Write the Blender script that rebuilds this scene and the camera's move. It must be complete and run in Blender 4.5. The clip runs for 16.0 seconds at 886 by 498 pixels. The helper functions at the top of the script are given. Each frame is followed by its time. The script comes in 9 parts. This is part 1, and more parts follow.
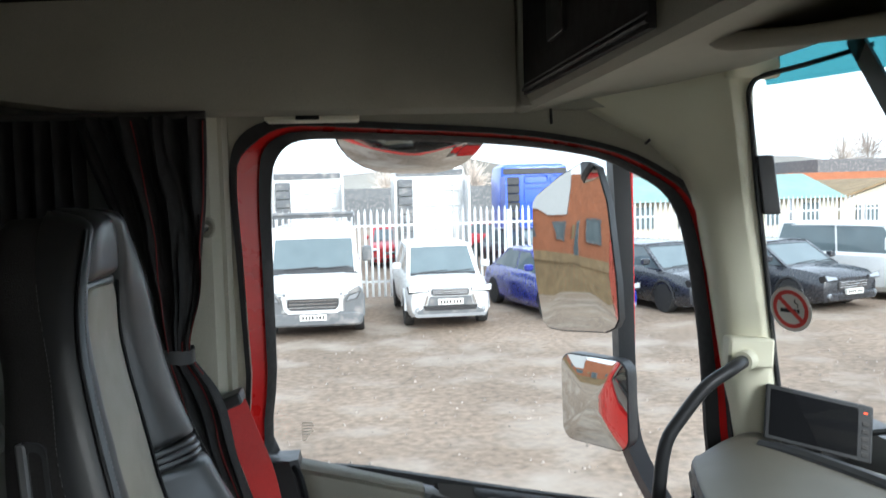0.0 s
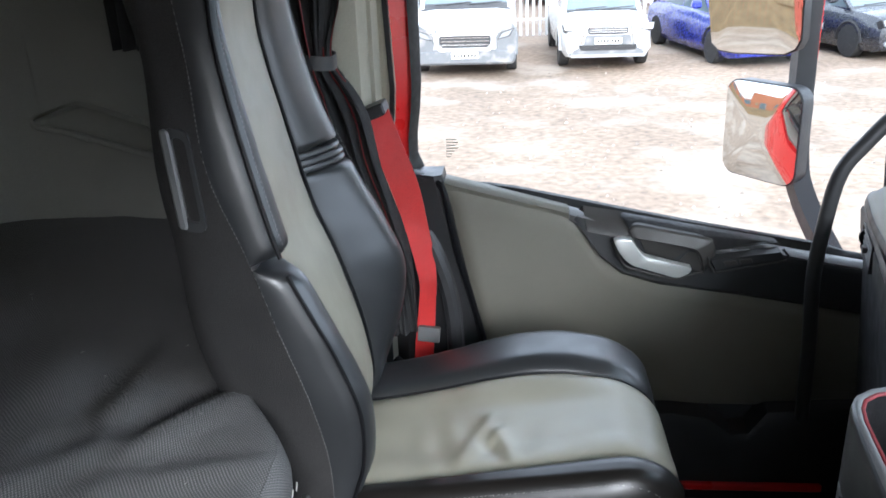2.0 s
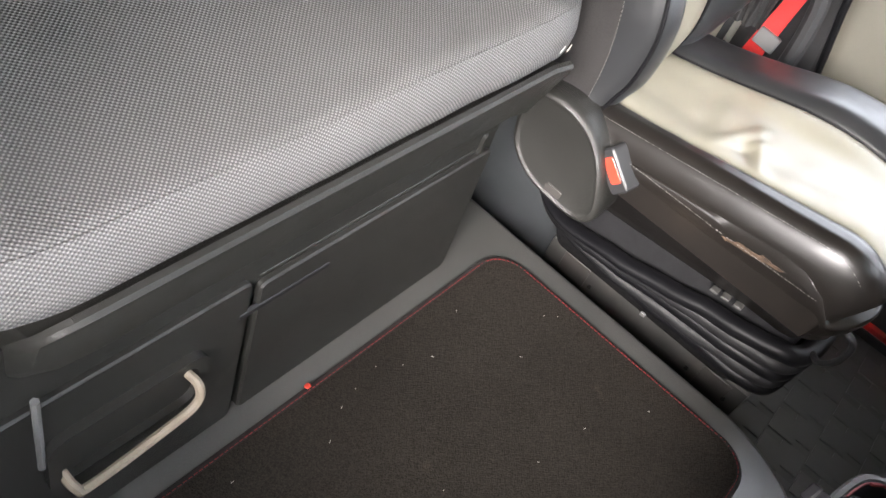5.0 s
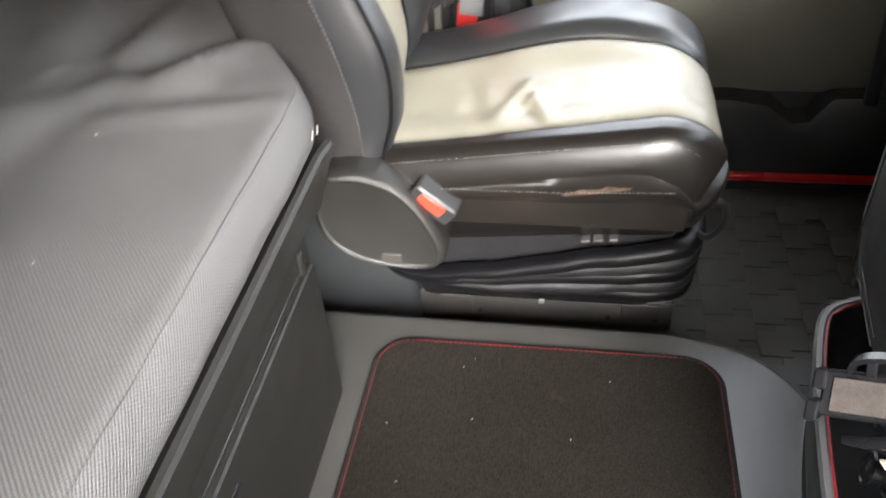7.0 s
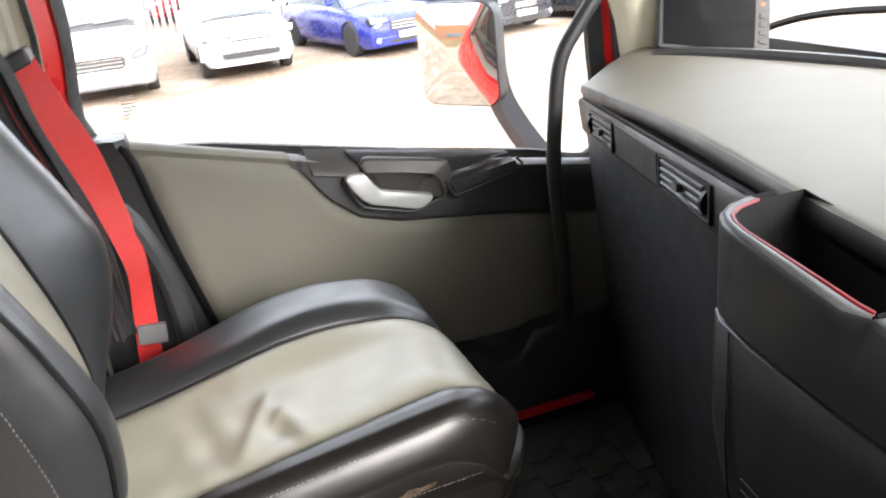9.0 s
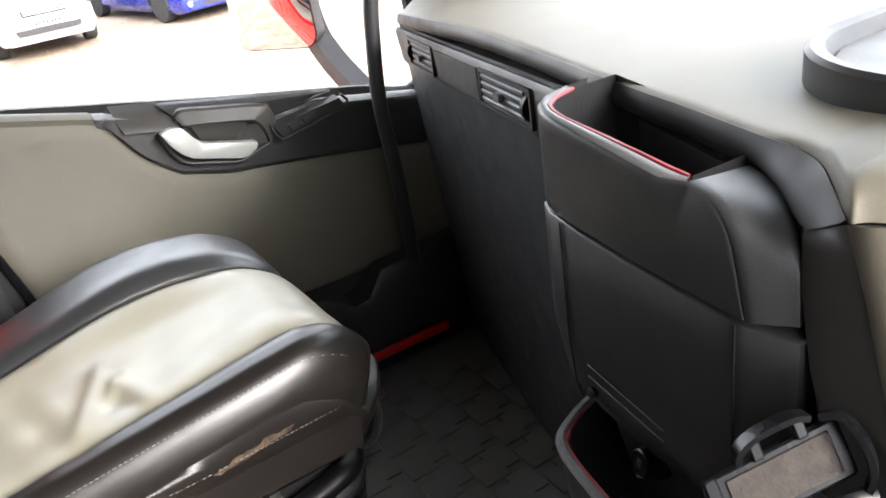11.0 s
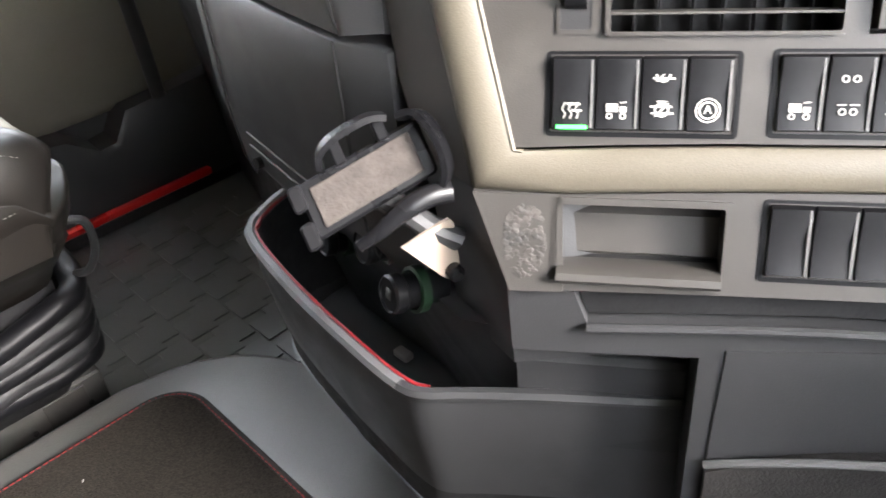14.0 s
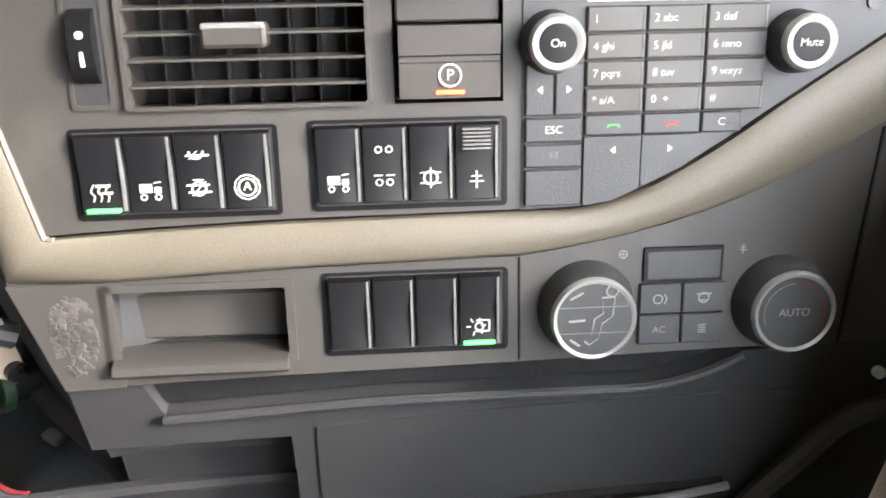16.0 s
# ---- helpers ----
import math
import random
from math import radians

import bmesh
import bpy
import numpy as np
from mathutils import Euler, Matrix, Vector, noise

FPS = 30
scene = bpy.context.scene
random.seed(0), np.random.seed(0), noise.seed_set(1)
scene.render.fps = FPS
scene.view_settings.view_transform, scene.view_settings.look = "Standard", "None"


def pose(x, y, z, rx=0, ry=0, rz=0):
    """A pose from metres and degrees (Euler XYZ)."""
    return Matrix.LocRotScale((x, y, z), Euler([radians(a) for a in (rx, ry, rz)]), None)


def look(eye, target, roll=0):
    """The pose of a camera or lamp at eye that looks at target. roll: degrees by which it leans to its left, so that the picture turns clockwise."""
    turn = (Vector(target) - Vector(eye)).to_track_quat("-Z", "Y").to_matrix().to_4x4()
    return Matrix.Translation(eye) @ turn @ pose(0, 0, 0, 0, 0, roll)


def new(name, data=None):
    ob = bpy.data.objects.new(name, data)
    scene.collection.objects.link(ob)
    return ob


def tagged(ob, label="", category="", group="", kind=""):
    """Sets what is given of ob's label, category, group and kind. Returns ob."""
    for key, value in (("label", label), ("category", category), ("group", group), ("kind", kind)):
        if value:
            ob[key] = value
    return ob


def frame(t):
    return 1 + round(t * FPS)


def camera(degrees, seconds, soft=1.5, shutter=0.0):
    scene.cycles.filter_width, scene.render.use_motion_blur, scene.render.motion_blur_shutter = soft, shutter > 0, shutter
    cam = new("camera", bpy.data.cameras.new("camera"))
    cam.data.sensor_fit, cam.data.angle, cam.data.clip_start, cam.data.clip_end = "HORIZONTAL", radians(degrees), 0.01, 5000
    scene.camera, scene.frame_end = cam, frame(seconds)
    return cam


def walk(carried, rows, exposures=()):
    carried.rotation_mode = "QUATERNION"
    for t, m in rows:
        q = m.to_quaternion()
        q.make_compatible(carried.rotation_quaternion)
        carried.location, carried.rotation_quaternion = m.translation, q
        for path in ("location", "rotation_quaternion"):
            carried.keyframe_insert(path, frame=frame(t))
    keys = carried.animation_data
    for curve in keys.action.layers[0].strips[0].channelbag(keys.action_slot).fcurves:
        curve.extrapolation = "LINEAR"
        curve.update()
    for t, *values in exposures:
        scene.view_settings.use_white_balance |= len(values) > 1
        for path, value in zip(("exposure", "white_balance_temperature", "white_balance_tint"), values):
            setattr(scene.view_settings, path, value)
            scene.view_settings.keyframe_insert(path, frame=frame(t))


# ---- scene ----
cam = camera(56.5, 16.0, shutter=0.3)
PATH = [
    (0, (-0.112, -0.254, 1.31), (0.093, 1.731, 1.176), -1.5),
    (0.5, (-0.102, -0.222, 1.286), (0.049, 1.751, 0.993), -1.2),
    (1, (-0.102, -0.187, 1.255), (-0.003, 1.756, 0.792), -1.1),
    (1.5, (-0.103, -0.183, 1.239), (-0.144, 1.721, 0.626), -1.7),
    (2, (-0.102, -0.175, 1.229), (-0.273, 1.682, 0.507), -2.1),
    (2.5, (-0.095, -0.179, 1.217), (-0.345, 1.631, 0.405), -0.6),
    (3, (-0.077, -0.186, 1.206), (-0.509, 1.546, 0.305), 1.8),
    (3.5, (-0.044, -0.22, 1.188), (-0.593, 1.434, 0.207), 7.8),
    (4, (-0.027, -0.241, 1.166), (-0.628, 1.288, 0.024), 15.7),
    (4.5, (-0.021, -0.256, 1.144), (-0.62, 1.107, -0.192), 22.6),
    (4.7, (-0.018, -0.262, 1.132), (-0.582, 1.041, -0.276), 25.3),
    (6.8, (-0.038, -0.186, 1.104), (-0.434, 1.249, -0.212), -2.3),
    (7, (-0.057, -0.165, 1.093), (-0.367, 1.339, -0.17), -4.6),
    (7.5, (-0.113, -0.108, 1.074), (-0.178, 1.58, -0.061), -6.9),
    (8, (-0.164, -0.049, 1.052), (0.027, 1.668, 0.117), -4.3),
    (8.5, (-0.184, 0.002, 1.041), (0.216, 1.762, 0.197), -4.8),
    (9, (-0.2, 0.035, 1.022), (0.375, 1.796, 0.281), -6.1),
    (9.2, (-0.213, 0.035, 1.026), (0.448, 1.796, 0.321), -6.3),
    (11.3, (-0.176, 0.042, 0.958), (0.711, 1.58, 0.038), -9.0),
    (11.5, (-0.173, 0.035, 0.949), (0.728, 1.55, 0.005), -8.9),
    (12, (-0.162, 0.011, 0.935), (0.767, 1.477, -0.06), -8.5),
    (12.5, (-0.147, -0.015, 0.917), (0.796, 1.407, -0.126), -8.1),
    (13, (-0.137, -0.036, 0.894), (0.823, 1.334, -0.201), -7.5),
    (13.5, (-0.111, -0.066, 0.868), (0.891, 1.244, -0.263), -6.8),
    (14, (-0.087, -0.086, 0.843), (0.981, 1.146, -0.315), -5.8),
    (14.5, (-0.052, -0.111, 0.837), (1.117, 1.013, -0.334), -4.4),
    (15, (-0.017, -0.129, 0.834), (1.249, 0.875, -0.344), -2.3),
    (15.5, (0.013, -0.145, 0.839), (1.364, 0.75, -0.332), -0.4),
    (16, (0.038, -0.161, 0.852), (1.443, 0.672, -0.302), 0.1),
]
walk(cam, [(t, look(eye, target, roll)) for t, eye, target, roll in PATH], [(0, 0.66, 5750, 3), (0.7, 0.66, 5700, 6), (1.5, 0.88, 5600, 10), (2.0, 1.50, 5650, 8), (2.5, 1.85, 5700, 8), (3.2, 2.42, 6000, 11), (4.0, 2.7, 6300, 13), (4.7, 2.75, 6500, 14), (7, 2.82, 6550, 11), (8, 2.7, 6500, 11), (9, 2.15, 6500, 12), (11.5, 2.55, 6500, 12), (13, 2.95, 6500, 12), (14, 3.5, 6500, 12), (16, 3.42, 6600, 12)])

# ---- world, sun and exposure ----
world = bpy.data.worlds.new("sky")
scene.world = world
world.use_nodes = True
wn = world.node_tree.nodes
wl = world.node_tree.links
sky = wn.new("ShaderNodeTexSky")
sky.sky_type = "NISHITA"
sky.sun_disc = False
sky.sun_elevation = radians(30)
sky.sun_rotation = radians(164)
sky.air_density, sky.dust_density, sky.ozone_density = 1.0, 4.0, 1.0
cloud = wn.new("ShaderNodeMix")
cloud.data_type = "RGBA"
cloud.inputs[0].default_value = 0.75
cloud.inputs[7].default_value = (10.6, 11.2, 11.9, 1)
wl.new(sky.outputs[0], cloud.inputs[6])
wl.new(cloud.outputs[2], wn["Background"].inputs[0])
wn["Background"].inputs[1].default_value = 0.15

sun_lamp = bpy.data.lights.new("sun", "SUN")
sun_lamp.energy, sun_lamp.angle, sun_lamp.color = 2.8, radians(28), (1.0, 0.97, 0.94)
new("sun", sun_lamp).matrix_world = look((0, 0, 30), (-2.5, 8.5, 30 - 4.6))

# ---- materials ----
def shader(name, color, rough=0.5, metal=0.0, vary=0.12, scale=6.0, grain=0.0, grain_scale=300.0, bump=0.0, bump_scale=400.0,
           bump_kind="noise", dirt=None, dirt_scale=4.0, dirt_low=0.5, dirt_high=0.75, rough_vary=0.08, coat=0.0, island=0.0, spec=0.5):
    """A principled material with variation at two scales, dirt patches and fine relief, in metres."""
    m = bpy.data.materials.new(name)
    m.use_nodes = True
    n, l = m.node_tree.nodes, m.node_tree.links
    b = n["Principled BSDF"]
    b.inputs["Metallic"].default_value = metal
    b.inputs["Coat Weight"].default_value = coat
    b.inputs["Specular IOR Level"].default_value = spec
    b.inputs["Coat Roughness"].default_value = 0.06
    co = n.new("ShaderNodeTexCoord")
    def noise(s, detail=3.0):
        t = n.new("ShaderNodeTexNoise")
        t.inputs["Scale"].default_value, t.inputs["Detail"].default_value = s, detail
        l.new(co.outputs["Object"], t.inputs["Vector"])
        return t
    def ramp(sock, lo, hi):
        r = n.new("ShaderNodeMapRange")
        r.inputs["From Min"].default_value, r.inputs["From Max"].default_value = 0.3, 0.7
        r.inputs["To Min"].default_value, r.inputs["To Max"].default_value = lo, hi
        l.new(sock, r.inputs["Value"])
        return r.outputs["Result"]
    def times(a, c):
        q = n.new("ShaderNodeMath")
        q.operation = "MULTIPLY"
        l.new(a, q.inputs[0])
        if isinstance(c, float):
            q.inputs[1].default_value = c
        else:
            l.new(c, q.inputs[1])
        return q.outputs[0]
    big = noise(scale)
    value = ramp(big.outputs["Fac"], 1 - vary, 1 + vary)
    if grain:
        value = times(value, ramp(noise(grain_scale, 2.0).outputs["Fac"], 1 - grain, 1 + grain))
    if island:
        g = n.new("ShaderNodeNewGeometry")
        value = times(value, ramp(g.outputs["Random Per Island"], 1 - island, 1 + island))
    tint = n.new("ShaderNodeVectorMath")
    tint.operation = "SCALE"
    tint.inputs[0].default_value = color[:3]
    l.new(value, tint.inputs["Scale"])
    out = tint.outputs["Vector"]
    if dirt:
        mx = n.new("ShaderNodeMix")
        mx.data_type = "RGBA"
        fac = n.new("ShaderNodeMapRange")
        fac.inputs["From Min"].default_value, fac.inputs["From Max"].default_value = dirt_low, dirt_high
        l.new(noise(dirt_scale, 6.0).outputs["Fac"], fac.inputs["Value"])
        l.new(fac.outputs["Result"], mx.inputs[0])
        l.new(out, mx.inputs[6])
        mx.inputs[7].default_value = (*dirt, 1)
        out = mx.outputs[2]
    l.new(out, b.inputs["Base Color"])
    l.new(ramp(noise(scale * 3.1).outputs["Fac"], max(0.02, rough - rough_vary), min(1, rough + rough_vary)), b.inputs["Roughness"])
    if bump:
        if bump_kind == "cells":
            t = n.new("ShaderNodeTexVoronoi")
            t.inputs["Scale"].default_value = bump_scale
            l.new(co.outputs["Object"], t.inputs["Vector"])
            h = t.outputs["Distance"]
        else:
            h = noise(bump_scale, 2.0).outputs["Fac"]
        bp = n.new("ShaderNodeBump")
        bp.inputs["Strength"].default_value, bp.inputs["Distance"].default_value = bump, 0.002
        l.new(h, bp.inputs["Height"])
        l.new(bp.outputs["Normal"], b.inputs["Normal"])
    return m


def weave(name, dark, light, pitch, rough=0.8):
    """A woven cloth: rows of small light dots on dark thread, with a soft sheen of wear."""
    m = bpy.data.materials.new(name)
    m.use_nodes = True
    n, l = m.node_tree.nodes, m.node_tree.links
    b = n["Principled BSDF"]
    b.inputs["Roughness"].default_value = rough
    co = n.new("ShaderNodeTexCoord")
    sp = n.new("ShaderNodeSeparateXYZ")
    l.new(co.outputs["Object"], sp.inputs[0])
    def math2(op, a, c):
        q = n.new("ShaderNodeMath")
        q.operation = op
        for i, v in enumerate((a, c)):
            if isinstance(v, float):
                q.inputs[i].default_value = v
            else:
                l.new(v, q.inputs[i])
        return q.outputs[0]
    depth = math2("SUBTRACT", sp.outputs[0], sp.outputs[2])
    k = 2 * math.pi / pitch
    s1 = math2("SINE", math2("MULTIPLY", depth, k), 0.0)
    s2 = math2("SINE", math2("MULTIPLY", sp.outputs[1], k), 0.0)
    h = math2("MULTIPLY", s1, s2)
    r = n.new("ShaderNodeMapRange")
    r.inputs["From Min"].default_value, r.inputs["From Max"].default_value = -0.1, 0.7
    l.new(h, r.inputs["Value"])
    ns = n.new("ShaderNodeTexNoise")
    ns.inputs["Scale"].default_value, ns.inputs["Detail"].default_value = 3.0, 5.0
    l.new(co.outputs["Object"], ns.inputs["Vector"])
    fac = math2("MULTIPLY", r.outputs["Result"], math2("ADD", ns.outputs["Fac"], 0.35))
    mx = n.new("ShaderNodeMix")
    mx.data_type = "RGBA"
    l.new(fac, mx.inputs[0])
    mx.inputs[6].default_value, mx.inputs[7].default_value = (*dark, 1), (*light, 1)
    l.new(mx.outputs[2], b.inputs["Base Color"])
    bp = n.new("ShaderNodeBump")
    bp.inputs["Strength"].default_value, bp.inputs["Distance"].default_value = 0.6, 0.001
    l.new(h, bp.inputs["Height"])
    l.new(bp.outputs["Normal"], b.inputs["Normal"])
    return m


def glass(name, tint=(1, 1, 1), mirror=0.06):
    """A thin clear pane: mostly see-through, with a little gloss at grazing angles."""
    m = bpy.data.materials.new(name)
    m.use_nodes = True
    n, l = m.node_tree.nodes, m.node_tree.links
    n.remove(n["Principled BSDF"])
    t = n.new("ShaderNodeBsdfTransparent")
    t.inputs[0].default_value = (*tint, 1)
    g = n.new("ShaderNodeBsdfGlossy")
    g.inputs["Roughness"].default_value = 0.02
    fr = n.new("ShaderNodeFresnel")
    fr.inputs["IOR"].default_value = 1.0 + mirror * 5
    mx = n.new("ShaderNodeMixShader")
    l.new(fr.outputs[0], mx.inputs[0])
    l.new(t.outputs[0], mx.inputs[1])
    l.new(g.outputs[0], mx.inputs[2])
    l.new(mx.outputs[0], n["Material Output"].inputs[0])
    return m


def glow(name, color, power):
    m = shader(name, color, 0.4)
    b = m.node_tree.nodes["Principled BSDF"]
    b.inputs["Emission Color"].default_value = (*color, 1)
    b.inputs["Emission Strength"].default_value = power
    return m


LEATHER_BLACK = shader("black_leather", (0.023, 0.024, 0.0255), 0.35, spec=0.8, vary=0.2, scale=9, bump=0.05, bump_scale=700, bump_kind="cells", rough_vary=0.04)
LEATHER_BEIGE = shader("grey_beige_leather", (0.305, 0.288, 0.225), 0.36, vary=0.07, scale=7, bump=0.10, bump_scale=700, bump_kind="cells", dirt=(0.22, 0.2, 0.15), dirt_scale=5, dirt_low=0.55, dirt_high=0.9)
LEATHER_WORN = shader("worn_black_leather", (0.0115, 0.010, 0.0088), 0.30, spec=0.4, vary=0.12, scale=11, bump=0.07, bump_scale=600, bump_kind="cells", dirt=(0.026, 0.021, 0.017), dirt_scale=9, dirt_low=0.55, dirt_high=0.95, rough_vary=0.02)
SCUFF = shader("rubbed_leather", (0.070, 0.047, 0.031), 0.6, vary=0.5, scale=90, bump=0.6, bump_scale=300)
SEAT_CLOTH = shader("dark_seat_cloth", (0.0205, 0.019, 0.0185), 0.85, vary=0.12, scale=5, grain=0.25, grain_scale=500, bump=0.5, bump_scale=600)
THREAD = shader("pale_thread", (0.17, 0.165, 0.155), 0.7)
THREAD_RED = shader("red_thread", (0.20, 0.015, 0.015), 0.7)
PLASTIC_BLACK = shader("black_grained_plastic", (0.036, 0.0365, 0.038), 0.42, vary=0.15, scale=7, bump=0.09, bump_scale=800, bump_kind="cells", rough_vary=0.06, dirt=(0.05, 0.05, 0.05), dirt_scale=6, dirt_low=0.6, dirt_high=0.95)
HOLDER_BLACK = shader("black_holder_plastic", (0.007, 0.007, 0.008), 0.3, vary=0.1, scale=9, spec=0.22)
PLASTIC_GLOSS = shader("satin_black_plastic", (0.0065, 0.0065, 0.0075), 0.42, vary=0.1, scale=9, grain=0.1, spec=0.2)
PLASTIC_CHARCOAL = shader("charcoal_grained_plastic", (0.048, 0.0445, 0.041), 0.48, vary=0.08, scale=6, bump=0.05, bump_scale=900, bump_kind="cells", dirt=(0.09, 0.085, 0.075), dirt_scale=14, dirt_low=0.6, dirt_high=0.95)
PLASTIC_BUNK = shader("olive_black_plastic", (0.022, 0.022, 0.020), 0.32, vary=0.12, scale=5, bump=0.3, bump_scale=800, bump_kind="cells", dirt=(0.065, 0.062, 0.055), dirt_scale=7, dirt_low=0.62, dirt_high=0.9, rough_vary=0.03)
PLASTIC_BEIGE = shader("beige_grained_plastic", (0.180, 0.163, 0.126), 0.55, vary=0.03, scale=4, grain=0.06, grain_scale=900, bump=0.08, bump_scale=900, bump_kind="cells", dirt=(0.165, 0.148, 0.115), dirt_scale=5, dirt_low=0.6, dirt_high=1.0, rough_vary=0.02)
# Darkened copy of PLASTIC_BEIGE: the panel band's shade is in this colour.
BEIGE_SHADED = shader("shaded_beige_plastic", (0.115, 0.101, 0.077), 0.5, vary=0.06, scale=4, grain=0.10, grain_scale=900, bump=0.08, bump_scale=900, bump_kind="cells", dirt=(0.11, 0.098, 0.075), dirt_scale=5, dirt_low=0.6, dirt_high=1.0)
PLASTIC_CARD = shader("olive_grey_door_vinyl", (0.185, 0.175, 0.140), 0.6, vary=0.06, scale=4, grain=0.05, grain_scale=700, bump=0.35, bump_scale=700, bump_kind="cells", dirt=(0.14, 0.13, 0.1), dirt_scale=4, dirt_low=0.6, dirt_high=1.0)
HEADLINER = shader("grey_beige_headliner", (0.44, 0.42, 0.34), 0.85, vary=0.05, scale=3, grain=0.08, grain_scale=500, bump=0.3, bump_scale=600, dirt=(0.3, 0.28, 0.22), dirt_scale=3, dirt_low=0.55, dirt_high=1.0, rough_vary=0.03)
# About half as bright as HEADLINER; only the sleeper end uses it.
SLEEPER_TRIM = shader("grey_green_sleeper_trim", (0.205, 0.203, 0.178), 0.8, vary=0.08, scale=3, grain=0.08, grain_scale=500, bump=0.3, bump_scale=600, dirt=(0.16, 0.158, 0.138), dirt_scale=3, dirt_low=0.5, dirt_high=0.9)
CREAM = shader("cream_pillar_plastic", (0.80, 0.77, 0.60), 0.5, vary=0.04, scale=4, bump=0.25, bump_scale=900, bump_kind="cells", dirt=(0.5, 0.47, 0.37), dirt_scale=5, dirt_low=0.6, dirt_high=1.0)
RED_PAINT = shader("red_truck_paint", (0.70, 0.014, 0.013), 0.30, vary=0.05, scale=4, coat=0.3, dirt=(0.42, 0.02, 0.018), dirt_scale=9, dirt_low=0.66, dirt_high=1.0)
# Near black; also set on the insides of pockets, bin, slots and vents.
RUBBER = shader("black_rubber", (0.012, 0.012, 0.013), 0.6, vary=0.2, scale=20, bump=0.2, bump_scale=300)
RUBBER_MAT = shader("black_rubber_mat", (0.120, 0.131, 0.138), 0.33, spec=1.0, vary=0.18, scale=5, bump=0.35, bump_scale=500, dirt=(0.138, 0.147, 0.148), dirt_scale=5, dirt_low=0.5, dirt_high=0.85, island=0.12, rough_vary=0.03)
VINYL_FLOOR = shader("grey_vinyl_floor", (0.090, 0.090, 0.085), 0.30, spec=1.0, vary=0.15, scale=4, grain=0.12, grain_scale=400, bump=0.2, bump_scale=500, dirt=(0.112, 0.113, 0.107), dirt_scale=5, dirt_low=0.25, dirt_high=0.95, rough_vary=0.02)
CARPET = shader("dark_brown_carpet", (0.022, 0.019, 0.016), 0.95, spec=0.1, vary=0.15, scale=3, grain=0.5, grain_scale=420, bump=1.0, bump_scale=420, dirt=(0.075, 0.06, 0.045), dirt_scale=9, dirt_low=0.66, dirt_high=0.85)
CARPET_EDGE = shader("black_mat_edging", (0.018, 0.016, 0.015), 0.85, vary=0.2, scale=30, bump=0.5, bump_scale=500)
BED_CLOTH = weave("woven_mattress_cloth", (0.076, 0.074, 0.072), (0.270, 0.262, 0.253), 0.0058, 0.6)
CURTAIN = shader("dark_curtain_cloth", (0.020, 0.0195, 0.0195), 0.9, vary=0.2, scale=12, grain=0.25, grain_scale=500, bump=0.4, bump_scale=700)
BELT = shader("red_belt_webbing", (0.52, 0.018, 0.016), 0.55, vary=0.08, scale=12, grain=0.12, grain_scale=500, bump=0.5, bump_scale=500)
RED_PLASTIC = shader("red_plastic", (0.6, 0.06, 0.035), 0.35, vary=0.06)
PIPING_RED = shader("dark_red_piping", (0.22, 0.010, 0.014), 0.5, vary=0.1)
RIM_GREY = shader("grey_soft_rim", (0.13, 0.13, 0.13), 0.5, vary=0.06, scale=8, bump=0.3, bump_scale=800)
SILVER = shader("satin_silver", (0.62, 0.63, 0.61), 0.35, metal=0.25, vary=0.04)
DULL_SILVER = shader("dull_silver", (0.26, 0.26, 0.25), 0.35, metal=0.3, vary=0.06)
CHROME = shader("chrome", (0.8, 0.8, 0.8), 0.12, metal=1.0, vary=0.03)
STEEL = shader("grey_painted_steel", (0.065, 0.064, 0.06), 0.5, metal=0.2, vary=0.15, scale=9, dirt=(0.11, 0.1, 0.085), dirt_scale=14, dirt_low=0.55, dirt_high=0.8)
GREY_PLASTIC = shader("mid_grey_plastic", (0.13, 0.13, 0.128), 0.42, vary=0.08, bump=0.2, bump_scale=700)
LOOP_BEIGE = shader("worn_beige_plastic", (0.26, 0.22, 0.17), 0.5, vary=0.15, scale=20)
HANDLE_GREY = shader("light_grey_plastic", (0.45, 0.42, 0.36), 0.42, vary=0.08)
WHITE_MARK = shader("white_marking", (0.45, 0.44, 0.41), 0.6)
# About half as bright as WHITE_MARK, for the climate controls.
GREY_MARK = shader("grey_marking", (0.24, 0.235, 0.215), 0.6)
GREEN_LAMP = glow("green_indicator", (0.03, 0.80, 0.06), 1.2)
RED_LAMP = glow("red_indicator", (0.9, 0.07, 0.02), 1.2)
GREEN_MARK = shader("green_marking", (0.06, 0.4, 0.08), 0.6)
RED_MARK = shader("red_marking", (0.7, 0.05, 0.03), 0.6)
SCREEN = shader("dark_screen", (0.004, 0.004, 0.005), 0.4, vary=0.1, spec=0.12)
LCD = shader("grey_display", (0.02, 0.022, 0.023), 0.35, vary=0.1)
GLUE = shader("dried_glue", (0.055, 0.050, 0.046), 0.6, vary=0.5, scale=60, bump=1.0, bump_scale=120, dirt=(0.03, 0.03, 0.03), dirt_scale=70)
PANE = glass("clear_window_glass")
MIRROR = shader("mirror_silver", (0.64, 0.65, 0.64), 0.015, metal=1.0, vary=0.02, rough_vary=0.0)
TEAL = glass("teal_tinted_visor", (0.24, 0.46, 0.48), 0.05)
GREEN_RING = shader("green_ring", (0.012, 0.035, 0.016), 0.4)

# ---- building helpers ----
V = Vector


def thing(name, label, category, at=(0, 0, 0), group="", kind=""):
    ob = new(name)
    ob.matrix_basis = Matrix.Translation(at)
    ob.empty_display_size = 0.1
    return tagged(ob, label, category, group, kind)


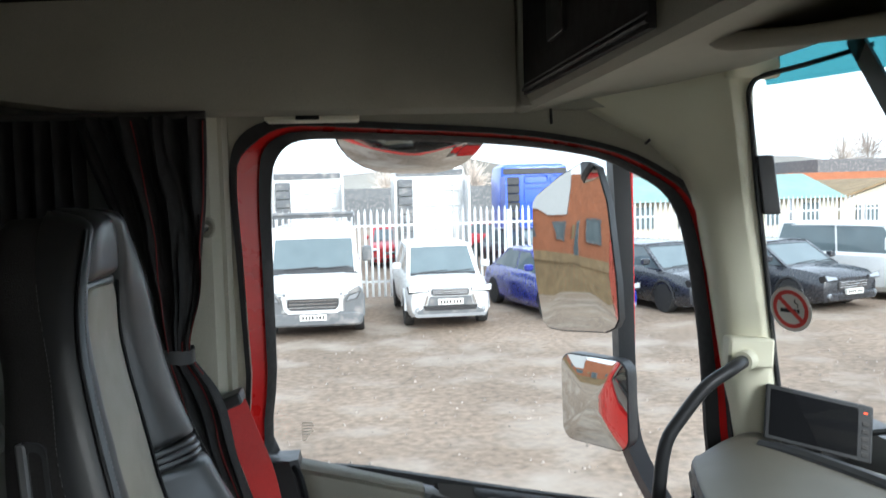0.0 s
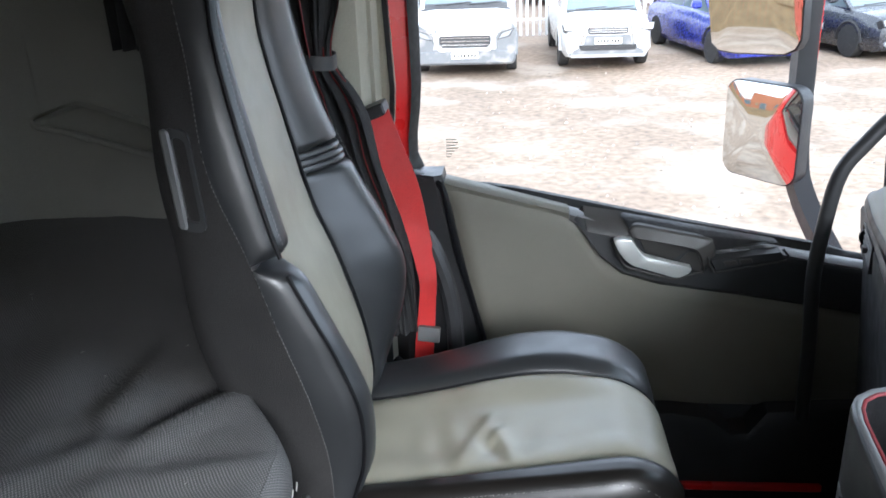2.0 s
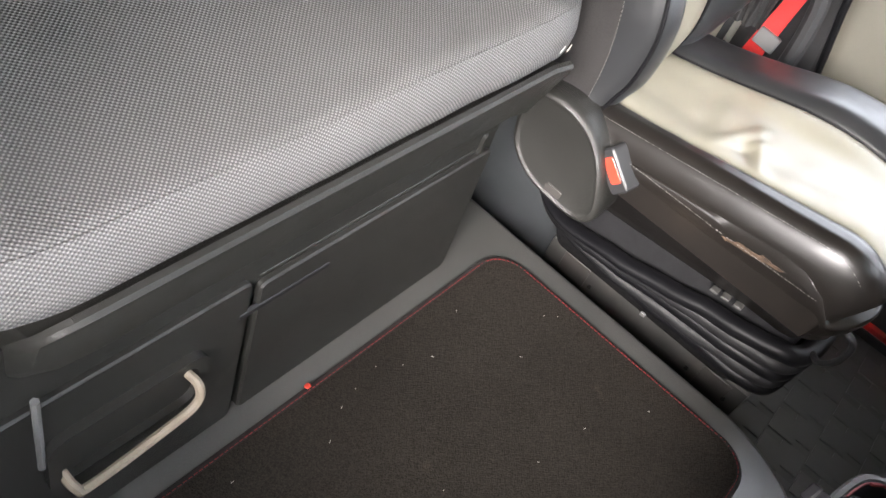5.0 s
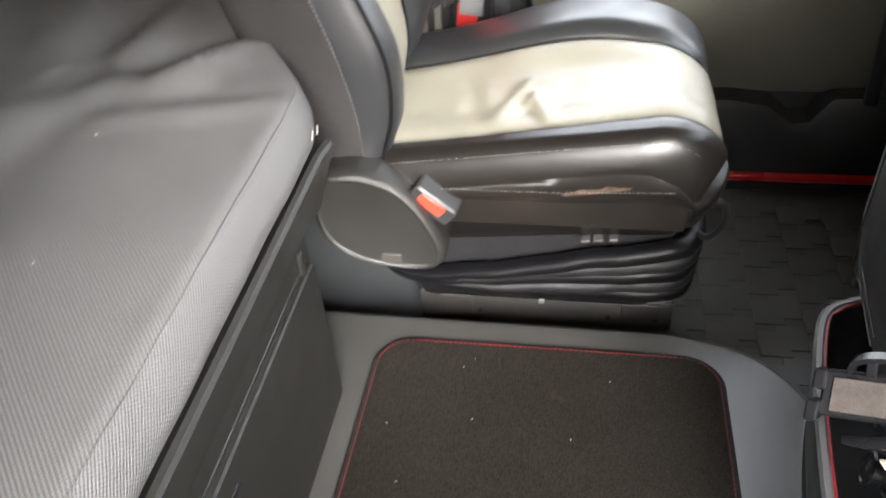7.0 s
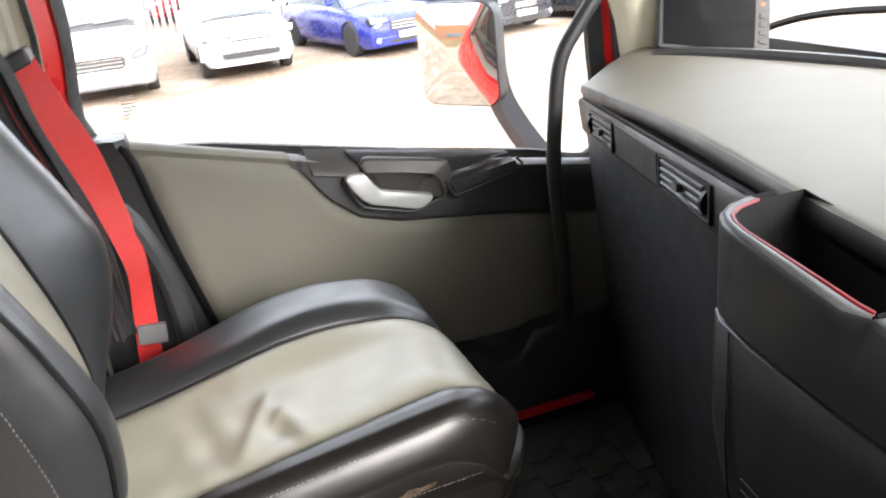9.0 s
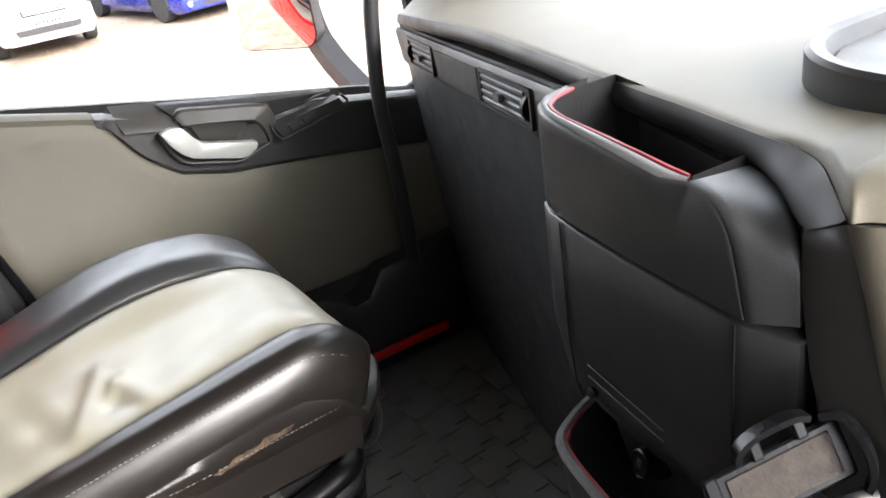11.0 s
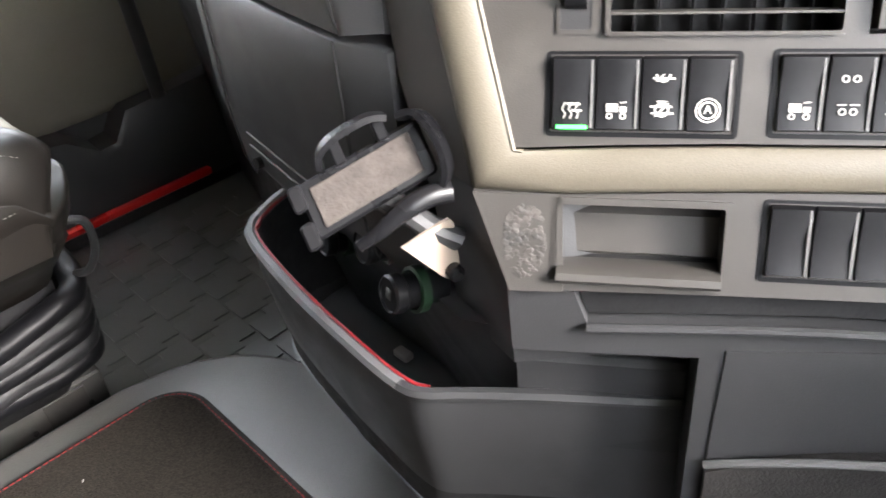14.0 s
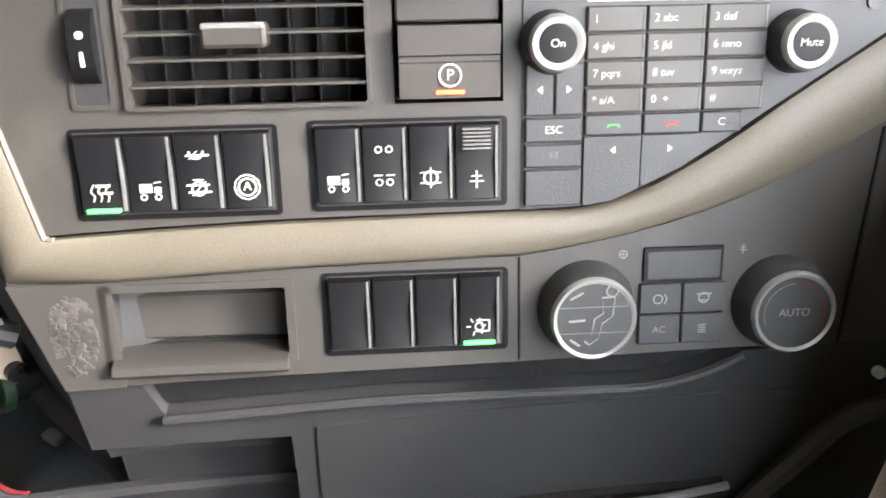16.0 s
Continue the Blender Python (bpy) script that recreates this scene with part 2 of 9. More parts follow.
def mesh_of(name, bm, material, angle=35):
    bmesh.ops.recalc_face_normals(bm, faces=bm.faces)
    me = bpy.data.meshes.new(name)
    bm.to_mesh(me)
    bm.free()
    me.materials.append(material)
    for p in me.polygons:
        p.use_smooth = True
    me.set_sharp_from_angle(angle=radians(angle))
    return me


def part(name, bm, material, parent=None, label="", angle=35):
    ob = new(name, mesh_of(name, bm, material, angle))
    if parent is not None:
        ob.parent = parent
        if parent.parent is None:
            ob.matrix_parent_inverse = parent.matrix_basis.inverted()
    if label:
        ob["label"] = label
    return ob


def solid(name, bm, material, label, category, kind="", group="", angle=35):
    return tagged(part(name, bm, material, None, "", angle), label, category, group, kind)


class Plane:
    """A drawing plane: origin, two directions in it and the way out of it."""
    def __init__(self, o, u, v):
        self.o, self.u, self.v = V(o), V(u).normalized(), V(v).normalized()
        self.n = self.u.cross(self.v).normalized()

    def at(self, a, b, d=0.0):
        return self.o + a * self.u + b * self.v + d * self.n


def loft(bm, rings, closed=True, cap=True, loop=False):
    rows = [[bm.verts.new(p) for p in r] for r in rings]
    count = len(rows[0])
    pairs = list(zip(rows, rows[1:])) + ([(rows[-1], rows[0])] if loop else [])
    for r0, r1 in pairs:
        for i in range(count if closed else count - 1):
            j = (i + 1) % count
            bm.faces.new((r0[i], r0[j], r1[j], r1[i]))
    if cap and closed and not loop:
        bm.faces.new(rows[0][::-1])
        bm.faces.new(rows[-1])
    return bm


def spline(pts, steps=6, closed=False):
    """A smooth line through points (Catmull-Rom)."""
    pts = [V(p) for p in pts]
    out = []
    n = len(pts)
    for i in range(n if closed else n - 1):
        p0 = pts[(i - 1) % n] if closed or i > 0 else pts[0]
        p1, p2 = pts[i], pts[(i + 1) % n]
        p3 = pts[(i + 2) % n] if closed or i + 2 < n else pts[-1]
        for k in range(steps):
            t = k / steps
            out.append(0.5 * (2 * p1 + (p2 - p0) * t + (2 * p0 - 5 * p1 + 4 * p2 - p3) * t * t + (3 * p1 - p0 - 3 * p2 + p3) * t ** 3))
    if not closed:
        out.append(pts[-1])
    return out


def sweep(bm, pts, shape, closed=False, up=(0, 0, 1)):
    """Carry a flat shape, a list of (side, up), along a line."""
    pts = [V(p) for p in pts]
    n = len(pts)
    rings = []
    last = V(up)
    for i, p in enumerate(pts):
        a = pts[(i - 1) % n] if closed or i > 0 else p
        b = pts[(i + 1) % n] if closed or i < n - 1 else p
        d = (b - a).normalized()
        side = d.cross(last)
        if side.length < 1e-4:
            side = d.orthogonal()
        side.normalize()
        last = side.cross(d).normalized()
        rings.append([p + side * s + last * t for s, t in shape])
    return loft(bm, rings, cap=not closed, loop=closed)


def circle(r, n=10, rx=None):
    return [((rx or r) * math.cos(2 * math.pi * i / n), r * math.sin(2 * math.pi * i / n)) for i in range(n)]


def tube(bm, pts, r, n=10, closed=False):
    return sweep(bm, pts, circle(r, n), closed)


def rrect(a0, a1, b0, b1, r, n=4):
    """A rectangle with rounded corners, as a list of (a, b)."""
    r = min(r, (a1 - a0) / 2 - 1e-5, (b1 - b0) / 2 - 1e-5)
    out = []
    for ca, cb, s in ((a1 - r, b0 + r, -90), (a1 - r, b1 - r, 0), (a0 + r, b1 - r, 90), (a0 + r, b0 + r, 180)):
        for k in range(n + 1):
            w = radians(s + 90 * k / n)
            out.append((ca + r * math.cos(w), cb + r * math.sin(w)))
    return out


def prism(bm, pl, poly, d0, d1):
    return loft(bm, [[pl.at(a, b, d) for a, b in poly] for d in (d0, d1)])


def pad(bm, pl, a0, a1, b0, b1, d0, d1, r=0.002, c=0.0012):
    """A block on a plane with rounded corners and a chamfered front."""
    c = min(c, (a1 - a0) / 3, (b1 - b0) / 3)
    rings = [[pl.at(a, b, d0) for a, b in rrect(a0, a1, b0, b1, r)],
             [pl.at(a, b, d1 - math.copysign(c, d1 - d0)) for a, b in rrect(a0, a1, b0, b1, r)],
             [pl.at(a, b, d1) for a, b in rrect(a0 + c, a1 - c, b0 + c, b1 - c, max(r - c, 3e-4))]]
    return loft(bm, rings)


def turned(bm, pl, a, b, prof, n=28):
    """A turned body on a plane: prof is a list of (radius, height)."""
    return loft(bm, [[pl.at(a + r * math.cos(2 * math.pi * i / n), b + r * math.sin(2 * math.pi * i / n), d) for i in range(n)] for r, d in prof])


def box(bm, x0, x1, y0, y1, z0, z1, c=0.0):
    pl = Plane((0, 0, 0), (1, 0, 0), (0, 1, 0))
    if not c:
        return prism(bm, pl, [(x0, y0), (x1, y0), (x1, y1), (x0, y1)], z0, z1)
    r0, r1 = rrect(x0 + c, x1 - c, y0 + c, y1 - c, c, 2), rrect(x0, x1, y0, y1, c * 1.5, 2)
    return loft(bm, [[V((*p, z)) for p in r] for r, z in ((r0, z0), (r1, z0 + c), (r1, z1 - c), (r0, z1))])


def frame_ring(bm, pl, outer, inner, d0, d1):
    """A flat frame between two outlines with as many points."""
    return loft(bm, [[pl.at(*p, d0) for p in outer], [pl.at(*p, d1) for p in outer], [pl.at(*p, d1) for p in inner], [pl.at(*p, d0) for p in inner]], loop=True)


def dashes(bm, pts, length=0.004, gap=0.003, r=0.0007):
    """Stitches along a line."""
    pts = [V(p) for p in pts]
    s, run = 0.0, 0.0
    for p, q in zip(pts, pts[1:]):
        d = (q - p)
        L = d.length
        if L < 1e-6:
            continue
        d /= L
        while run < L:
            e = min(run + length, L)
            side = d.orthogonal().normalized() * r
            o = d.cross(side)
            loft(bm, [[x + side, x + o, x - side, x - o] for x in (p + d * run, p + d * e)])
            run += length + gap
        run -= L
    return bm


def text(words, pl, a, b, d, size, material, parent, name="lettering", align="CENTER"):
    cu = bpy.data.curves.new("words", "FONT")
    cu.body, cu.size, cu.align_x, cu.align_y = words, size, align, "CENTER"
    ob = bpy.data.objects.new("words", cu)
    scene.collection.objects.link(ob)
    dg = bpy.context.evaluated_depsgraph_get()
    me = bpy.data.meshes.new_from_object(ob.evaluated_get(dg))
    bpy.data.objects.remove(ob)
    m = Matrix((pl.u, pl.v, pl.n)).transposed().to_4x4()
    m.translation = pl.at(a, b, d)
    me.transform(m)
    me.materials.clear()
    me.materials.append(material)
    o = new(name, me)
    o.parent = parent
    if parent.parent is None:
        o.matrix_parent_inverse = parent.matrix_basis.inverted()
    return o


def lerp(a, b, t):
    return a + (b - a) * t


def table(rows, z):
    """Read a table of rows (z, values...) at z, along a smooth line through the rows."""
    if z <= rows[0][0]:
        return rows[0][1:]
    if z >= rows[-1][0]:
        return rows[-1][1:]
    k = next(i for i in range(len(rows) - 1) if z <= rows[i + 1][0])
    p, q = rows[k], rows[k + 1]
    o, r = rows[max(0, k - 1)], rows[min(len(rows) - 1, k + 2)]
    w = q[0] - p[0]
    t = (z - p[0]) / w
    out = []
    for c in range(1, len(p)):
        m0 = (q[c] - o[c]) / (q[0] - o[0]) * w
        m1 = (r[c] - p[c]) / (r[0] - p[0]) * w
        out.append((2 * t ** 3 - 3 * t * t + 1) * p[c] + (t ** 3 - 2 * t * t + t) * m0 + (3 * t * t - 2 * t ** 3) * q[c] + (t ** 3 - t * t) * m1)
    return tuple(out)


def bumpy(x, y, z, k, amp):
    return amp * noise.noise(V((x * k, y * k, z * k)))


# ---- the cab: floor, shell, roof ----

bm = bmesh.new()
box(bm, -1.46, 0.95, -0.62, 1.78, -0.21, -0.152)
solid("floor", bm, RUBBER_MAT, "black rubber-covered lower cab floor", "floor", "structure")

# raised floor over the engine, with a rounded front corner
TUNNEL = [(-0.9, -0.2), (0.5, -0.2), (0.46, 0.40), (0.40, 0.60), (0.362, 0.72), (0.335, 0.80), (0.29, 0.865), (0.22, 0.91), (0.13, 0.932), (-0.5, 0.935), (-0.9, 0.935)]
mid = V((-0.2, 0.4))
def grown(poly, d):
    return [tuple(V(p) + (V(p) - mid).normalized() * d) for p in poly]
bm = bmesh.new()
rough = TUNNEL[:2] + [tuple(p[:2]) for p in spline([(*p, 0) for p in TUNNEL[2:9]], 5)] + TUNNEL[9:]
loft(bm, [[V((*p, z)) for p in grown(rough, d)] for z, d in ((-0.151, 0.03), (-0.05, 0.022), (-0.022, 0.016), (-0.008, 0.006), (-0.003, -0.006))])
solid("floor_tunnel", bm, VINYL_FLOOR, "raised grey vinyl floor with a worn rounded edge", "floor", "structure")

# shell
bm = bmesh.new()
box(bm, -1.48, -1.42, -0.66, 1.80, -0.2, 1.95)
solid("wall_rear", bm, SLEEPER_TRIM, "dark grey-beige padded rear cab wall", "wall", "structure")
bm = bmesh.new()
box(bm, -1.42, -0.62, 1.60, 1.775, -0.2, 1.93)
solid("wall_sleeper", bm, SLEEPER_TRIM, "dark grey-beige padded side wall beside the bunk", "wall", "structure")
bm = bmesh.new()
box(bm, -0.62, -0.40, 1.60, 1.775, -0.2, 1.93)
box(bm, -0.40, 0.80, 1.63, 1.775, 1.50, 1.93)
solid("wall_side", bm, HEADLINER, "grey-beige padded side wall behind the door", "wall", "structure")
# Unseen wall; its opening is sized to set how daylight reaches the panel.
bm = bmesh.new()
box(bm, -1.42, -0.22, -0.64, -0.56, -0.2, 1.93)
box(bm, -0.22, 0.95, -0.64, -0.56, 1.42, 1.93)
box(bm, 0.56, 0.95, -0.64, -0.56, -0.2, 1.42)
loft(bm, [[V((x, y, z)) for x, z in ((-0.22, -0.2), (0.56, -0.2), (0.56, 0.50), (-0.22, 0.66))] for y in (-0.64, -0.56)])
# Added block, out of view, that shades the right end of the switch panel.
loft(bm, [[V((x, y, z)) for x, z in ((0.38, -0.2), (0.95, -0.2), (0.95, 0.70), (0.48, 0.70), (0.41, 0.67), (0.38, 0.60))] for y in (-0.558, -0.24)])
solid("wall_driver", bm, PLASTIC_CARD, "unseen olive-grey driver side wall with a window opening and shading block", "wall", "structure")
bm = bmesh.new()
box(bm, -1.48, 1.0, -0.66, 1.80, 1.95, 2.0)
solid("ceiling", bm, HEADLINER, "grey-beige cab ceiling", "ceiling", "structure")
bm = bmesh.new()
box(bm, 1.12, 1.2, -0.66, 1.80, -0.25, 0.70)
box(bm, 0.95, 1.12, -0.66, -0.55, -0.25, 0.70)
box(bm, 0.95, 1.12, 1.70, 1.80, -0.25, 0.66)
box(bm, 0.82, 1.0, -0.66, 1.80, 1.70, 1.95)
solid("wall_front", bm, PLASTIC_BLACK, "dark front bulkhead under and over the windscreen", "wall", "structure")
bm = bmesh.new()
box(bm, -0.405, -0.355, 1.70, 1.775, -0.2, 0.70)
box(bm, -0.62, -0.396, 1.592, 1.599, -0.2, 0.50, 0.003)
solid("trim_pillar_base", bm, PLASTIC_BLACK, "black trim at the foot of the door pillar", "trim", "structure")
# red outside skin behind the door, seen in the mirrors
bm = bmesh.new()
box(bm, -1.50, -0.41, 1.785, 1.82, -0.6, 1.97, 0.012)
loft(bm, [[V((x, y, z)) for y, z in ((1.79, -0.75), (1.815, -0.75), (1.82, -0.70), (1.82, top - 0.03), (1.812, top), (1.79, top))] for x, top in ((-0.40, 0.665), (0.15, 0.535), (0.83, 0.42))])
solid("outer_panel", bm, RED_PAINT, "glossy red outside panel of the truck cab", "panel", "structure")

# rounded corner of the sleeper wall and its moulded grip tray
bm = bmesh.new()
rings = []
for z in (0.50, 1.90):
    rings.append([V((-1.421, 1.35, z))] + [V((-1.17 - 0.25 * math.cos(radians(a)), 1.35 + 0.25 * math.sin(radians(a)) - 0.001, z)) for a in range(0, 91, 10)] + [V((-1.421, 1.599, z))])
loft(bm, rings)
solid("wall_corner", bm, SLEEPER_TRIM, "rounded grey-beige corner panel of the sleeper", "wall", "structure")
side_in = Plane((0, 1.60, 0), (-1, 0, 0), (0, 0, 1))
bm = bmesh.new()
outer = [tuple(p[:2]) for p in spline([(1.190, 0.861, 0), (1.172, 0.842, 0), (1.10, 0.828, 0), (0.948, 0.781, 0), (0.90, 0.770, 0), (0.885, 0.80, 0), (0.90, 0.842, 0), (0.947, 0.858, 0), (1.060, 0.896, 0), (1.104, 0.892, 0), (1.160, 0.874, 0)], 3, True)]
inner = [tuple(V(p).lerp(V((1.03, 0.838)), 0.22)) for p in outer]
loft(bm, [[side_in.at(a, b, 0.0) for a, b in outer], [side_in.at(a, b, -0.016) for a, b in outer], [side_in.at(*V(p).lerp(V(q), 0.4), -0.024) for p, q in zip(outer, inner)], [side_in.at(a, b, -0.004) for a, b in inner]])
solid("trim_grip", bm, SLEEPER_TRIM, "moulded grey grip tray on the sleeper side wall", "trim", "structure")
bm = bmesh.new()
tube(bm, spline([side_in.at(1.184, 0.858, -0.018), side_in.at(1.168, 0.845, -0.024), side_in.at(1.10, 0.832, -0.026), side_in.at(0.948, 0.786, -0.026), side_in.at(0.905, 0.775, -0.02)], 5), 0.007, 8)
solid("trim_grip_lip", bm, SLEEPER_TRIM, "grey worn lip of the grip tray", "trim", "structure")

# overhead shelf front along the side, and the storage over the windscreen
shelf = thing("overhead_locker", "grey-beige overhead locker front above the door", "locker", (-0.3, 1.55, 1.49), kind="structure")
bm = bmesh.new()
prof = [(1.62, 1.492), (1.53, 1.482), (1.505, 1.492), (1.495, 1.52), (1.50, 1.70), (1.505, 1.72), (1.62, 1.722)]
path = [(-1.40, 0.06), (-1.0, 0.05), (-0.85, 0.035), (-0.70, 0.012), (-0.58, 0.0), (-0.2, 0.0), (0.235, 0.0)]
loft(bm, [[V((x, y + lift * 0.9, z + (lift if z < 1.6 else 0))) for y, z in prof] for x, lift in path])
part("fascia", bm, HEADLINER, shelf)
bm = bmesh.new()
box(bm, -1.40, 0.24, 1.515, 1.62, 1.724, 1.94)
part("upper_panel", bm, PLASTIC_CHARCOAL, shelf, "dark upper edge of the locker")
bm = bmesh.new()
box(bm, -0.30, -0.10, 1.53, 1.60, 1.472, 1.484, 0.003)
part("lamp_lens", bm, CREAM, shelf, "pale reading lamp strip")
bm = bmesh.new()
box(bm, -0.235, -0.185, 1.528, 1.534, 1.474, 1.483, 0.001)
part("lamp_switch", bm, PLASTIC_GLOSS, shelf)

console = thing("overhead_console", "rounded grey-beige storage console above the windscreen", "console", (0.6, 1.2, 1.55), kind="structure")
bm = bmesh.new()
rings = []
for y, x0 in ((1.63, 0.24), (1.50, 0.245), (1.0, 0.25), (-0.55, 0.25)):
    rings.append([V((x0, y, 1.72)), V((x0 + 0.004, y, 1.515)), V((x0 + 0.012, y, 1.497)), V((x0 + 0.03, y, 1.488)), V((0.40, y, 1.515)), V((0.62, y, 1.55)), V((0.80, y, 1.585)), V((0.90, y, 1.66)), V((0.90, y, 1.94)), V((x0, y, 1.94))])
loft(bm, rings)
part("body", bm, HEADLINER, console)
# net pocket on the rear face of the console
net = Plane((0.248, 0, 0), (0, -1, 0), (0, 0, 1))
bm = bmesh.new()
loft(bm, [[net.at(a, b, d) for a, b in ((-1.462, 1.512), (-0.72, 1.502), (-0.72, 1.93), (-1.452, 1.93))] for d in (-0.006, 0.004)])
part("net_pocket", bm, CURTAIN, console, "black elastic net pocket with a hemmed edge")
bm = bmesh.new()
tube(bm, [net.at(-1.462, 1.522, 0.005), net.at(-0.72, 1.512, 0.005)], 0.004, 6)
part("hem", bm, RUBBER, console)
bm = bmesh.new()
tube(bm, [net.at(-1.462, 1.531, 0.005), net.at(-0.72, 1.521, 0.005)], 0.0015, 6)
part("hem_seam", bm, PLASTIC_CHARCOAL, console)
bm = bmesh.new()
pad(bm, net, -1.22, -1.10, 1.575, 1.70, 0.0, 0.012, 0.012)
part("pocket_mouth", bm, LCD, console)
bm = bmesh.new()
tube(bm, [(0.252, 1.477, 1.49), (0.246, 1.474, 1.56), (0.245, 1.468, 1.93)], 0.012, 8)
part("pocket_border", bm, HEADLINER, console, "rounded grey-beige border of the pocket")
# bull-nosed centre module with an open shelf
def module_line(d):
    return [(y - d, z + d * 0.9) for y, z in ((1.005, 1.93), (1.0, 1.66), (0.983, 1.596), (0.962, 1.555), (0.932, 1.523), (0.89, 1.505), (0.839, 1.494))] + [(y, z + d * 0.9) for y, z in ((0.677, 1.472), (0.502, 1.451), (0.2, 1.43), (-0.55, 1.42))]
def module_ring(x, d):
    return [V((x, y, z)) for y, z in module_line(d)] + [V((x, -0.55, 1.93))]
bm = bmesh.new()
loft(bm, [module_ring(x, d) for x, d in ((0.89, 0.05), (0.60, 0.04), (0.46, 0.012), (0.42, 0.002), (0.405, 0.0), (0.40, 0.006), (0.40, 0.016), (0.405, 0.024), (0.44, 0.028), (0.70, 0.03))], cap=False)
part("shelf_module", bm, HEADLINER, console, "bull-nosed open shelf", 50)
bm = bmesh.new()
bm.faces.new([bm.verts.new(p) for p in module_ring(0.70, 0.028)])
part("shelf_back", bm, PLASTIC_CHARCOAL, console, "dark back of the open shelf")

# ---- door ----
DY = 1.74
GLASS_LINE = [(-0.317, 0.692), (-0.318, 0.90), (-0.318, 1.15), (-0.315, 1.338), (-0.296, 1.411), (-0.242, 1.446), (-0.12, 1.447), (-0.014, 1.442), (0.192, 1.431), (0.345, 1.415), (0.487, 1.388), (0.587, 1.344), (0.666, 1.285), (0.71, 1.171), (0.745, 0.925), (0.759, 0.691), (0.765, 0.475), (0.60, 0.499), (0.30, 0.556), (0.102, 0.598), (-0.10, 0.642)]
RED_LINE = [(-0.371, 0.66), (-0.380, 0.90), (-0.390, 1.15), (-0.399, 1.36), (-0.372, 1.452), (-0.28, 1.492), (-0.12, 1.484), (-0.013, 1.477), (0.22, 1.462), (0.38, 1.442), (0.53, 1.405), (0.64, 1.350), (0.715, 1.290), (0.757, 1.18), (0.795, 0.925), (0.819, 0.717), (0.83, 0.44), (0.62, 0.43), (0.30, 0.47), (0.102, 0.51), (-0.10, 0.56)]
door = thing("door_1", "passenger door with olive-grey card, black armrest and red painted frame", "door", (0.2, 1.72, -0.15), kind="structure")
g2 = spline([(x, DY, z) for x, z in GLASS_LINE], 4, True)
r2 = spline([(x, DY, z) for x, z in RED_LINE], 4, True)
def band(fr0, fr1, y0, y1, name, material, label="", thick=0.02):
    """A ring round the window between two shares of the way from the outer line to the glass."""
    bm = bmesh.new()
    rings = []
    for o, g in zip(r2, g2):
        left = max(0.0, min(1.0, (-0.20 - o.x) / 0.12)) * max(0.0, min(1.0, (1.46 - o.z) / 0.06))
        f0, f1 = (lerp(fr0[0], fr0[1], left), lerp(fr1[0], fr1[1], left))
        a, b = o.lerp(g, f0), o.lerp(g, f1)
        rings.append([V((a.x, y0, a.z)), V((b.x, y1, b.z)), V((b.x, y1 + thick, b.z)), V((a.x, y0 + thick, a.z))])
    loft(bm, rings, loop=True)
    return part(name, bm, material, door, label)
bm = bmesh.new()
rings = []
for o in r2:
    w = (V((o.x, 0, o.z)) - V((0.2, 0, 0.95))).normalized()
    a = V((o.x, 0, o.z)) - w * 0.012
    b = V((o.x, 0, o.z)) + V((w.x * 0.07, 0, w.z * 0.10))
    rings.append([V((a.x, 1.69, a.z)), V((a.x, 1.683, a.z)), V((b.x, 1.683, b.z)), V((b.x, 1.76, b.z)), V((a.x, 1.76, a.z))])
loft(bm, rings, loop=True)
solid("trim_door_surround", bm, HEADLINER, "grey-beige trim around the door opening", "trim", "structure")
band((0.0, 0.0), (0.42, 0.17), 1.675, 1.675, "outer_seal", RUBBER, "black rubber door seal")
band((0.42, 0.17), (0.66, 0.74), 1.695, 1.715, "window_frame", RED_PAINT, "red painted window frame")
band((0.66, 0.74), (1.03, 1.03), 1.705, 1.735, "glass_seal", RUBBER, "black rubber glass seal")
bm = bmesh.new()
bm.faces.new([bm.verts.new((p.x, DY + 0.008, p.z)) for p in g2])
pane = part("pane", bm, PANE, door, "clear side window glass with a small etched mark")
pane.visible_shadow = False
# etched marks low on the pane
bm = bmesh.new()
face_in = Plane((0, DY - 0.001, 0), (1, 0, 0), (0, 0, 1))
for i in range(7):
    w = (0.026, 0.03, 0.024, 0.029, 0.02, 0.014, 0.01)[i]
    loft(bm, [[face_in.at(a, b, 0) for a, b in ((-0.262, 0.765 - i * 0.007), (-0.262 + w, 0.765 - i * 0.007), (-0.262 + w, 0.7625 - i * 0.007), (-0.262, 0.7625 - i * 0.007))], [face_in.at(a, b, 0.0004) for a, b in ((-0.262, 0.765 - i * 0.007), (-0.262 + w, 0.765 - i * 0.007), (-0.262 + w, 0.7625 - i * 0.007), (-0.262, 0.7625 - i * 0.007))]])
part("etched_mark", bm, HANDLE_GREY, door, "small etched grey lettering bars")

def belt_line(x):
    return 0.702 - 0.262 * (x + 0.33) if x < 0.15 else 0.576 - 0.19 * (x - 0.15)
def split_line(x):
    """The lower edge of the black armrest."""
    pts = [(0.024, belt_line(0.024)), (0.05, 0.575), (0.09, 0.508), (0.15, 0.456), (0.24, 0.428), (0.42, 0.402), (0.60, 0.372), (0.83, 0.33)]
    if x <= pts[0][0]:
        return belt_line(x)
    for p, q in zip(pts, pts[1:]):
        if x <= q[0]:
            return lerp(p[1], q[1], (x - p[0]) / (q[0] - p[0]))
    return pts[-1][1]
def card_y(x, z, top):
    """How far in the door card stands."""
    h = top - z
    y = 1.655 - 0.022 * math.sin(min(1, h / 0.3) * math.pi / 2) if h < 0.3 else 1.633 + 0.03 * (h - 0.3) / 0.4
    return y
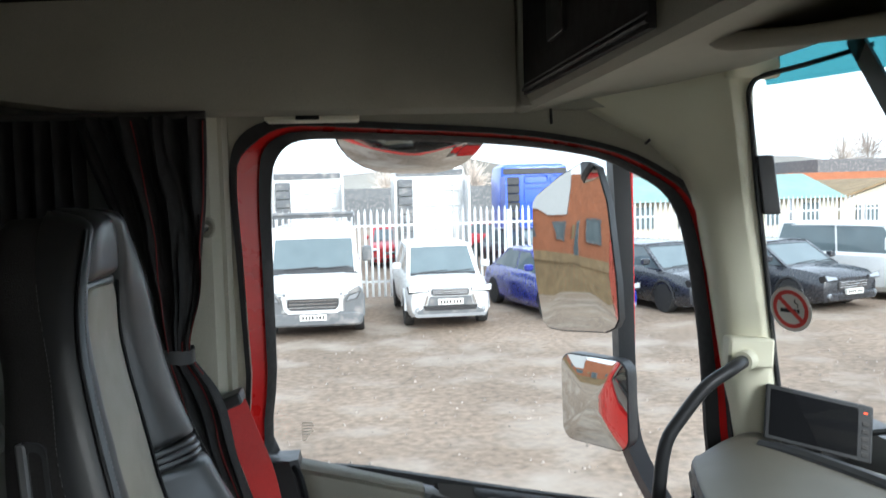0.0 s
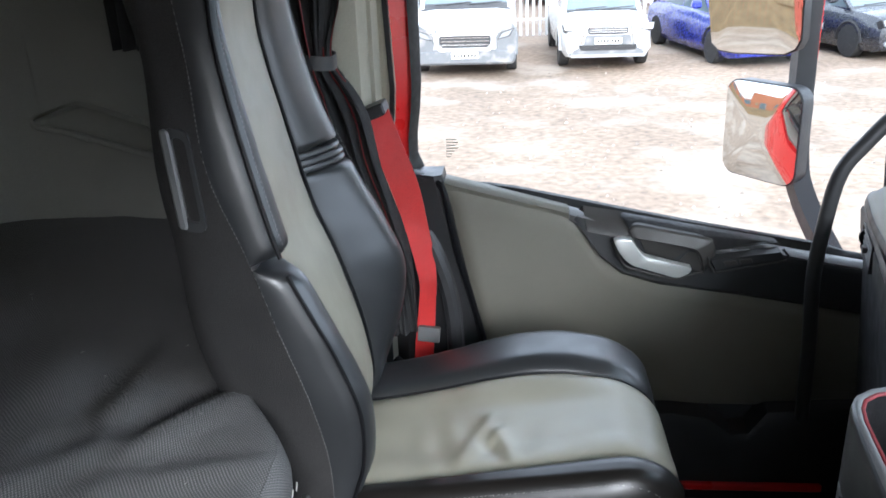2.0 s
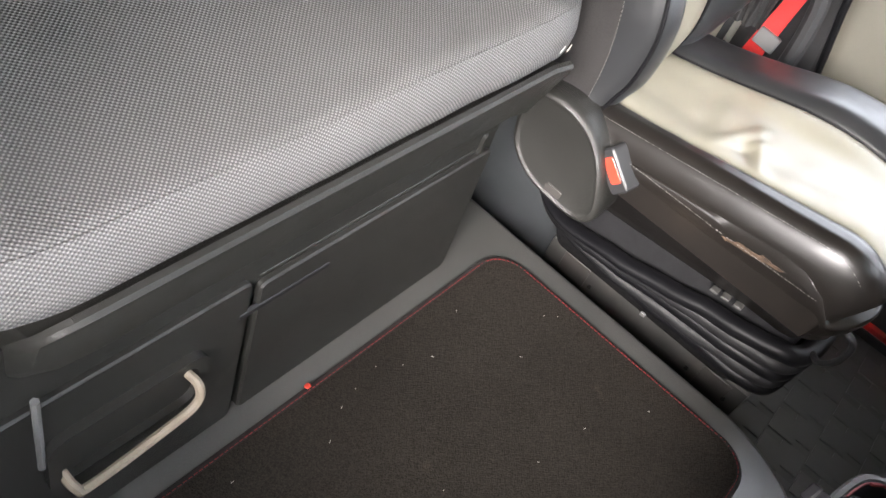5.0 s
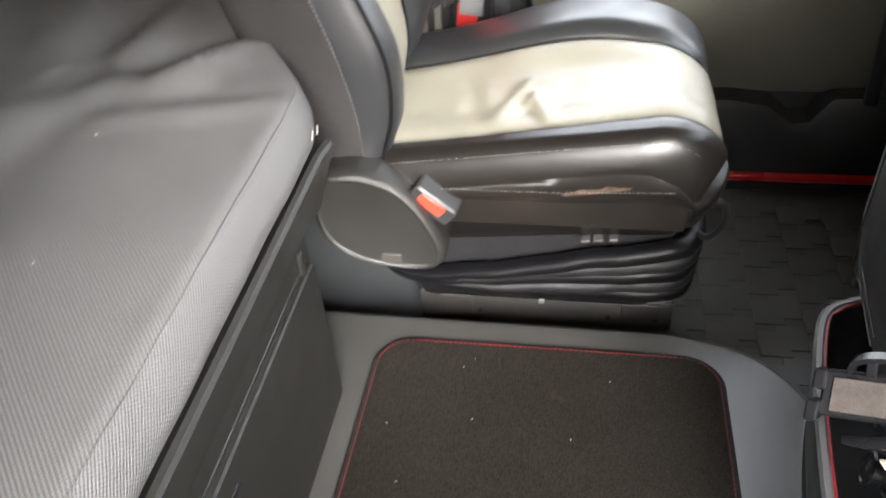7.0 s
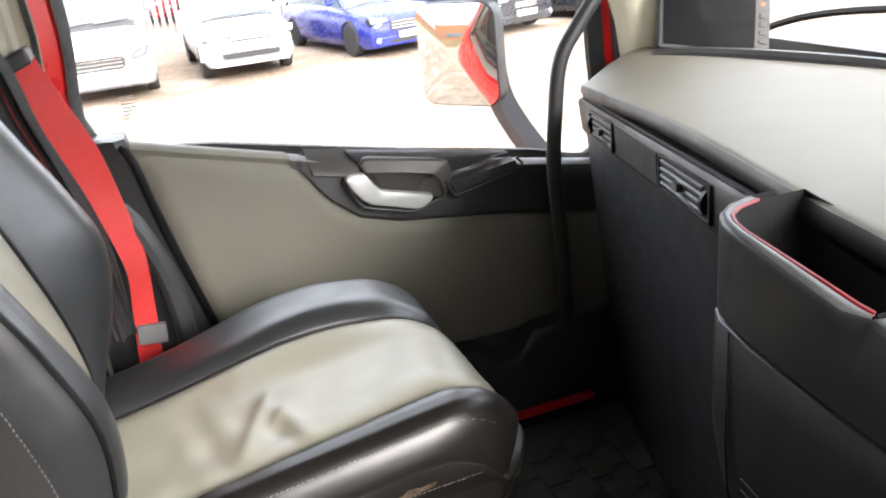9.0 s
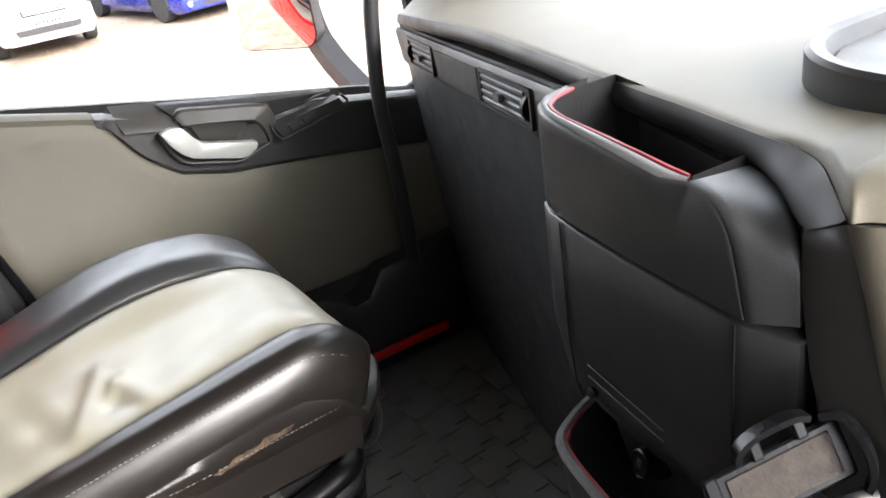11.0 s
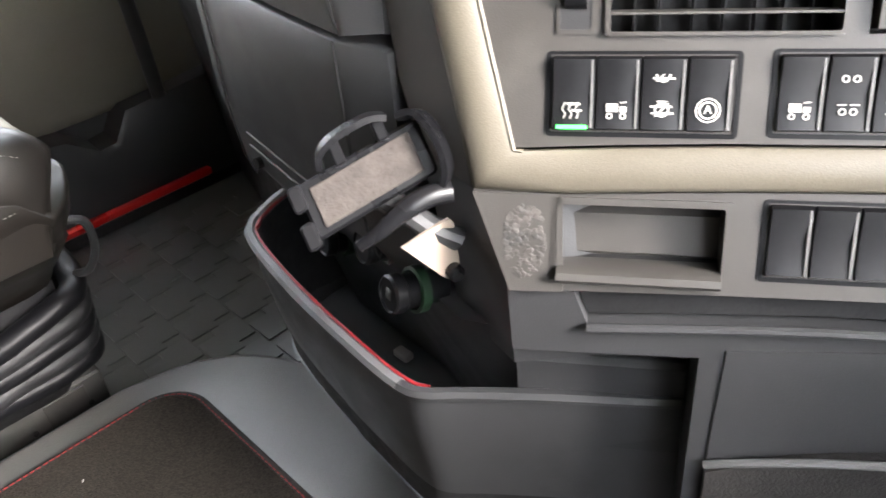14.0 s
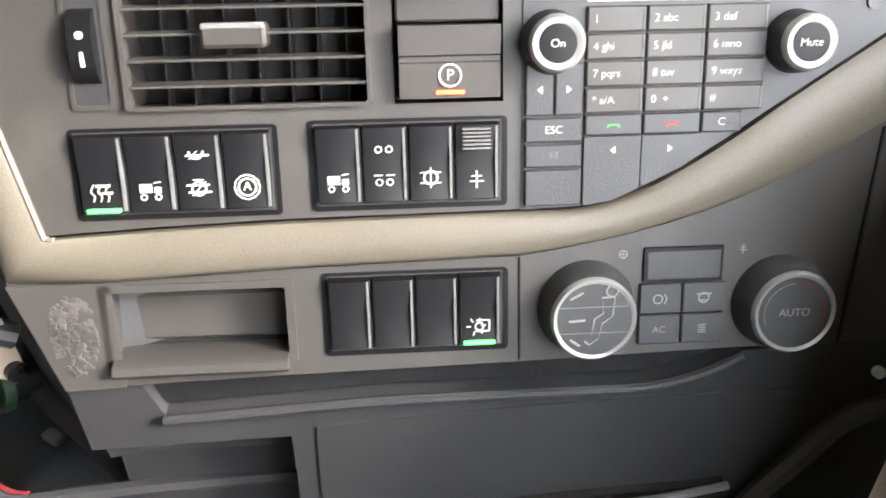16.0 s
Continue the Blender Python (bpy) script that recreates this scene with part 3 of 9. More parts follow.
def sheet(name, x0, x1, lo, hi, yfun, material, nx=30, nz=14, slant=0.0, label="", lip=0.0):
    """A curved panel between two lines, with a folded-back edge all round."""
    bm = bmesh.new()
    grid = []
    for i in range(nx + 1):
        s = i / nx
        xs = lerp(x0, x1, s)
        top, low = hi(xs), lo(xs)
        col = []
        for j in range(nz + 1):
            z = lerp(low, top, j / nz)
            x = xs + (1 - s) ** 3 * (top - z) * slant
            edge = min(1.0, min(i, nx - i, j, nz - j) / 1.0)
            col.append(V((x, yfun(x, z) + (0.012 if edge == 0 else 0.0), z)))
        grid.append(col)
    rows = [[bm.verts.new(p) for p in c] for c in grid]
    for c0, c1 in zip(rows, rows[1:]):
        for j in range(nz):
            bm.faces.new((c0[j], c1[j], c1[j + 1], c0[j + 1]))
    return part(name, bm, material, door, label, 50)
sheet("door_card", -0.262, 0.82, lambda x: 0.10, split_line, lambda x, z: card_y(x, z, belt_line(x)), PLASTIC_CARD, 48, 20, 0.22, "olive-grey vinyl door card")
sheet("armrest_panel", 0.026, 0.82, split_line, lambda x: belt_line(x) - 0.002, lambda x, z: card_y(x, z, belt_line(x)) - 0.004, PLASTIC_BLACK, 44, 12, 0.0, "black armrest panel")
sheet("lower_trim", -0.30, 0.82, lambda x: -0.14, lambda x: 0.102, lambda x, z: 1.655, PLASTIC_BLACK, 8, 4, 0.0, "black lower door trim")
# black rear edge of the door, with its rounded pull
bm = bmesh.new()
rings = []
for k in range(12):
    z = lerp(0.70, -0.14, k / 11)
    x1 = -0.265 + (0.69 - z) * 0.22
    rings.append([V((-0.372, 1.735, z)), V((-0.368, 1.672, z)), V((-0.30, 1.655, z)), V((x1 - 0.02, 1.648, z)), V((x1, 1.66, z)), V((x1, 1.735, z))])
loft(bm, rings)
part("rear_trim", bm, PLASTIC_BLACK, door, "black rear door trim")
bm = bmesh.new()
tube(bm, spline([(-0.285, 1.66, 0.685), (-0.262, 1.645, 0.66), (-0.235, 1.64, 0.52), (-0.205, 1.64, 0.40), (-0.175, 1.645, 0.27), (-0.165, 1.66, 0.15)], 6), 0.008, 8)
part("card_edge", bm, PLASTIC_GLOSS, door, "black beading on the card edge")
# top ledge below the glass
bm = bmesh.new()
loft(bm, [[V((x, 1.74, belt_line(x) - 0.012)), V((x, 1.74, belt_line(x) - 0.006)), V((x, 1.70, belt_line(x) + 0.001)), V((x, 1.668, belt_line(x) + 0.004)), V((x, 1.654, belt_line(x) - 0.004)), V((x, 1.66, belt_line(x) - 0.02))] for x in [lerp(-0.262, 0.026, i / 10) for i in range(11)]])
part("card_ledge", bm, PLASTIC_CARD, door)
bm = bmesh.new()
loft(bm, [[V((x, 1.74, belt_line(x) - 0.012)), V((x, 1.74, belt_line(x) - 0.006)), V((x, 1.70, belt_line(x) + 0.001)), V((x, 1.668, belt_line(x) + 0.004)), V((x, 1.654, belt_line(x) - 0.004)), V((x, 1.66, belt_line(x) - 0.02))] for x in (-0.372, -0.318, -0.264)])
part("rear_ledge", bm, PLASTIC_BLACK, door, "black rear end of the door ledge")
bm = bmesh.new()
loft(bm, [[V((x, 1.74, belt_line(x) - 0.016)), V((x, 1.74, belt_line(x) - 0.010)), V((x, 1.70, belt_line(x) - 0.001)), V((x, 1.668, belt_line(x) + 0.003)), V((x, 1.650, belt_line(x) - 0.005)), V((x, 1.66, belt_line(x) - 0.03))] for x in [lerp(0.027, 0.84, i / 16) for i in range(17)]])
part("armrest_ledge", bm, GREY_PLASTIC, door, "grey armrest ledge")
# handle bay
card_pl = Plane((0, 1.612, 0), (1, 0, 0), (0, 0, 1))
bm = bmesh.new()
loft(bm, [[V((0.050, 1.70, 0.600)), V((0.061, 1.690, 0.613)), V((0.061, 1.668, 0.604)), V((0.062, 1.643, 0.589)), V((0.068, 1.634, 0.567)), V((0.068, 1.66, 0.562))], [V((0.150, 1.70, 0.585)), V((0.152, 1.690, 0.598)), V((0.159, 1.668, 0.584)), V((0.168, 1.643, 0.566)), V((0.177, 1.634, 0.545)), V((0.177, 1.66, 0.540))]])
part("armrest_cap", bm, PLASTIC_CHARCOAL, door, "grey armrest cap")
bm = bmesh.new()
loft(bm, [[V(p) + V((0, o, 0)) for p in ((0.146, 1.665, 0.595), (0.507, 1.665, 0.527), (0.465, 1.645, 0.531), (0.364, 1.642, 0.517), (0.351, 1.642, 0.541), (0.330, 1.642, 0.553), (0.163, 1.642, 0.575))] for o in (0.03, 0.0)])
part("armrest_recess", bm, RUBBER, door, "black armrest recess")
# hollow behind the lever, with the moulded flange round its top and front end
bm = bmesh.new()
prism(bm, card_pl, [(0.165, 0.566), (0.19, 0.574), (0.30, 0.550), (0.342, 0.535), (0.350, 0.500), (0.335, 0.466), (0.305, 0.452), (0.25, 0.458), (0.19, 0.474), (0.148, 0.492), (0.122, 0.545)], -0.05, -0.0285)
part("handle_hollow", bm, PLASTIC_BLACK, door, "black hollow behind the handle")
bm = bmesh.new()
loft(bm, [[card_pl.at(a, b, d) for a, b in row] for row, d in (([(0.188, 0.549), (0.242, 0.539), (0.297, 0.526)], -0.013), ([(0.204, 0.512), (0.236, 0.502), (0.262, 0.491)], -0.0275), ([(0.204, 0.512), (0.236, 0.502), (0.262, 0.491)], -0.04))])
part("hollow_face", bm, PLASTIC_CHARCOAL, door, "charcoal sloping face of the hollow", 20)
bm = bmesh.new()
f_out = spline([(0.163, 0.572, 0), (0.180, 0.582, 0), (0.233, 0.572, 0), (0.342, 0.549, 0), (0.355, 0.537, 0), (0.361, 0.520, 0), (0.360, 0.501, 0), (0.350, 0.484, 0), (0.343, 0.466, 0)], 4)
f_in = spline([(0.173, 0.553, 0), (0.188, 0.549, 0), (0.242, 0.539, 0), (0.297, 0.527, 0), (0.315, 0.519, 0), (0.324, 0.506, 0), (0.329, 0.492, 0), (0.333, 0.479, 0), (0.333, 0.466, 0)], 4)
loft(bm, [[card_pl.at(o.x, o.y, -0.045), card_pl.at(o.x, o.y, -0.027), card_pl.at(*o.lerp(q_, 0.14)[:2], -0.0215), card_pl.at(*o.lerp(q_, 0.88)[:2], -0.0110), card_pl.at(q_.x, q_.y, -0.0145), card_pl.at(q_.x, q_.y, -0.040)] for o, q_ in zip(f_out, f_in)])
part("handle_frame", bm, PLASTIC_CHARCOAL, door, "charcoal moulded frame round the handle", 25)
bm = bmesh.new()
loft(bm, [[card_pl.at(a, b, d) for a, b in row] for row, d in (([(0.316, 0.518), (0.326, 0.498), (0.333, 0.468)], -0.0135), ([(0.302, 0.514), (0.288, 0.500), (0.276, 0.484)], -0.0275), ([(0.302, 0.514), (0.288, 0.500), (0.276, 0.484)], -0.04))])
part("hollow_end", bm, PLASTIC_CHARCOAL, door, "charcoal front end of the hollow", 20)
bm = bmesh.new()
tube(bm, [card_pl.at(p.x, p.y, -0.012) for p in spline([(0.124, 0.545, 0), (0.138, 0.514, 0), (0.149, 0.494, 0), (0.167, 0.480, 0), (0.220, 0.465, 0), (0.266, 0.453, 0), (0.300, 0.462, 0), (0.334, 0.471, 0)], 4)], 0.0032, 8)
part("handle_rail", bm, PLASTIC_CHARCOAL, door, "charcoal rail under the handle")
bm = bmesh.new()
lever = [(0.126, 0.551), (0.130, 0.555), (0.146, 0.558), (0.166, 0.555), (0.170, 0.550), (0.182, 0.530), (0.199, 0.515), (0.254, 0.499), (0.304, 0.486), (0.306, 0.480), (0.300, 0.471), (0.280, 0.461), (0.268, 0.461), (0.172, 0.490), (0.155, 0.503), (0.138, 0.524)]
cm = V((0.20, 0.510))
loft(bm, [[card_pl.at(*(V(p) + (cm - V(p)).normalized() * i), d) for p in lever] for d, i in ((-0.02, 0.001), (-0.004, 0.0), (0.002, 0.0015), (0.004, 0.008))])
part("handle", bm, SILVER, door, "satin silver door handle", 40)
# window switch plate let into the armrest
bm = bmesh.new()
plate_at = lambda s, r: (lerp(lerp(0.344, 0.505, s), lerp(0.361, 0.515, s), r), lerp(lerp(0.503, 0.522, s), lerp(0.473, 0.501, s), r))
def on_plate(s0, s1, r0, r1, d0, d1, inset=0.0):
    loft(bm, [[card_pl.at(*plate_at(s, r), d0) for s, r in ((s0, r0), (s1, r0), (s1, r1), (s0, r1))], [card_pl.at(*plate_at(s, r), d1) for s, r in ((s0 + inset, r0 + 4 * inset), (s1 - inset, r0 + 4 * inset), (s1 - inset, r1 - 4 * inset), (s0 + inset, r1 - 4 * inset))]])
on_plate(0.0, 1.0, 0.0, 1.0, -0.04, -0.009, 0.02)
part("switch_plate", bm, PLASTIC_BLACK, door, "black window switch plate", 20)
bm = bmesh.new()
tube(bm, [card_pl.at(*p, -0.013) for p in ((0.343, 0.506), (0.349, 0.486), (0.361, 0.468), (0.440, 0.483), (0.518, 0.498), (0.522, 0.510), (0.508, 0.526))], 0.003, 8)
part("plate_edge", bm, PLASTIC_CHARCOAL, door, "charcoal raised edge of the switch plate")
for s_ in (0.17, 0.38):
    bm = bmesh.new()
    on_plate(s_, s_ + 0.18, 0.28, 0.74, -0.012, -0.0055, 0.01)
    part("window_switch", bm, PLASTIC_CHARCOAL, door)
# knee recess under the switches, sill strip and door pocket
bm = bmesh.new()
loft(bm, [[V((x, 1.66, zt)), V((x, 1.60, zt - 0.01)), V((x, 1.59, zt - 0.03)), V((x, 1.60, -0.12)), V((x, 1.66, -0.13))] for x, zt in ((0.10, 0.10), (0.28, 0.115), (0.37, 0.10), (0.43, 0.055), (0.47, 0.06), (0.51, 0.12), (0.80, 0.14))])
part("door_pocket", bm, PLASTIC_BLACK, door, "black moulded door pocket")
bm = bmesh.new()
box(bm, -0.35, 0.80, 1.60, 1.74, -0.151, -0.118, 0.006)
solid("door_sill", bm, RUBBER, "black door sill with worn tread", "sill", "structure")
bm = bmesh.new()
box(bm, 0.15, 0.66, 1.585, 1.606, -0.112, -0.092, 0.004)
tagged(part("trim_sill", bm, RED_PAINT), "red painted sill strip", "sill", "", "structure")

# ---- pillars and windscreen ----
pillar = thing("pillar_a", "cream plastic windscreen pillar with a grab handle mount", "pillar", (0.8, 1.58, 0.65), kind="structure")
bm = bmesh.new()
rings = []
for z, xd, xw in ((0.55, 0.83, 0.905), (0.66, 0.815, 0.885), (0.90, 0.780, 0.862), (1.10, 0.750, 0.848), (1.25, 0.722, 0.838), (1.35, 0.675, 0.828), (1.42, 0.60, 0.818), (1.47, 0.50, 0.812), (1.53, 0.40, 0.81), (1.62, 0.30, 0.83)):
    rings.append([V((xd - 0.01, 1.672, z)), V((xd, 1.635, z)), V((lerp(xd, xw, 0.25), 1.612, z)), V((lerp(xd, xw, 0.6), 1.598, z)), V((lerp(xd, xw, 0.9), 1.588, z)), V((xw, 1.592, z)), V((xw + 0.012, 1.615, z)), V((xw + 0.012, 1.72, z)), V((xd, 1.74, z))])
loft(bm, rings)
part("trim", bm, CREAM, pillar, angle=50)
bm = bmesh.new()
mount = Plane((0.80, 1.595, 0.915), (1, -0.1, -0.06), (0.06, 0, 1))
pad(bm, mount, -0.055, 0.052, -0.032, 0.038, -0.02, 0.028, 0.008, 0.006)
part("handle_mount", bm, CREAM, pillar, "cream mount for the grab handle")
bm = bmesh.new()
for p, q in (((0.335, 1.606, 1.497), (0.336, 1.604, 1.462)), ((0.555, 1.602, 1.412), (0.566, 1.6, 1.422))):
    tube(bm, [p, q], 0.0035, 6)
part("cover_clip", bm, RUBBER, pillar, "black slot in the pillar trim")
SEAL = [(0.905, 1.59, 0.62), (0.868, 1.585, 0.85), (0.840, 1.583, 1.10), (0.814, 1.58, 1.31), (0.800, 1.58, 1.468), (0.794, 1.58, 1.516), (0.803, 1.578, 1.546), (0.830, 1.572, 1.562), (0.90, 1.51, 1.578), (0.98, 1.40, 1.60)]
bm = bmesh.new()
loft(bm, [[V((0.74, 1.630, p.z)), V((p.x - 0.012, 1.594, p.z)), V((p.x + 0.002, p.y + 0.004, p.z)), V((p.x + 0.002, 1.640, p.z)), V((0.74, 1.640, p.z))] for p in spline(SEAL[3:7], 5)])
box(bm, 0.74, 0.87, 1.574, 1.625, 1.558, 1.64, 0.004)
part("edge_trim", bm, CREAM, pillar, "cream edge of the pillar trim", 50)
bm = bmesh.new()
tube(bm, spline(SEAL, 6), 0.006, 8)
part("screen_seal", bm, RUBBER, pillar, "black windscreen seal")
bm = bmesh.new()
clip = Plane((0.830, 1.575, 1.31), (0.28, -0.06, 0), (-0.13, 0, 1))
pad(bm, clip, -0.012, 0.026, -0.068, 0.07, -0.01, 0.012, 0.004, 0.003)
part("sensor_block", bm, PLASTIC_BLACK, pillar, "black plastic block at the windscreen edge")

def screen_x(y, z):
    w = (y - 0.58) / 1.02
    return 1.10 - 0.24 * w * w - 0.14 * (z - 0.75)
bm = bmesh.new()
rows = []
for j in range(7):
    z = lerp(0.62, 1.72, j / 6)
    rows.append([bm.verts.new((screen_x(lerp(-0.52, 1.60, i / 24), z), lerp(-0.52, 1.60, i / 24), z)) for i in range(25)])
for r0, r1 in zip(rows, rows[1:]):
    for i in range(24):
        bm.faces.new((r0[i], r0[i + 1], r1[i + 1], r1[i]))
ws = solid("windscreen", bm, PANE, "large curved clear windscreen", "windscreen", "structure")
ws.visible_shadow = False
bm = bmesh.new()
rows = []
for j in range(4):
    z = lerp(1.545, 1.80, j / 3)
    rows.append([V((screen_x(y, z) + 0.09 + 0.14 * (1.75 - z), y, z)) for y in [lerp(-0.5, 1.62, i / 16) for i in range(17)]])
loft(bm, [[*r, *[p + V((0.006, 0, 0)) for p in r[::-1]]] for r in rows])
solid("sun_visor", bm, TEAL, "teal tinted outside sun visor over the windscreen", "visor")
bm = bmesh.new()
sweep(bm, [(0.95, 1.425, 1.625), (0.95, 1.312, 1.485), (0.95, 1.25, 1.41)], [(-0.004, -0.024), (0.004, -0.024), (0.004, 0.024), (-0.004, 0.024)], up=(0, 0.7, 0.7))
solid("blind_arm", bm, PLASTIC_BLACK, "black folded roller blind arm at the windscreen", "blind")
bm = bmesh.new()
tube(bm, spline([(1.02, 1.56, 0.71), (1.075, 1.40, 0.765), (1.115, 1.15, 0.79), (1.15, 0.8, 0.80), (1.17, 0.5, 0.78)], 6), 0.008, 6)
sweep(bm, [(1.10, 1.10, 0.772), (1.14, 0.70, 0.775)], [(-0.006, -0.012), (0.006, -0.012), (0.006, 0.012), (-0.006, 0.012)])
solid("wiper", bm, RUBBER, "black windscreen wiper parked along the glass", "wiper")
bm = bmesh.new()
sign_pl = Plane((screen_x(1.50, 1.03) - 0.012, 1.50, 1.03), (0.45, -0.89, 0), (-0.12, 0, 1))
sign = thing("no_smoking_sticker", "round white no smoking sticker with a red ring", "sticker", sign_pl.o)
bm = bmesh.new()
turned(bm, sign_pl, 0, 0, [(0.052, 0.0), (0.052, 0.001)], 32)
part("disc", bm, shader("sticker_white", (0.62, 0.6, 0.56), 0.5), sign)
bm = bmesh.new()
frame_ring(bm, sign_pl, [(0.044 * math.cos(a * 0.196), 0.044 * math.sin(a * 0.196)) for a in range(32)], [(0.035 * math.cos(a * 0.196), 0.035 * math.sin(a * 0.196)) for a in range(32)], 0.001, 0.0016)
prism(bm, sign_pl, [(-0.031, 0.024), (-0.024, 0.031), (0.031, -0.024), (0.024, -0.031)], 0.001, 0.0018)
part("ring", bm, shader("sticker_red", (0.55, 0.05, 0.04), 0.5), sign)
bm = bmesh.new()
prism(bm, sign_pl, rrect(-0.026, 0.014, -0.008, 0.001, 0.001), 0.001, 0.0015)
prism(bm, sign_pl, rrect(0.016, 0.022, -0.008, 0.001, 0.001), 0.001, 0.0015)
tube(bm, [sign_pl.at(a, b, 0.0014) for a, b in ((0.018, 0.004), (0.020, 0.012), (0.012, 0.016), (0.014, 0.024))], 0.0012, 5)
part("cigarette", bm, RUBBER, sign, "black cigarette pictogram")

# grab handle by the door
rail = thing("grab_handle", "black curved tubular grab handle beside the door", "handle", (0.54, 1.5, 0.1))
bm = bmesh.new()
tube(bm, spline([(0.775, 1.555, 0.905), (0.748, 1.53, 0.905), (0.715, 1.51, 0.895), (0.655, 1.50, 0.863), (0.60, 1.50, 0.80), (0.560, 1.50, 0.738), (0.543, 1.50, 0.632), (0.535, 1.50, 0.512), (0.545, 1.50, 0.36), (0.56, 1.52, 0.15)], 7), 0.0155, 12)
part("rail", bm, PLASTIC_BLACK, rail)
bm = bmesh.new()
tube(bm, [(0.785, 1.565, 0.906), (0.758, 1.54, 0.906)], 0.024, 12)
part("collar", bm, CREAM, rail)

# ---- bunk ----
bunk = thing("bunk_base", "olive-black plastic bunk front with lip, ribs and grab loop", "bunk base", (-0.6, 0.2, 0.0))
bm = bmesh.new()
lip_prof = [(-0.47, 0.425), (-0.430, 0.400), (-0.422, 0.401), (-0.404, 0.455), (-0.388, 0.502), (-0.386, 0.510), (-0.389, 0.516), (-0.396, 0.517), (-0.403, 0.506), (-0.47, 0.48)]
rings = []
for y, dx, dz in ((0.735, 0.006, 0.0), (0.70, 0.0, 0.0), (0.4, 0.0, 0.0), (0.1, 0.0, 0.0), (0.0, 0.0, 0.0), (-0.035, -0.004, -0.006), (-0.06, -0.02, -0.03), (-0.07, -0.05, -0.07)):
    rings.append([V((x + dx, y, z + (dz if z > 0.45 else dz * 0.4))) for x, z in lip_prof])
loft(bm, rings)
part("lip", bm, PLASTIC_BUNK, bunk, "smooth rounded front lip")
bm = bmesh.new()
loft(bm, [[V((-0.90, y, z)) for y, z in ((-0.5, -0.002), (0.765, -0.002), (0.75, 0.20), (0.735, 0.434), (-0.5, 0.434))], [V((x, y, z)) for x, y, z in ((-0.458, -0.5, -0.002), (-0.458, 0.765, -0.002), (-0.455, 0.75, 0.20), (-0.450, 0.735, 0.434), (-0.450, -0.5, 0.434))]])
part("front_panel", bm, PLASTIC_BUNK, bunk)
def ridge(y0, y1, z0, z1, d0, d1, name, material=PLASTIC_BUNK, label="", r=0.008):
    pl = Plane((-0.4535, 0, 0), (0, 1, 0), (-0.012, 0, 1))
    pl.n = V((1, 0, 0))
    bm = bmesh.new()
    pad(bm, pl, y0, y1, z0, z1, d0, d1, r, 0.003)
    return part(name, bm, material, bunk, label)
ridge(0.246, 0.738, 0.002, 0.300, -0.01, 0.014, "locker_flap", r=0.012)
ridge(-0.30, 0.232, 0.002, 0.318, -0.01, 0.014, "locker_flap", r=0.012)
ridge(0.246, 0.712, 0.302, 0.312, -0.01, 0.006, "rib", r=0.003)
ridge(0.700, 0.716, 0.290, 0.340, -0.01, 0.010, "rib", r=0.007)
ridge(0.215, 0.377, 0.248, 0.262, 0.010, 0.0152, "latch_slot", RUBBER, "black latch slot", r=0.005)
bm = bmesh.new()
tube(bm, spline([(-0.440, 0.140, 0.205), (-0.419, 0.142, 0.200), (-0.412, 0.136, 0.175), (-0.412, 0.10, 0.160), (-0.412, -0.01, 0.145), (-0.416, -0.028, 0.153), (-0.438, -0.032, 0.165)], 5), 0.0065, 8)
part("grab_loop", bm, LOOP_BEIGE, bunk, "beige-grey grab loop")
bm = bmesh.new()
pl = Plane((-0.4385, 0, 0), (0, 1, 0), (0, 0, 1))
frame_ring(bm, pl, rrect(-0.05, 0.165, 0.135, 0.245, 0.025), rrect(-0.035, 0.15, 0.15, 0.23, 0.02), -0.004, 0.008)
part("loop_frame", bm, PLASTIC_BUNK, bunk)
bm = bmesh.new()
tube(bm, [(-0.44, -0.052, 0.20), (-0.44, -0.052, 0.34)], 0.005, 6)
part("rod", bm, GREY_PLASTIC, bunk)

bed = thing("mattress", "dark woven mattress on the bunk with creases and lint", "mattress", (-0.9, 0.5, 0.49))
def bed_front(y):
    t = max(0.0, min(1.0, (y - 0.70) / 0.42))
    t = t * t * (3 - 2 * t)
    u = max(0.0, min(1.0, (-0.02 - y) / 0.2))
    return -0.399 - 0.248 * t - 0.10 * u * u
def bed_top(x, y):
    f = bed_front(y)
    d = f - x
    crown = 0.590 + 0.037 * min(1, max(0, d - 0.028) / 0.35) - 0.012 * min(1, max(0, (d - 0.5) / 0.4))
    fold = 0.0
    for cx, cy, ang, w, L, h in ((-0.56, 0.76, 70, 0.022, 0.16, 0.016), (-0.62, 0.70, 50, 0.03, 0.16, 0.014), (-0.52, 0.66, 25, 0.02, 0.12, 0.008), (-0.66, 0.84, 95, 0.03, 0.16, 0.018), (-0.75, 0.60, 60, 0.05, 0.22, 0.010), (-0.60, 0.45, 78, 0.06, 0.25, 0.006), (-0.80, 0.9, 110, 0.045, 0.2, 0.014)):
        a = radians(ang)
        p = (x - cx) * math.cos(a) + (y - cy) * math.sin(a)
        q = -(x - cx) * math.sin(a) + (y - cy) * math.cos(a)
        fold += h * math.exp(-(q / w) ** 2 - (p / L) ** 2)
        fold -= 0.6 * h * math.exp(-((q - 1.6 * w) / w) ** 2 - (p / L) ** 2)
    return crown + fold + bumpy(x, y, 0, 4, 0.006) + bumpy(x, y, 3, 12, 0.0025)
bm = bmesh.new()
rings = []
ny, nx = 150, 46
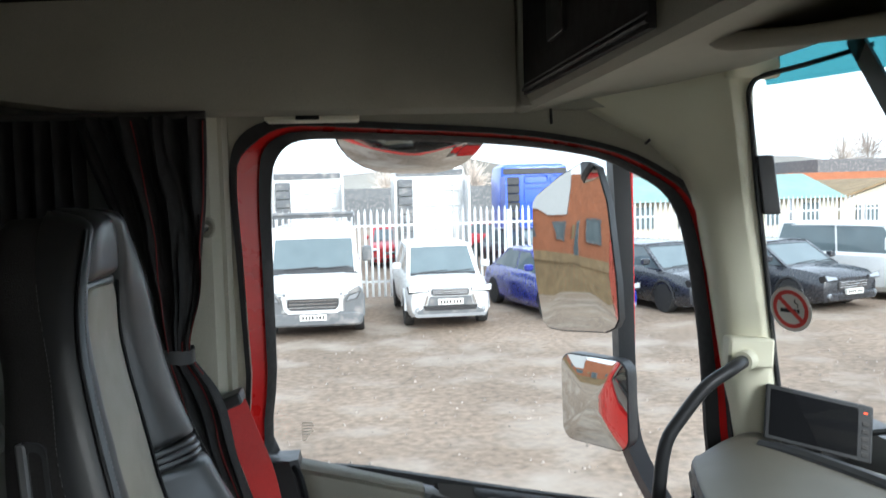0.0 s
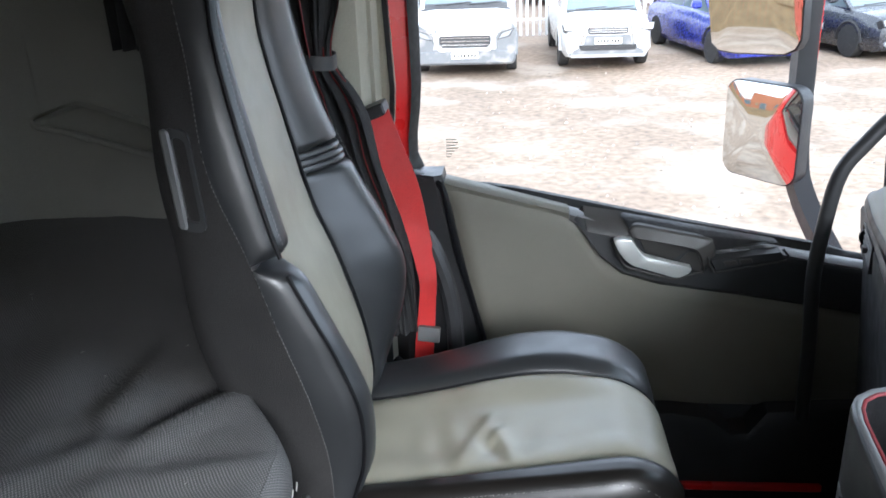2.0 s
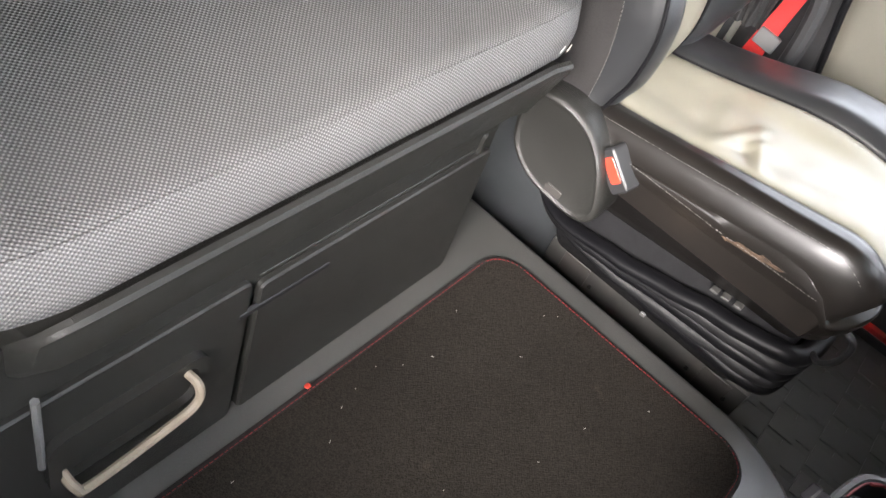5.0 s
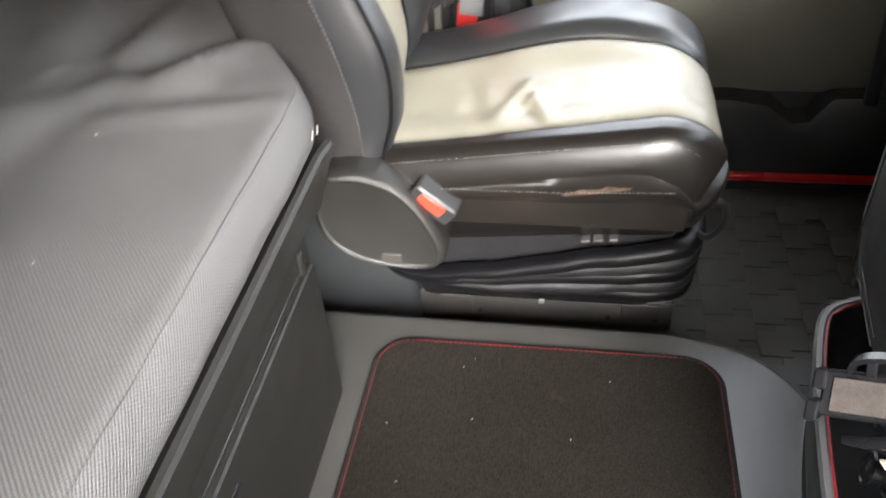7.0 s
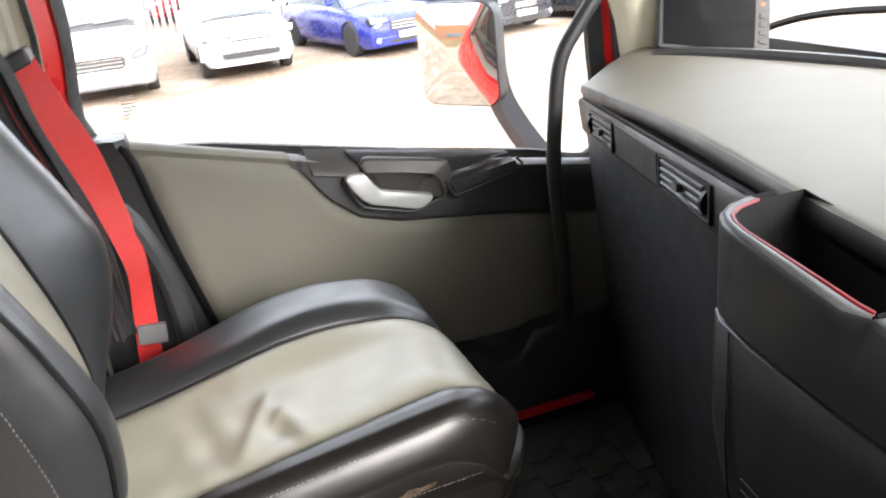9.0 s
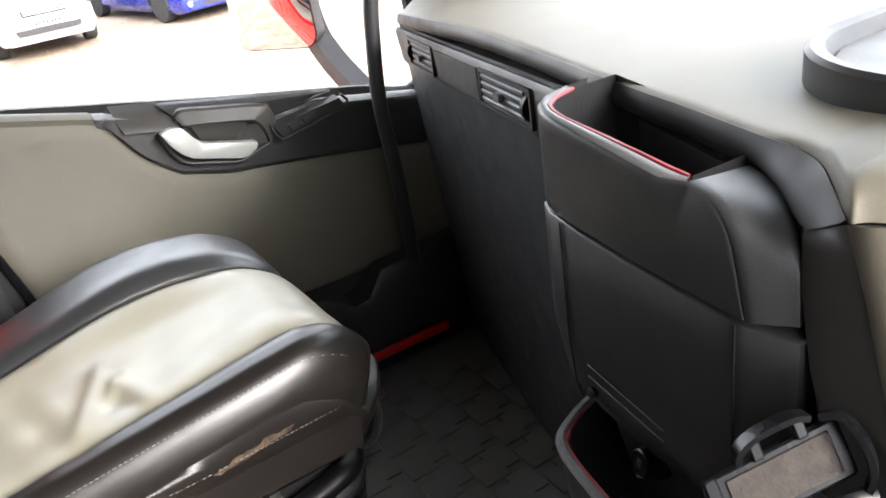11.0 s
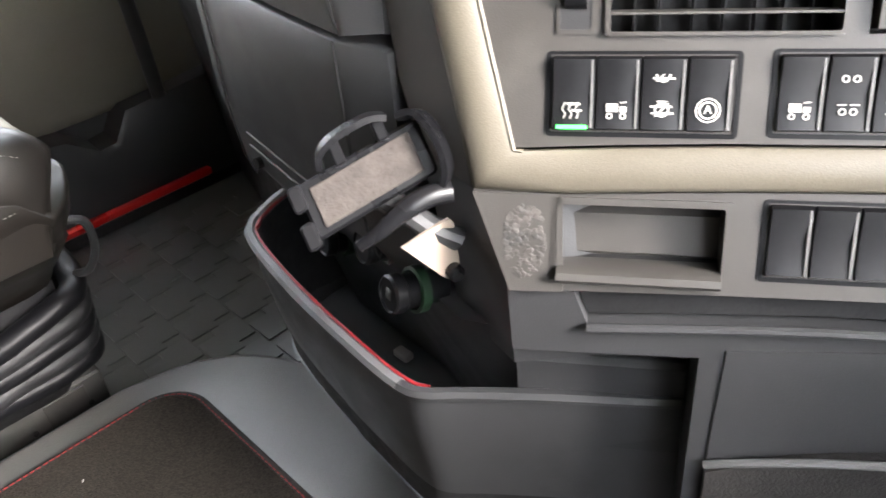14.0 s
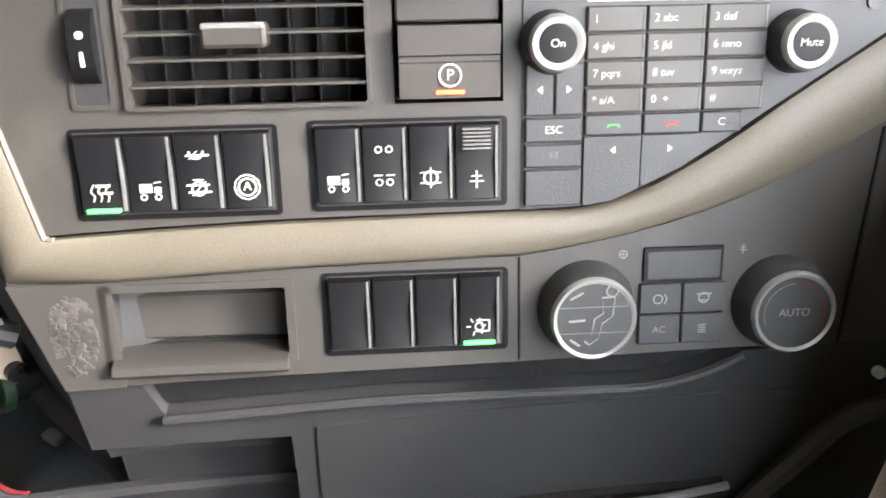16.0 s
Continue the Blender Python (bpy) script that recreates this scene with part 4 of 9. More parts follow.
for i in range(ny + 1):
    y = lerp(-0.55, 1.595, i / ny)
    f = bed_front(y)
    swell = bumpy(y, 1, 0, 9, 0.004)
    top = bed_top(f - 0.030, y)
    ring = [V((-1.415, y, 0.498)), V((f - 0.045, y, 0.498)), V((f - 0.016, y, 0.511)), V((f + 0.001 + 0.6 * swell, y, 0.524)), V((f + 0.002 + swell, y, 0.545)), V((f - 0.006 + 0.5 * swell, y, top - 0.020)), V((f - 0.012, y, top - 0.008)), V((f - 0.020, y, top - 0.002))]
    for j in range(nx):
        s = (j / (nx - 1)) ** 1.25
        x = lerp(f - 0.030, -1.415, s)
        ring.append(V((x, y, bed_top(x, y))))
    rings.append(ring)
loft(bm, rings)
part("cover", bm, BED_CLOTH, bed, angle=60)
bm = bmesh.new()
edge = [(bed_front(y) - 0.016, y, bed_top(bed_front(y) - 0.030, y) - 0.0055) for y in [lerp(-0.2, 0.92, i / 80) for i in range(81)]]
tube(bm, edge, 0.0022, 6)
part("edge_seam", bm, BED_CLOTH, bed)
bm = bmesh.new()
for y, z in ((0.690, 0.545), (0.712, 0.540)):
    sweep(bm, [(bed_front(y) + 0.008, y, z), (bed_front(y) + 0.010, y + 0.001, z + 0.012)], [(-0.002, -0.0006), (0.002, -0.0006), (0.002, 0.0006), (-0.002, 0.0006)])
part("edge_tag", bm, WHITE_MARK, bed, "tiny white tags on the mattress edge")
bm = bmesh.new()
rnd = random.Random(5)
for k in range(26):
    x, y = rnd.uniform(-1.1, -0.5), rnd.uniform(0.0, 1.2)
    z = bed_top(x, y) + 0.0012
    a = rnd.uniform(0, 3.1)
    L = rnd.uniform(0.003, 0.008)
    tube(bm, [(x, y, z), (x + L * math.cos(a), y + L * math.sin(a), z + 0.001)], 0.0006, 4)
tagged(part("lint", bm, WHITE_MARK, bed), "", "", "", "stuff")

# ---- carpet mat on the raised floor ----
mat_root = thing("floor_mat", "dark brown carpet mat with red-stitched edging", "floor mat", (-0.1, 0.4, 0.0))
bm = bmesh.new()
loft(bm, [[V((a, b, z)) for a, b in rrect(-0.402 + i, 0.208 - i, -0.12 + i, 0.874 - i, 0.07, 8)] for z, i in ((-0.003, 0.0), (0.004, 0.0), (0.007, 0.004), (0.007, 0.012))])
part("edging", bm, CARPET_EDGE, mat_root)
bm = bmesh.new()
loft(bm, [[V((a, b, z)) for a, b in rrect(-0.391 + i, 0.197 - i, -0.109 + i, 0.863 - i, 0.06, 8)] for z, i in ((0.005, 0.0), (0.0085, 0.001))])
part("carpet_face", bm, CARPET, mat_root)
bm = bmesh.new()
loop = [V((a, b, 0.0085)) for a, b in rrect(-0.393, 0.199, -0.111, 0.865, 0.062, 10)]
dashes(bm, loop + loop[:1], 0.006, 0.003, 0.0009)
part("stitching", bm, THREAD_RED, mat_root, "dark red stitching")
bm = bmesh.new()
box(bm, -0.405, -0.396, 0.350, 0.360, 0.004, 0.010, 0.0015)
part("tag", bm, RED_PLASTIC, mat_root, "small red cloth tag")
bm = bmesh.new()
rnd = random.Random(9)
for k in range(30):
    x, y = rnd.uniform(-0.36, 0.17), rnd.uniform(0.1, 0.83)
    a = rnd.uniform(0, 3.1)
    L = rnd.uniform(0.002, 0.006)
    tube(bm, [(x, y, 0.0095), (x + L * math.cos(a), y + L * math.sin(a), 0.0098)], 0.0005, 4)
tagged(part("lint", bm, WHITE_MARK, mat_root), "", "", "", "stuff")

# ---- passenger seat ----
seat = thing("passenger_seat", "black and grey-beige leather air-suspended passenger seat", "seat", (-0.1, 1.12, -0.15))
# z, rear x, bolster front x, centre front x, near y, far y
BACK = [(0.34, -0.455, -0.385, -0.40, 0.872, 1.35), (0.42, -0.488, -0.352, -0.376, 0.862, 1.36), (0.47, -0.51, -0.336, -0.372, 0.86, 1.366), (0.56, -0.546, -0.334, -0.386, 0.858, 1.37), (0.66, -0.575, -0.366, -0.414, 0.858, 1.37), (0.72, -0.583, -0.393, -0.434, 0.858, 1.368),
        (0.79, -0.587, -0.424, -0.459, 0.860, 1.362), (0.92, -0.598, -0.458, -0.488, 0.868, 1.352), (1.08, -0.60, -0.494, -0.518, 0.890, 1.33), (1.16, -0.625, -0.505, -0.519, 0.912, 1.312), (1.22, -0.64, -0.507, -0.514, 0.94, 1.285), (1.275, -0.635, -0.512, -0.515, 0.985, 1.24), (1.305, -0.60, -0.53, -0.53, 1.04, 1.19)]
# front of the far bolster, which bulges at the small of the back
FAR = [(0.34, -0.40), (0.425, -0.372), (0.516, -0.342), (0.614, -0.330), (0.706, -0.364), (0.80, -0.410), (0.86, -0.436), (0.97, -0.474), (1.08, -0.497), (1.16, -0.505), (1.30, -0.53)]
SEAM = [(0.34, -0.39), (0.40, -0.378), (0.49, -0.379), (0.59, -0.399), (0.684, -0.428), (0.814, -0.467), (0.935, -0.51), (1.08, -0.525), (1.20, -0.55), (1.29, -0.565)]
def strip(z):
    """The two sides of the pale centre strip."""
    _, _, _, y0, y1 = table(BACK, z)
    c, h = (y0 + y1) / 2, (y1 - y0) / 2
    return c - 0.66 * h, c + 0.36 * h
def back_x(y, z):
    xr, xb, xc, y0, y1 = table(BACK, z)
    a, b = strip(z)
    t = (a - y) / 0.045 if y < a else (y - b) / 0.11
    t = max(0.0, min(1.0, t))
    w = abs(y - (y0 + y1) / 2) / ((y1 - y0) / 2)
    drop = min(0.012, 0.4 * (xb - table(SEAM, z)[0]))
    if y > b:
        xb, drop = table(FAR, z)[0], 0.012
    return lerp(xc, xb, t * t * (3 - 2 * t)) - drop * (max(0.0, w - 0.84) / 0.16) ** 2
def shell_ring(z, inset=0.0):
    xr, xb, xc, y0, y1 = table(BACK, z)
    xf = table(SEAM, z)[0]
    out = []
    y0, y1 = y0 + inset, y1 - inset
    r = min(0.05, (y1 - y0) * 0.3, (xf - xr) * 0.42)
    for ca, cb, s in ((xf - 0.008, y0 + 0.008, -90), (xf - 0.008, y1 - 0.008, 0), (xr + r, y1 - r, 90), (xr + r, y0 + r, 180)):
        rr = 0.008 if ca > xr + r + 0.01 or s in (-90, 0) else r
        for k in range(6):
            a = radians(s + 90 * k / 5)
            out.append(V((ca + rr * math.cos(a), cb + rr * math.sin(a), z)))
    return out
bm = bmesh.new()
loft(bm, [shell_ring(z) for z in [lerp(0.34, 1.288, i / 44) for i in range(45)]])
part("backrest_shell", bm, SEAT_CLOTH, seat, "dark cloth side and back of the backrest", 50)
def back_pad(name, z0, z1, ya, yb, puff, material, label="", nz=36, wrinkle=0.0, ends=0.02, sink=1.0):
    """A padded strip of the backrest; ya and yb give its sides at each height."""
    bm = bmesh.new()
    rings = []
    for k in range(nz + 1):
        z = lerp(z0, z1, k / nz)
        close = min(1.0, min(z - z0, z1 - z) / ends)
        close = 1 - sink * (1 - math.sqrt(max(0.0, 1 - (1 - close) ** 2)))
        a, b = ya(z), yb(z)
        ring = []
        for i in range(11):
            s = i / 10
            y = lerp(a, b, s)
            edge = 1 - abs(2 * s - 1) ** 5
            x = lerp(table(SEAM, z)[0], back_x(y, z), close) + puff * edge * close - 0.006 * (1 - edge)
            x += wrinkle * (0.35 * noise.noise(V((y * 8, z * 6, 2))) + 0.5 * noise.noise(V((y * 26, z * 22, 5)))) * edge * close
            ring.append(V((x, y, z)))
        q = table(SEAM, z)[0] - 0.004
        ring += [V((q, b, z)), V((q, a, z))]
        rings.append(ring)
    loft(bm, rings)
    return part(name, bm, material, seat, label, 60)
def near_y(z):
    return table(BACK, z)[3] - 0.001
def far_y(z):
    return table(BACK, z)[4] + 0.001
def arch(z):
    """How far each side of the centre strip draws in under its round top."""
    return 0.5 - 0.5 * math.sqrt(max(0.0, 1 - (max(0.0, z - 1.140) / 0.054) ** 2))
back_pad("head_cap", 1.120, 1.192, lambda z: strip(z)[0], lambda z: strip(z)[1], 0.001, LEATHER_BLACK, "", 12, 0.0, ends=0.004, sink=0.2)
back_pad("centre_panel", 0.345, 1.192, lambda z: lerp(*strip(z), arch(z)), lambda z: lerp(*strip(z), 1 - arch(z)), 0.009, LEATHER_BEIGE, "grey-beige leather centre strip", 70, 0.003, ends=0.012)
back_pad("lower_bolster", 0.35, 0.795, near_y, lambda z: strip(z)[0], 0.016, LEATHER_BLACK, "creased black leather bolster", 60, 0.004, ends=0.03)
back_pad("upper_bolster", 0.800, 1.300, near_y, lambda z: strip(z)[0], 0.014, LEATHER_BLACK, "black leather bolster", 50, 0.002, ends=0.03)
back_pad("lower_bolster", 0.35, 0.835, lambda z: strip(z)[1], far_y, 0.014, LEATHER_BLACK, "black leather bolster", 50, 0.003, ends=0.012, sink=0.3)
back_pad("upper_bolster", 0.870, 1.300, lambda z: strip(z)[1], far_y, 0.012, LEATHER_BLACK, "black leather bolster", 50, 0.002, ends=0.012, sink=0.3)
for z, puff in ((0.8400, 0.009), (0.8520, 0.012), (0.8640, 0.009)):
    back_pad("pleat", z - 0.0066, z + 0.0066, lambda q: strip(q)[1], lambda q: far_y(q) - 0.002, puff, LEATHER_BLACK, "", 8, 0.005, ends=0.006, sink=0.16)
back_pad("head_cap", 1.185, 1.303, lambda z: strip(z)[0], lambda z: strip(z)[1], 0.012, LEATHER_BLACK, "black leather head cap", 24, 0.0, ends=0.02)
for z0, z1 in ((0.37, 0.785), (0.81, 1.27)):
    bm = bmesh.new()
    tube(bm, [(back_x(near_y(z) + 0.012, z) + 0.011, near_y(z) + 0.007, z) for z in [lerp(z0, z1, k / 40) for k in range(41)]], 0.0032, 6)
    part("edge_piping", bm, PLASTIC_GLOSS, seat, "black piping on the bolster edge")
bm = bmesh.new()
for z0, z1, side in ((0.36, 0.765, 0), (0.80, 1.18, 0), (0.36, 1.18, 1)):
    pts = []
    for k in range(40):
        z = lerp(z0, z1, k / 39)
        y = strip(z)[side]
        pts.append((back_x(y, z) + 0.0005, y, z))
    tube(bm, pts, 0.0032, 6)
part("piping", bm, PLASTIC_GLOSS, seat, "black piping along the seams")
def stitches(pts, length=0.004, gap=0.003, r=0.0005):
    bm = bmesh.new()
    dashes(bm, pts, length, gap, r)
    tagged(part("stitching", bm, THREAD, seat, "pale stitching"), kind="stuff")
stitches([(back_x(strip(z)[0] - 0.012, z) + 0.013, strip(z)[0] - 0.012, z) for z in [lerp(0.42, 0.74, k / 30) for k in range(31)]])
stitches([(back_x(strip(z)[0] - 0.012, z) + 0.012, strip(z)[0] - 0.012, z) for z in [lerp(0.83, 1.18, k / 30) for k in range(31)]], r=0.0007)
stitches([(back_x(far_y(z) - 0.016, z) + 0.0125, far_y(z) - 0.016, z) for z in [lerp(0.40, 1.24, k / 50) for k in range(51)]], r=0.0008)
stitches([(back_x(near_y(z) + 0.02, z) + 0.0155, near_y(z) + 0.016, z) for z in [lerp(0.82, 1.27, k / 40) for k in range(41)]], r=0.0006)
stitches([(table(SEAM, z)[0] - 0.004, near_y(z) - 0.0006, z) for z in [lerp(0.38, 1.20, k / 60) for k in range(61)]], r=0.0006)
# belt height slot in the side of the backrest
slot_pl = Plane((-0.547, 0.866, 0.925), (0.99, 0, -0.12), (-0.10, 0.10, 0.99))
bm = bmesh.new()
frame_ring(bm, slot_pl, rrect(-0.016, 0.020, -0.072, 0.070, 0.012), rrect(-0.006, 0.014, -0.058, 0.058, 0.008), -0.03, 0.003)
part("slot_frame", bm, PLASTIC_BLACK, seat, "black adjuster slot")
bm = bmesh.new()
pad(bm, slot_pl, -0.019, -0.005, -0.070, 0.068, -0.02, 0.006, 0.006, 0.003)
part("slot_bar", bm, GREY_PLASTIC, seat, "grey adjuster bar")
bm = bmesh.new()
pad(bm, slot_pl, -0.006, 0.014, -0.058, 0.058, -0.03, -0.010, 0.006)
part("slot_inside", bm, RUBBER, seat)

# cushion
def cush_x1(y):
    """Where the cushion ends in front, with rounded corners."""
    w = (y - 1.10) / 0.26
    side = max(0.0, min(y - 0.847, 1.363 - y, 0.055))
    return min(0.171 - 0.02 * abs(w) ** 3, 0.104 + math.sqrt(max(0.0, 0.055 ** 2 - (0.055 - side) ** 2)))
def cush_z(x, y):
    z = 0.388 + 0.13 * (x + 0.35)
    if y > 1.10:
        t = min(1.0, (y - 1.10) / 0.12)
        z += (0.002 + 0.036 * math.exp(-((x + 0.07) / 0.17) ** 2) - 0.012 * max(0.0, min(1.0, x / 0.12))) * t * t * (3 - 2 * t)
    if y < 1.0:
        t = min(1.0, (1.0 - y) / 0.10)
        z += 0.010 * t
    nose = max(0.0, min(1.0, (x - cush_x1(y) + 0.106) / 0.115))
    z -= 0.105 * (1 - math.sqrt(max(0.0, 1 - nose * nose)))
    return z
# ridges and hollows pressed into the seat centre: two ends, half width, height
CREASES = ((-0.148, 1.080, -0.186, 0.990, 0.013, 0.0066), (-0.142, 1.075, -0.106, 0.970, 0.013, 0.0066), (-0.126, 1.045, -0.166, 1.0, 0.009, 0.005), (-0.160, 1.030, -0.128, 0.985, 0.014, -0.007), (-0.250, 1.125, -0.208, 0.955, 0.022, -0.0035), (-0.222, 1.11, -0.188, 0.97, 0.018, 0.003), (-0.30, 1.13, -0.27, 0.96, 0.024, -0.002), (-0.09, 1.08, -0.07, 0.97, 0.025, -0.002))
def near_seam(x):
    return 0.930 - 0.020 * max(0.0, min(1.0, (0.08 - x) / 0.4))
def far_seam(x):
    return 1.178 + 0.014 * max(0.0, min(1.0, (0.08 - x) / 0.4))
def cush_pad(name, ya, yb, puff, material, label, wrinkle=0.0, fall=None):
    bm = bmesh.new()
    rings = []
    for k in range(91):
        s = k / 90
        ring = []
        x_mid = lerp(-0.42, 0.2, s)
        for i in range(29):
            q = i / 28
            y = lerp(ya(x_mid), yb(x_mid), q)
            x = lerp(-0.42, cush_x1(y), s ** 0.8)
            edge = 1 - abs(2 * q - 1) ** 6
            z = cush_z(x, y) + puff * edge - 0.005 * (1 - edge)
            z += wrinkle * (0.5 * noise.noise(V((x * 7, y * 7, 1))) + 0.3 * noise.noise(V((x * 20, y * 14, 4)))) * edge
            if wrinkle:
                for ax, ay, bx, by, w, h in CREASES:
                    ay, by = ay - 0.02, by - 0.02
                    g = V((bx - ax, by - ay))
                    s_ = max(-0.15, min(1.15, V((x - ax, y - ay)).dot(g) / g.dot(g)))
                    off = (V((x - ax, y - ay)) - g * s_).length
                    z += h * math.exp(-(off / w) ** 2) * (1 - 0.5 * abs(2 * s_ - 1))
            if fall:
                z -= fall(y)
            ring.append(V((x, y, z)))
        b, a = ring[-1], ring[0]
        ring += [V((b.x - 0.01, b.y, 0.30)), V((a.x - 0.01, a.y, 0.30))]
        rings.append(ring)
    loft(bm, rings)
    return part(name, bm, material, seat, label, 60)
cush_pad("cushion_centre", near_seam, far_seam, 0.008, LEATHER_BEIGE, "grey-beige leather seat centre with creases", 0.004)
cush_pad("cushion_bolster", lambda x: 0.848, near_seam, 0.010, LEATHER_WORN, "worn black leather seat bolster", 0.001, lambda y: 0.035 * max(0.0, (0.885 - y) / 0.037) ** 2)
cush_pad("cushion_bolster", far_seam, lambda x: 1.362, 0.012, LEATHER_BLACK, "black leather seat bolster", 0.002, lambda y: 0.05 * max(0.0, (y - 1.30) / 0.06) ** 2)
bm = bmesh.new()
rings = []
plan = [(lerp(-0.42, 0.09, k / 12), 0.848) for k in range(13)] + [(cush_x1(y) + 0.003, y) for y in [1.105 - 0.257 * math.cos(math.pi * k / 30) for k in range(31)]] + [(lerp(0.09, -0.42, k / 12), 1.362) for k in range(13)]
for z, o in ((0.395, 0.0), (0.375, 0.004), (0.352, 0.003), (0.33, -0.006), (0.305, -0.02)):
    ring = []
    for x, y in plan:
        flank = max(0.0, min(1.0, max(0.885 - y, y - 1.30) / 0.037))
        top = cush_z(min(x, cush_x1(y)), y) - lerp(0.014, 0.044, flank) + 0.2 * (z - 0.395)
        way = V((0.0 if x < 0.05 else x - 0.05, 0.0 if 0.90 < y < 1.31 else y - (0.90 if y < 1.0 else 1.31))).normalized()
        ring.append(V((x + way.x * o, y + way.y * o, min(z + (0.05 * max(0, x + 0.1) if z > 0.34 else 0.01 * x), top))))
    rings.append(ring)
loft(bm, rings)
part("cushion_side", bm, LEATHER_WORN, seat, "worn black leather cushion side", 60)
bm = bmesh.new()
for seam in (near_seam, far_seam):
    tube(bm, [(x, seam(x), cush_z(x, seam(x)) - 0.003) for x in [lerp(-0.40, 0.165, k / 50) for k in range(51)]], 0.0025, 6)
part("piping", bm, PLASTIC_GLOSS, seat, "dark seams")
stitches([(x, near_seam(x) - 0.006, cush_z(x, near_seam(x) - 0.006) + 0.0035) for x in [lerp(-0.38, 0.14, k / 50) for k in range(51)]], 0.004, 0.0025, 0.00055)
stitches([(x, 1.35, cush_z(x, 1.33) - 0.022) for x in [lerp(-0.36, 0.10, k / 40) for k in range(41)]], 0.004, 0.0025, 0.00055)
stitches([(x, 0.862, cush_z(x, 0.862) - 0.0035) for x in [lerp(-0.38, 0.115, k / 40) for k in range(41)]], 0.004, 0.0025, 0.00055)
stitches([(x, 0.8434, 0.366 + 0.04 * max(0, x + 0.1)) for x in [lerp(-0.30, 0.085, k / 40) for k in range(41)]], 0.004, 0.0025, 0.00055)
bm = bmesh.new()
scuff_pl = Plane((-0.03, 0.8432, 0.382), (1, 0, 0.06), (0, -0.1, 1))
rnd = random.Random(4)
top = [(lerp(-0.05, 0.055, k / 24), 0.002 + 0.008 * math.sin(math.pi * k / 24) * rnd.uniform(0.2, 1.0)) for k in range(25)]
low = [(lerp(0.055, -0.05, k / 24), -0.004 * rnd.uniform(0.2, 1.0)) for k in range(1, 24)]
prism(bm, scuff_pl, [(a, b - 0.018 + 0.10 * (a + 0.05)) for a, b in top + low], -0.004, 0.0006)
part("rub_mark", bm, SCUFF, seat, "brown rub mark on the leather")
# recliner cover and belt buckle
side_pl = Plane((-0.36, 0.838, 0.31), (1, 0, 0), (0, 0, 1))
bm = bmesh.new()
cov = [tuple(p[:2]) for p in spline([(-0.098, 0.075, 0), (-0.04, 0.098, 0), (0.02, 0.085, 0), (0.06, 0.052, 0), (0.088, 0.005, 0), (0.105, -0.05, 0), (0.085, -0.085, 0), (0.02, -0.088, 0), (-0.05, -0.07, 0), (-0.098, -0.02, 0)], 5, True)]
loft(bm, [[side_pl.at(a * k, b * k, d) for a, b in cov] for d, k in ((-0.05, 0.98), (0.004, 1.0), (0.014, 0.992), (0.0215, 0.965), (0.0255, 0.925), (0.0265, 0.885), (0.0245, 0.845), (0.0235, 0.80))])
part("recliner_cover", bm, PLASTIC_BUNK, seat, "dark grey plastic recliner cover")
bm = bmesh.new()
pad(bm, side_pl, 0.0, 0.034, -0.070, -0.054, 0.02, 0.0262, 0.005)
part("maker_mark", bm, PLASTIC_CHARCOAL, seat)
buck = Plane((-0.278, 0.836, 0.350), (0.78, -0.05, -0.62), (0.55, -0.25, 0.78))
bm = bmesh.new()
pad(bm, buck, -0.032, 0.046, -0.022, 0.020, -0.02, 0.010, 0.008, 0.003)
part("buckle_body", bm, PLASTIC_BLACK, seat, "black belt buckle")
bm = bmesh.new()
pad(bm, buck, -0.018, 0.028, -0.010, 0.014, 0.006, 0.0112, 0.004, 0.0008)
part("buckle_button", bm, RED_PLASTIC, seat, "orange-red release button")
# suspension bellows and rails
bm = bmesh.new()
loft(bm, [[V((x, y, z)) for x, y in rrect(-0.40 + i, 0.135 - i, 1.045 + i, 1.28, 0.03, 4)] for z, i in ((-0.07, 0.03), (0.02, 0.0), (0.20, 0.0), (0.30, 0.0))])
part("bellows", bm, RUBBER, seat, "black suspension bellows", 70)
rnd = random.Random(17)
for k in range(5):
    zr, zf = 0.038 - 0.014 * k, 0.128 - 0.036 * k
    yy = 1.015 + 0.012 * k
    bm = bmesh.new()
    sag = rnd.uniform(-0.010, 0.002)
    pts = spline([(-0.430, yy + 0.045, zr + 0.004), (-0.36, yy + 0.012, zr), (-0.20, yy - 0.004, lerp(zr, zf, 0.34) + sag), (-0.04, yy - 0.002, lerp(zr, zf, 0.66) + sag * 0.6), (0.10, yy, lerp(zr, zf, 0.94)), (0.150, yy + 0.022, zf), (0.166, yy + 0.10, zf + 0.004), (0.160, yy + 0.20, zf + 0.006)], 6)
    rings = []
    for i, p in enumerate(pts):
        grow = 0.35 + 0.65 * min(1.0, i / 20)
        dy, dz = 0.004 * noise.noise(p * 17), 0.005 * noise.noise(p * 13 + V((k, 0, 0)))
        q = p + V((0, dy, dz))
        d = (pts[min(i + 1, len(pts) - 1)] - pts[max(i - 1, 0)]).normalized()
        side = d.cross(V((0, 0, 1))).normalized()
        rings.append([q + side * 0.020 * math.cos(a * 0.5236) + V((0, 0, 0.0155 * grow * math.sin(a * 0.5236) - (0.006 * grow if math.sin(a * 0.5236) < -0.4 else 0))) for a in range(12)])
    loft(bm, rings)
    part("pleat", bm, PLASTIC_GLOSS if k % 2 == 0 else RUBBER, seat, "satin black bellows fold", 70)
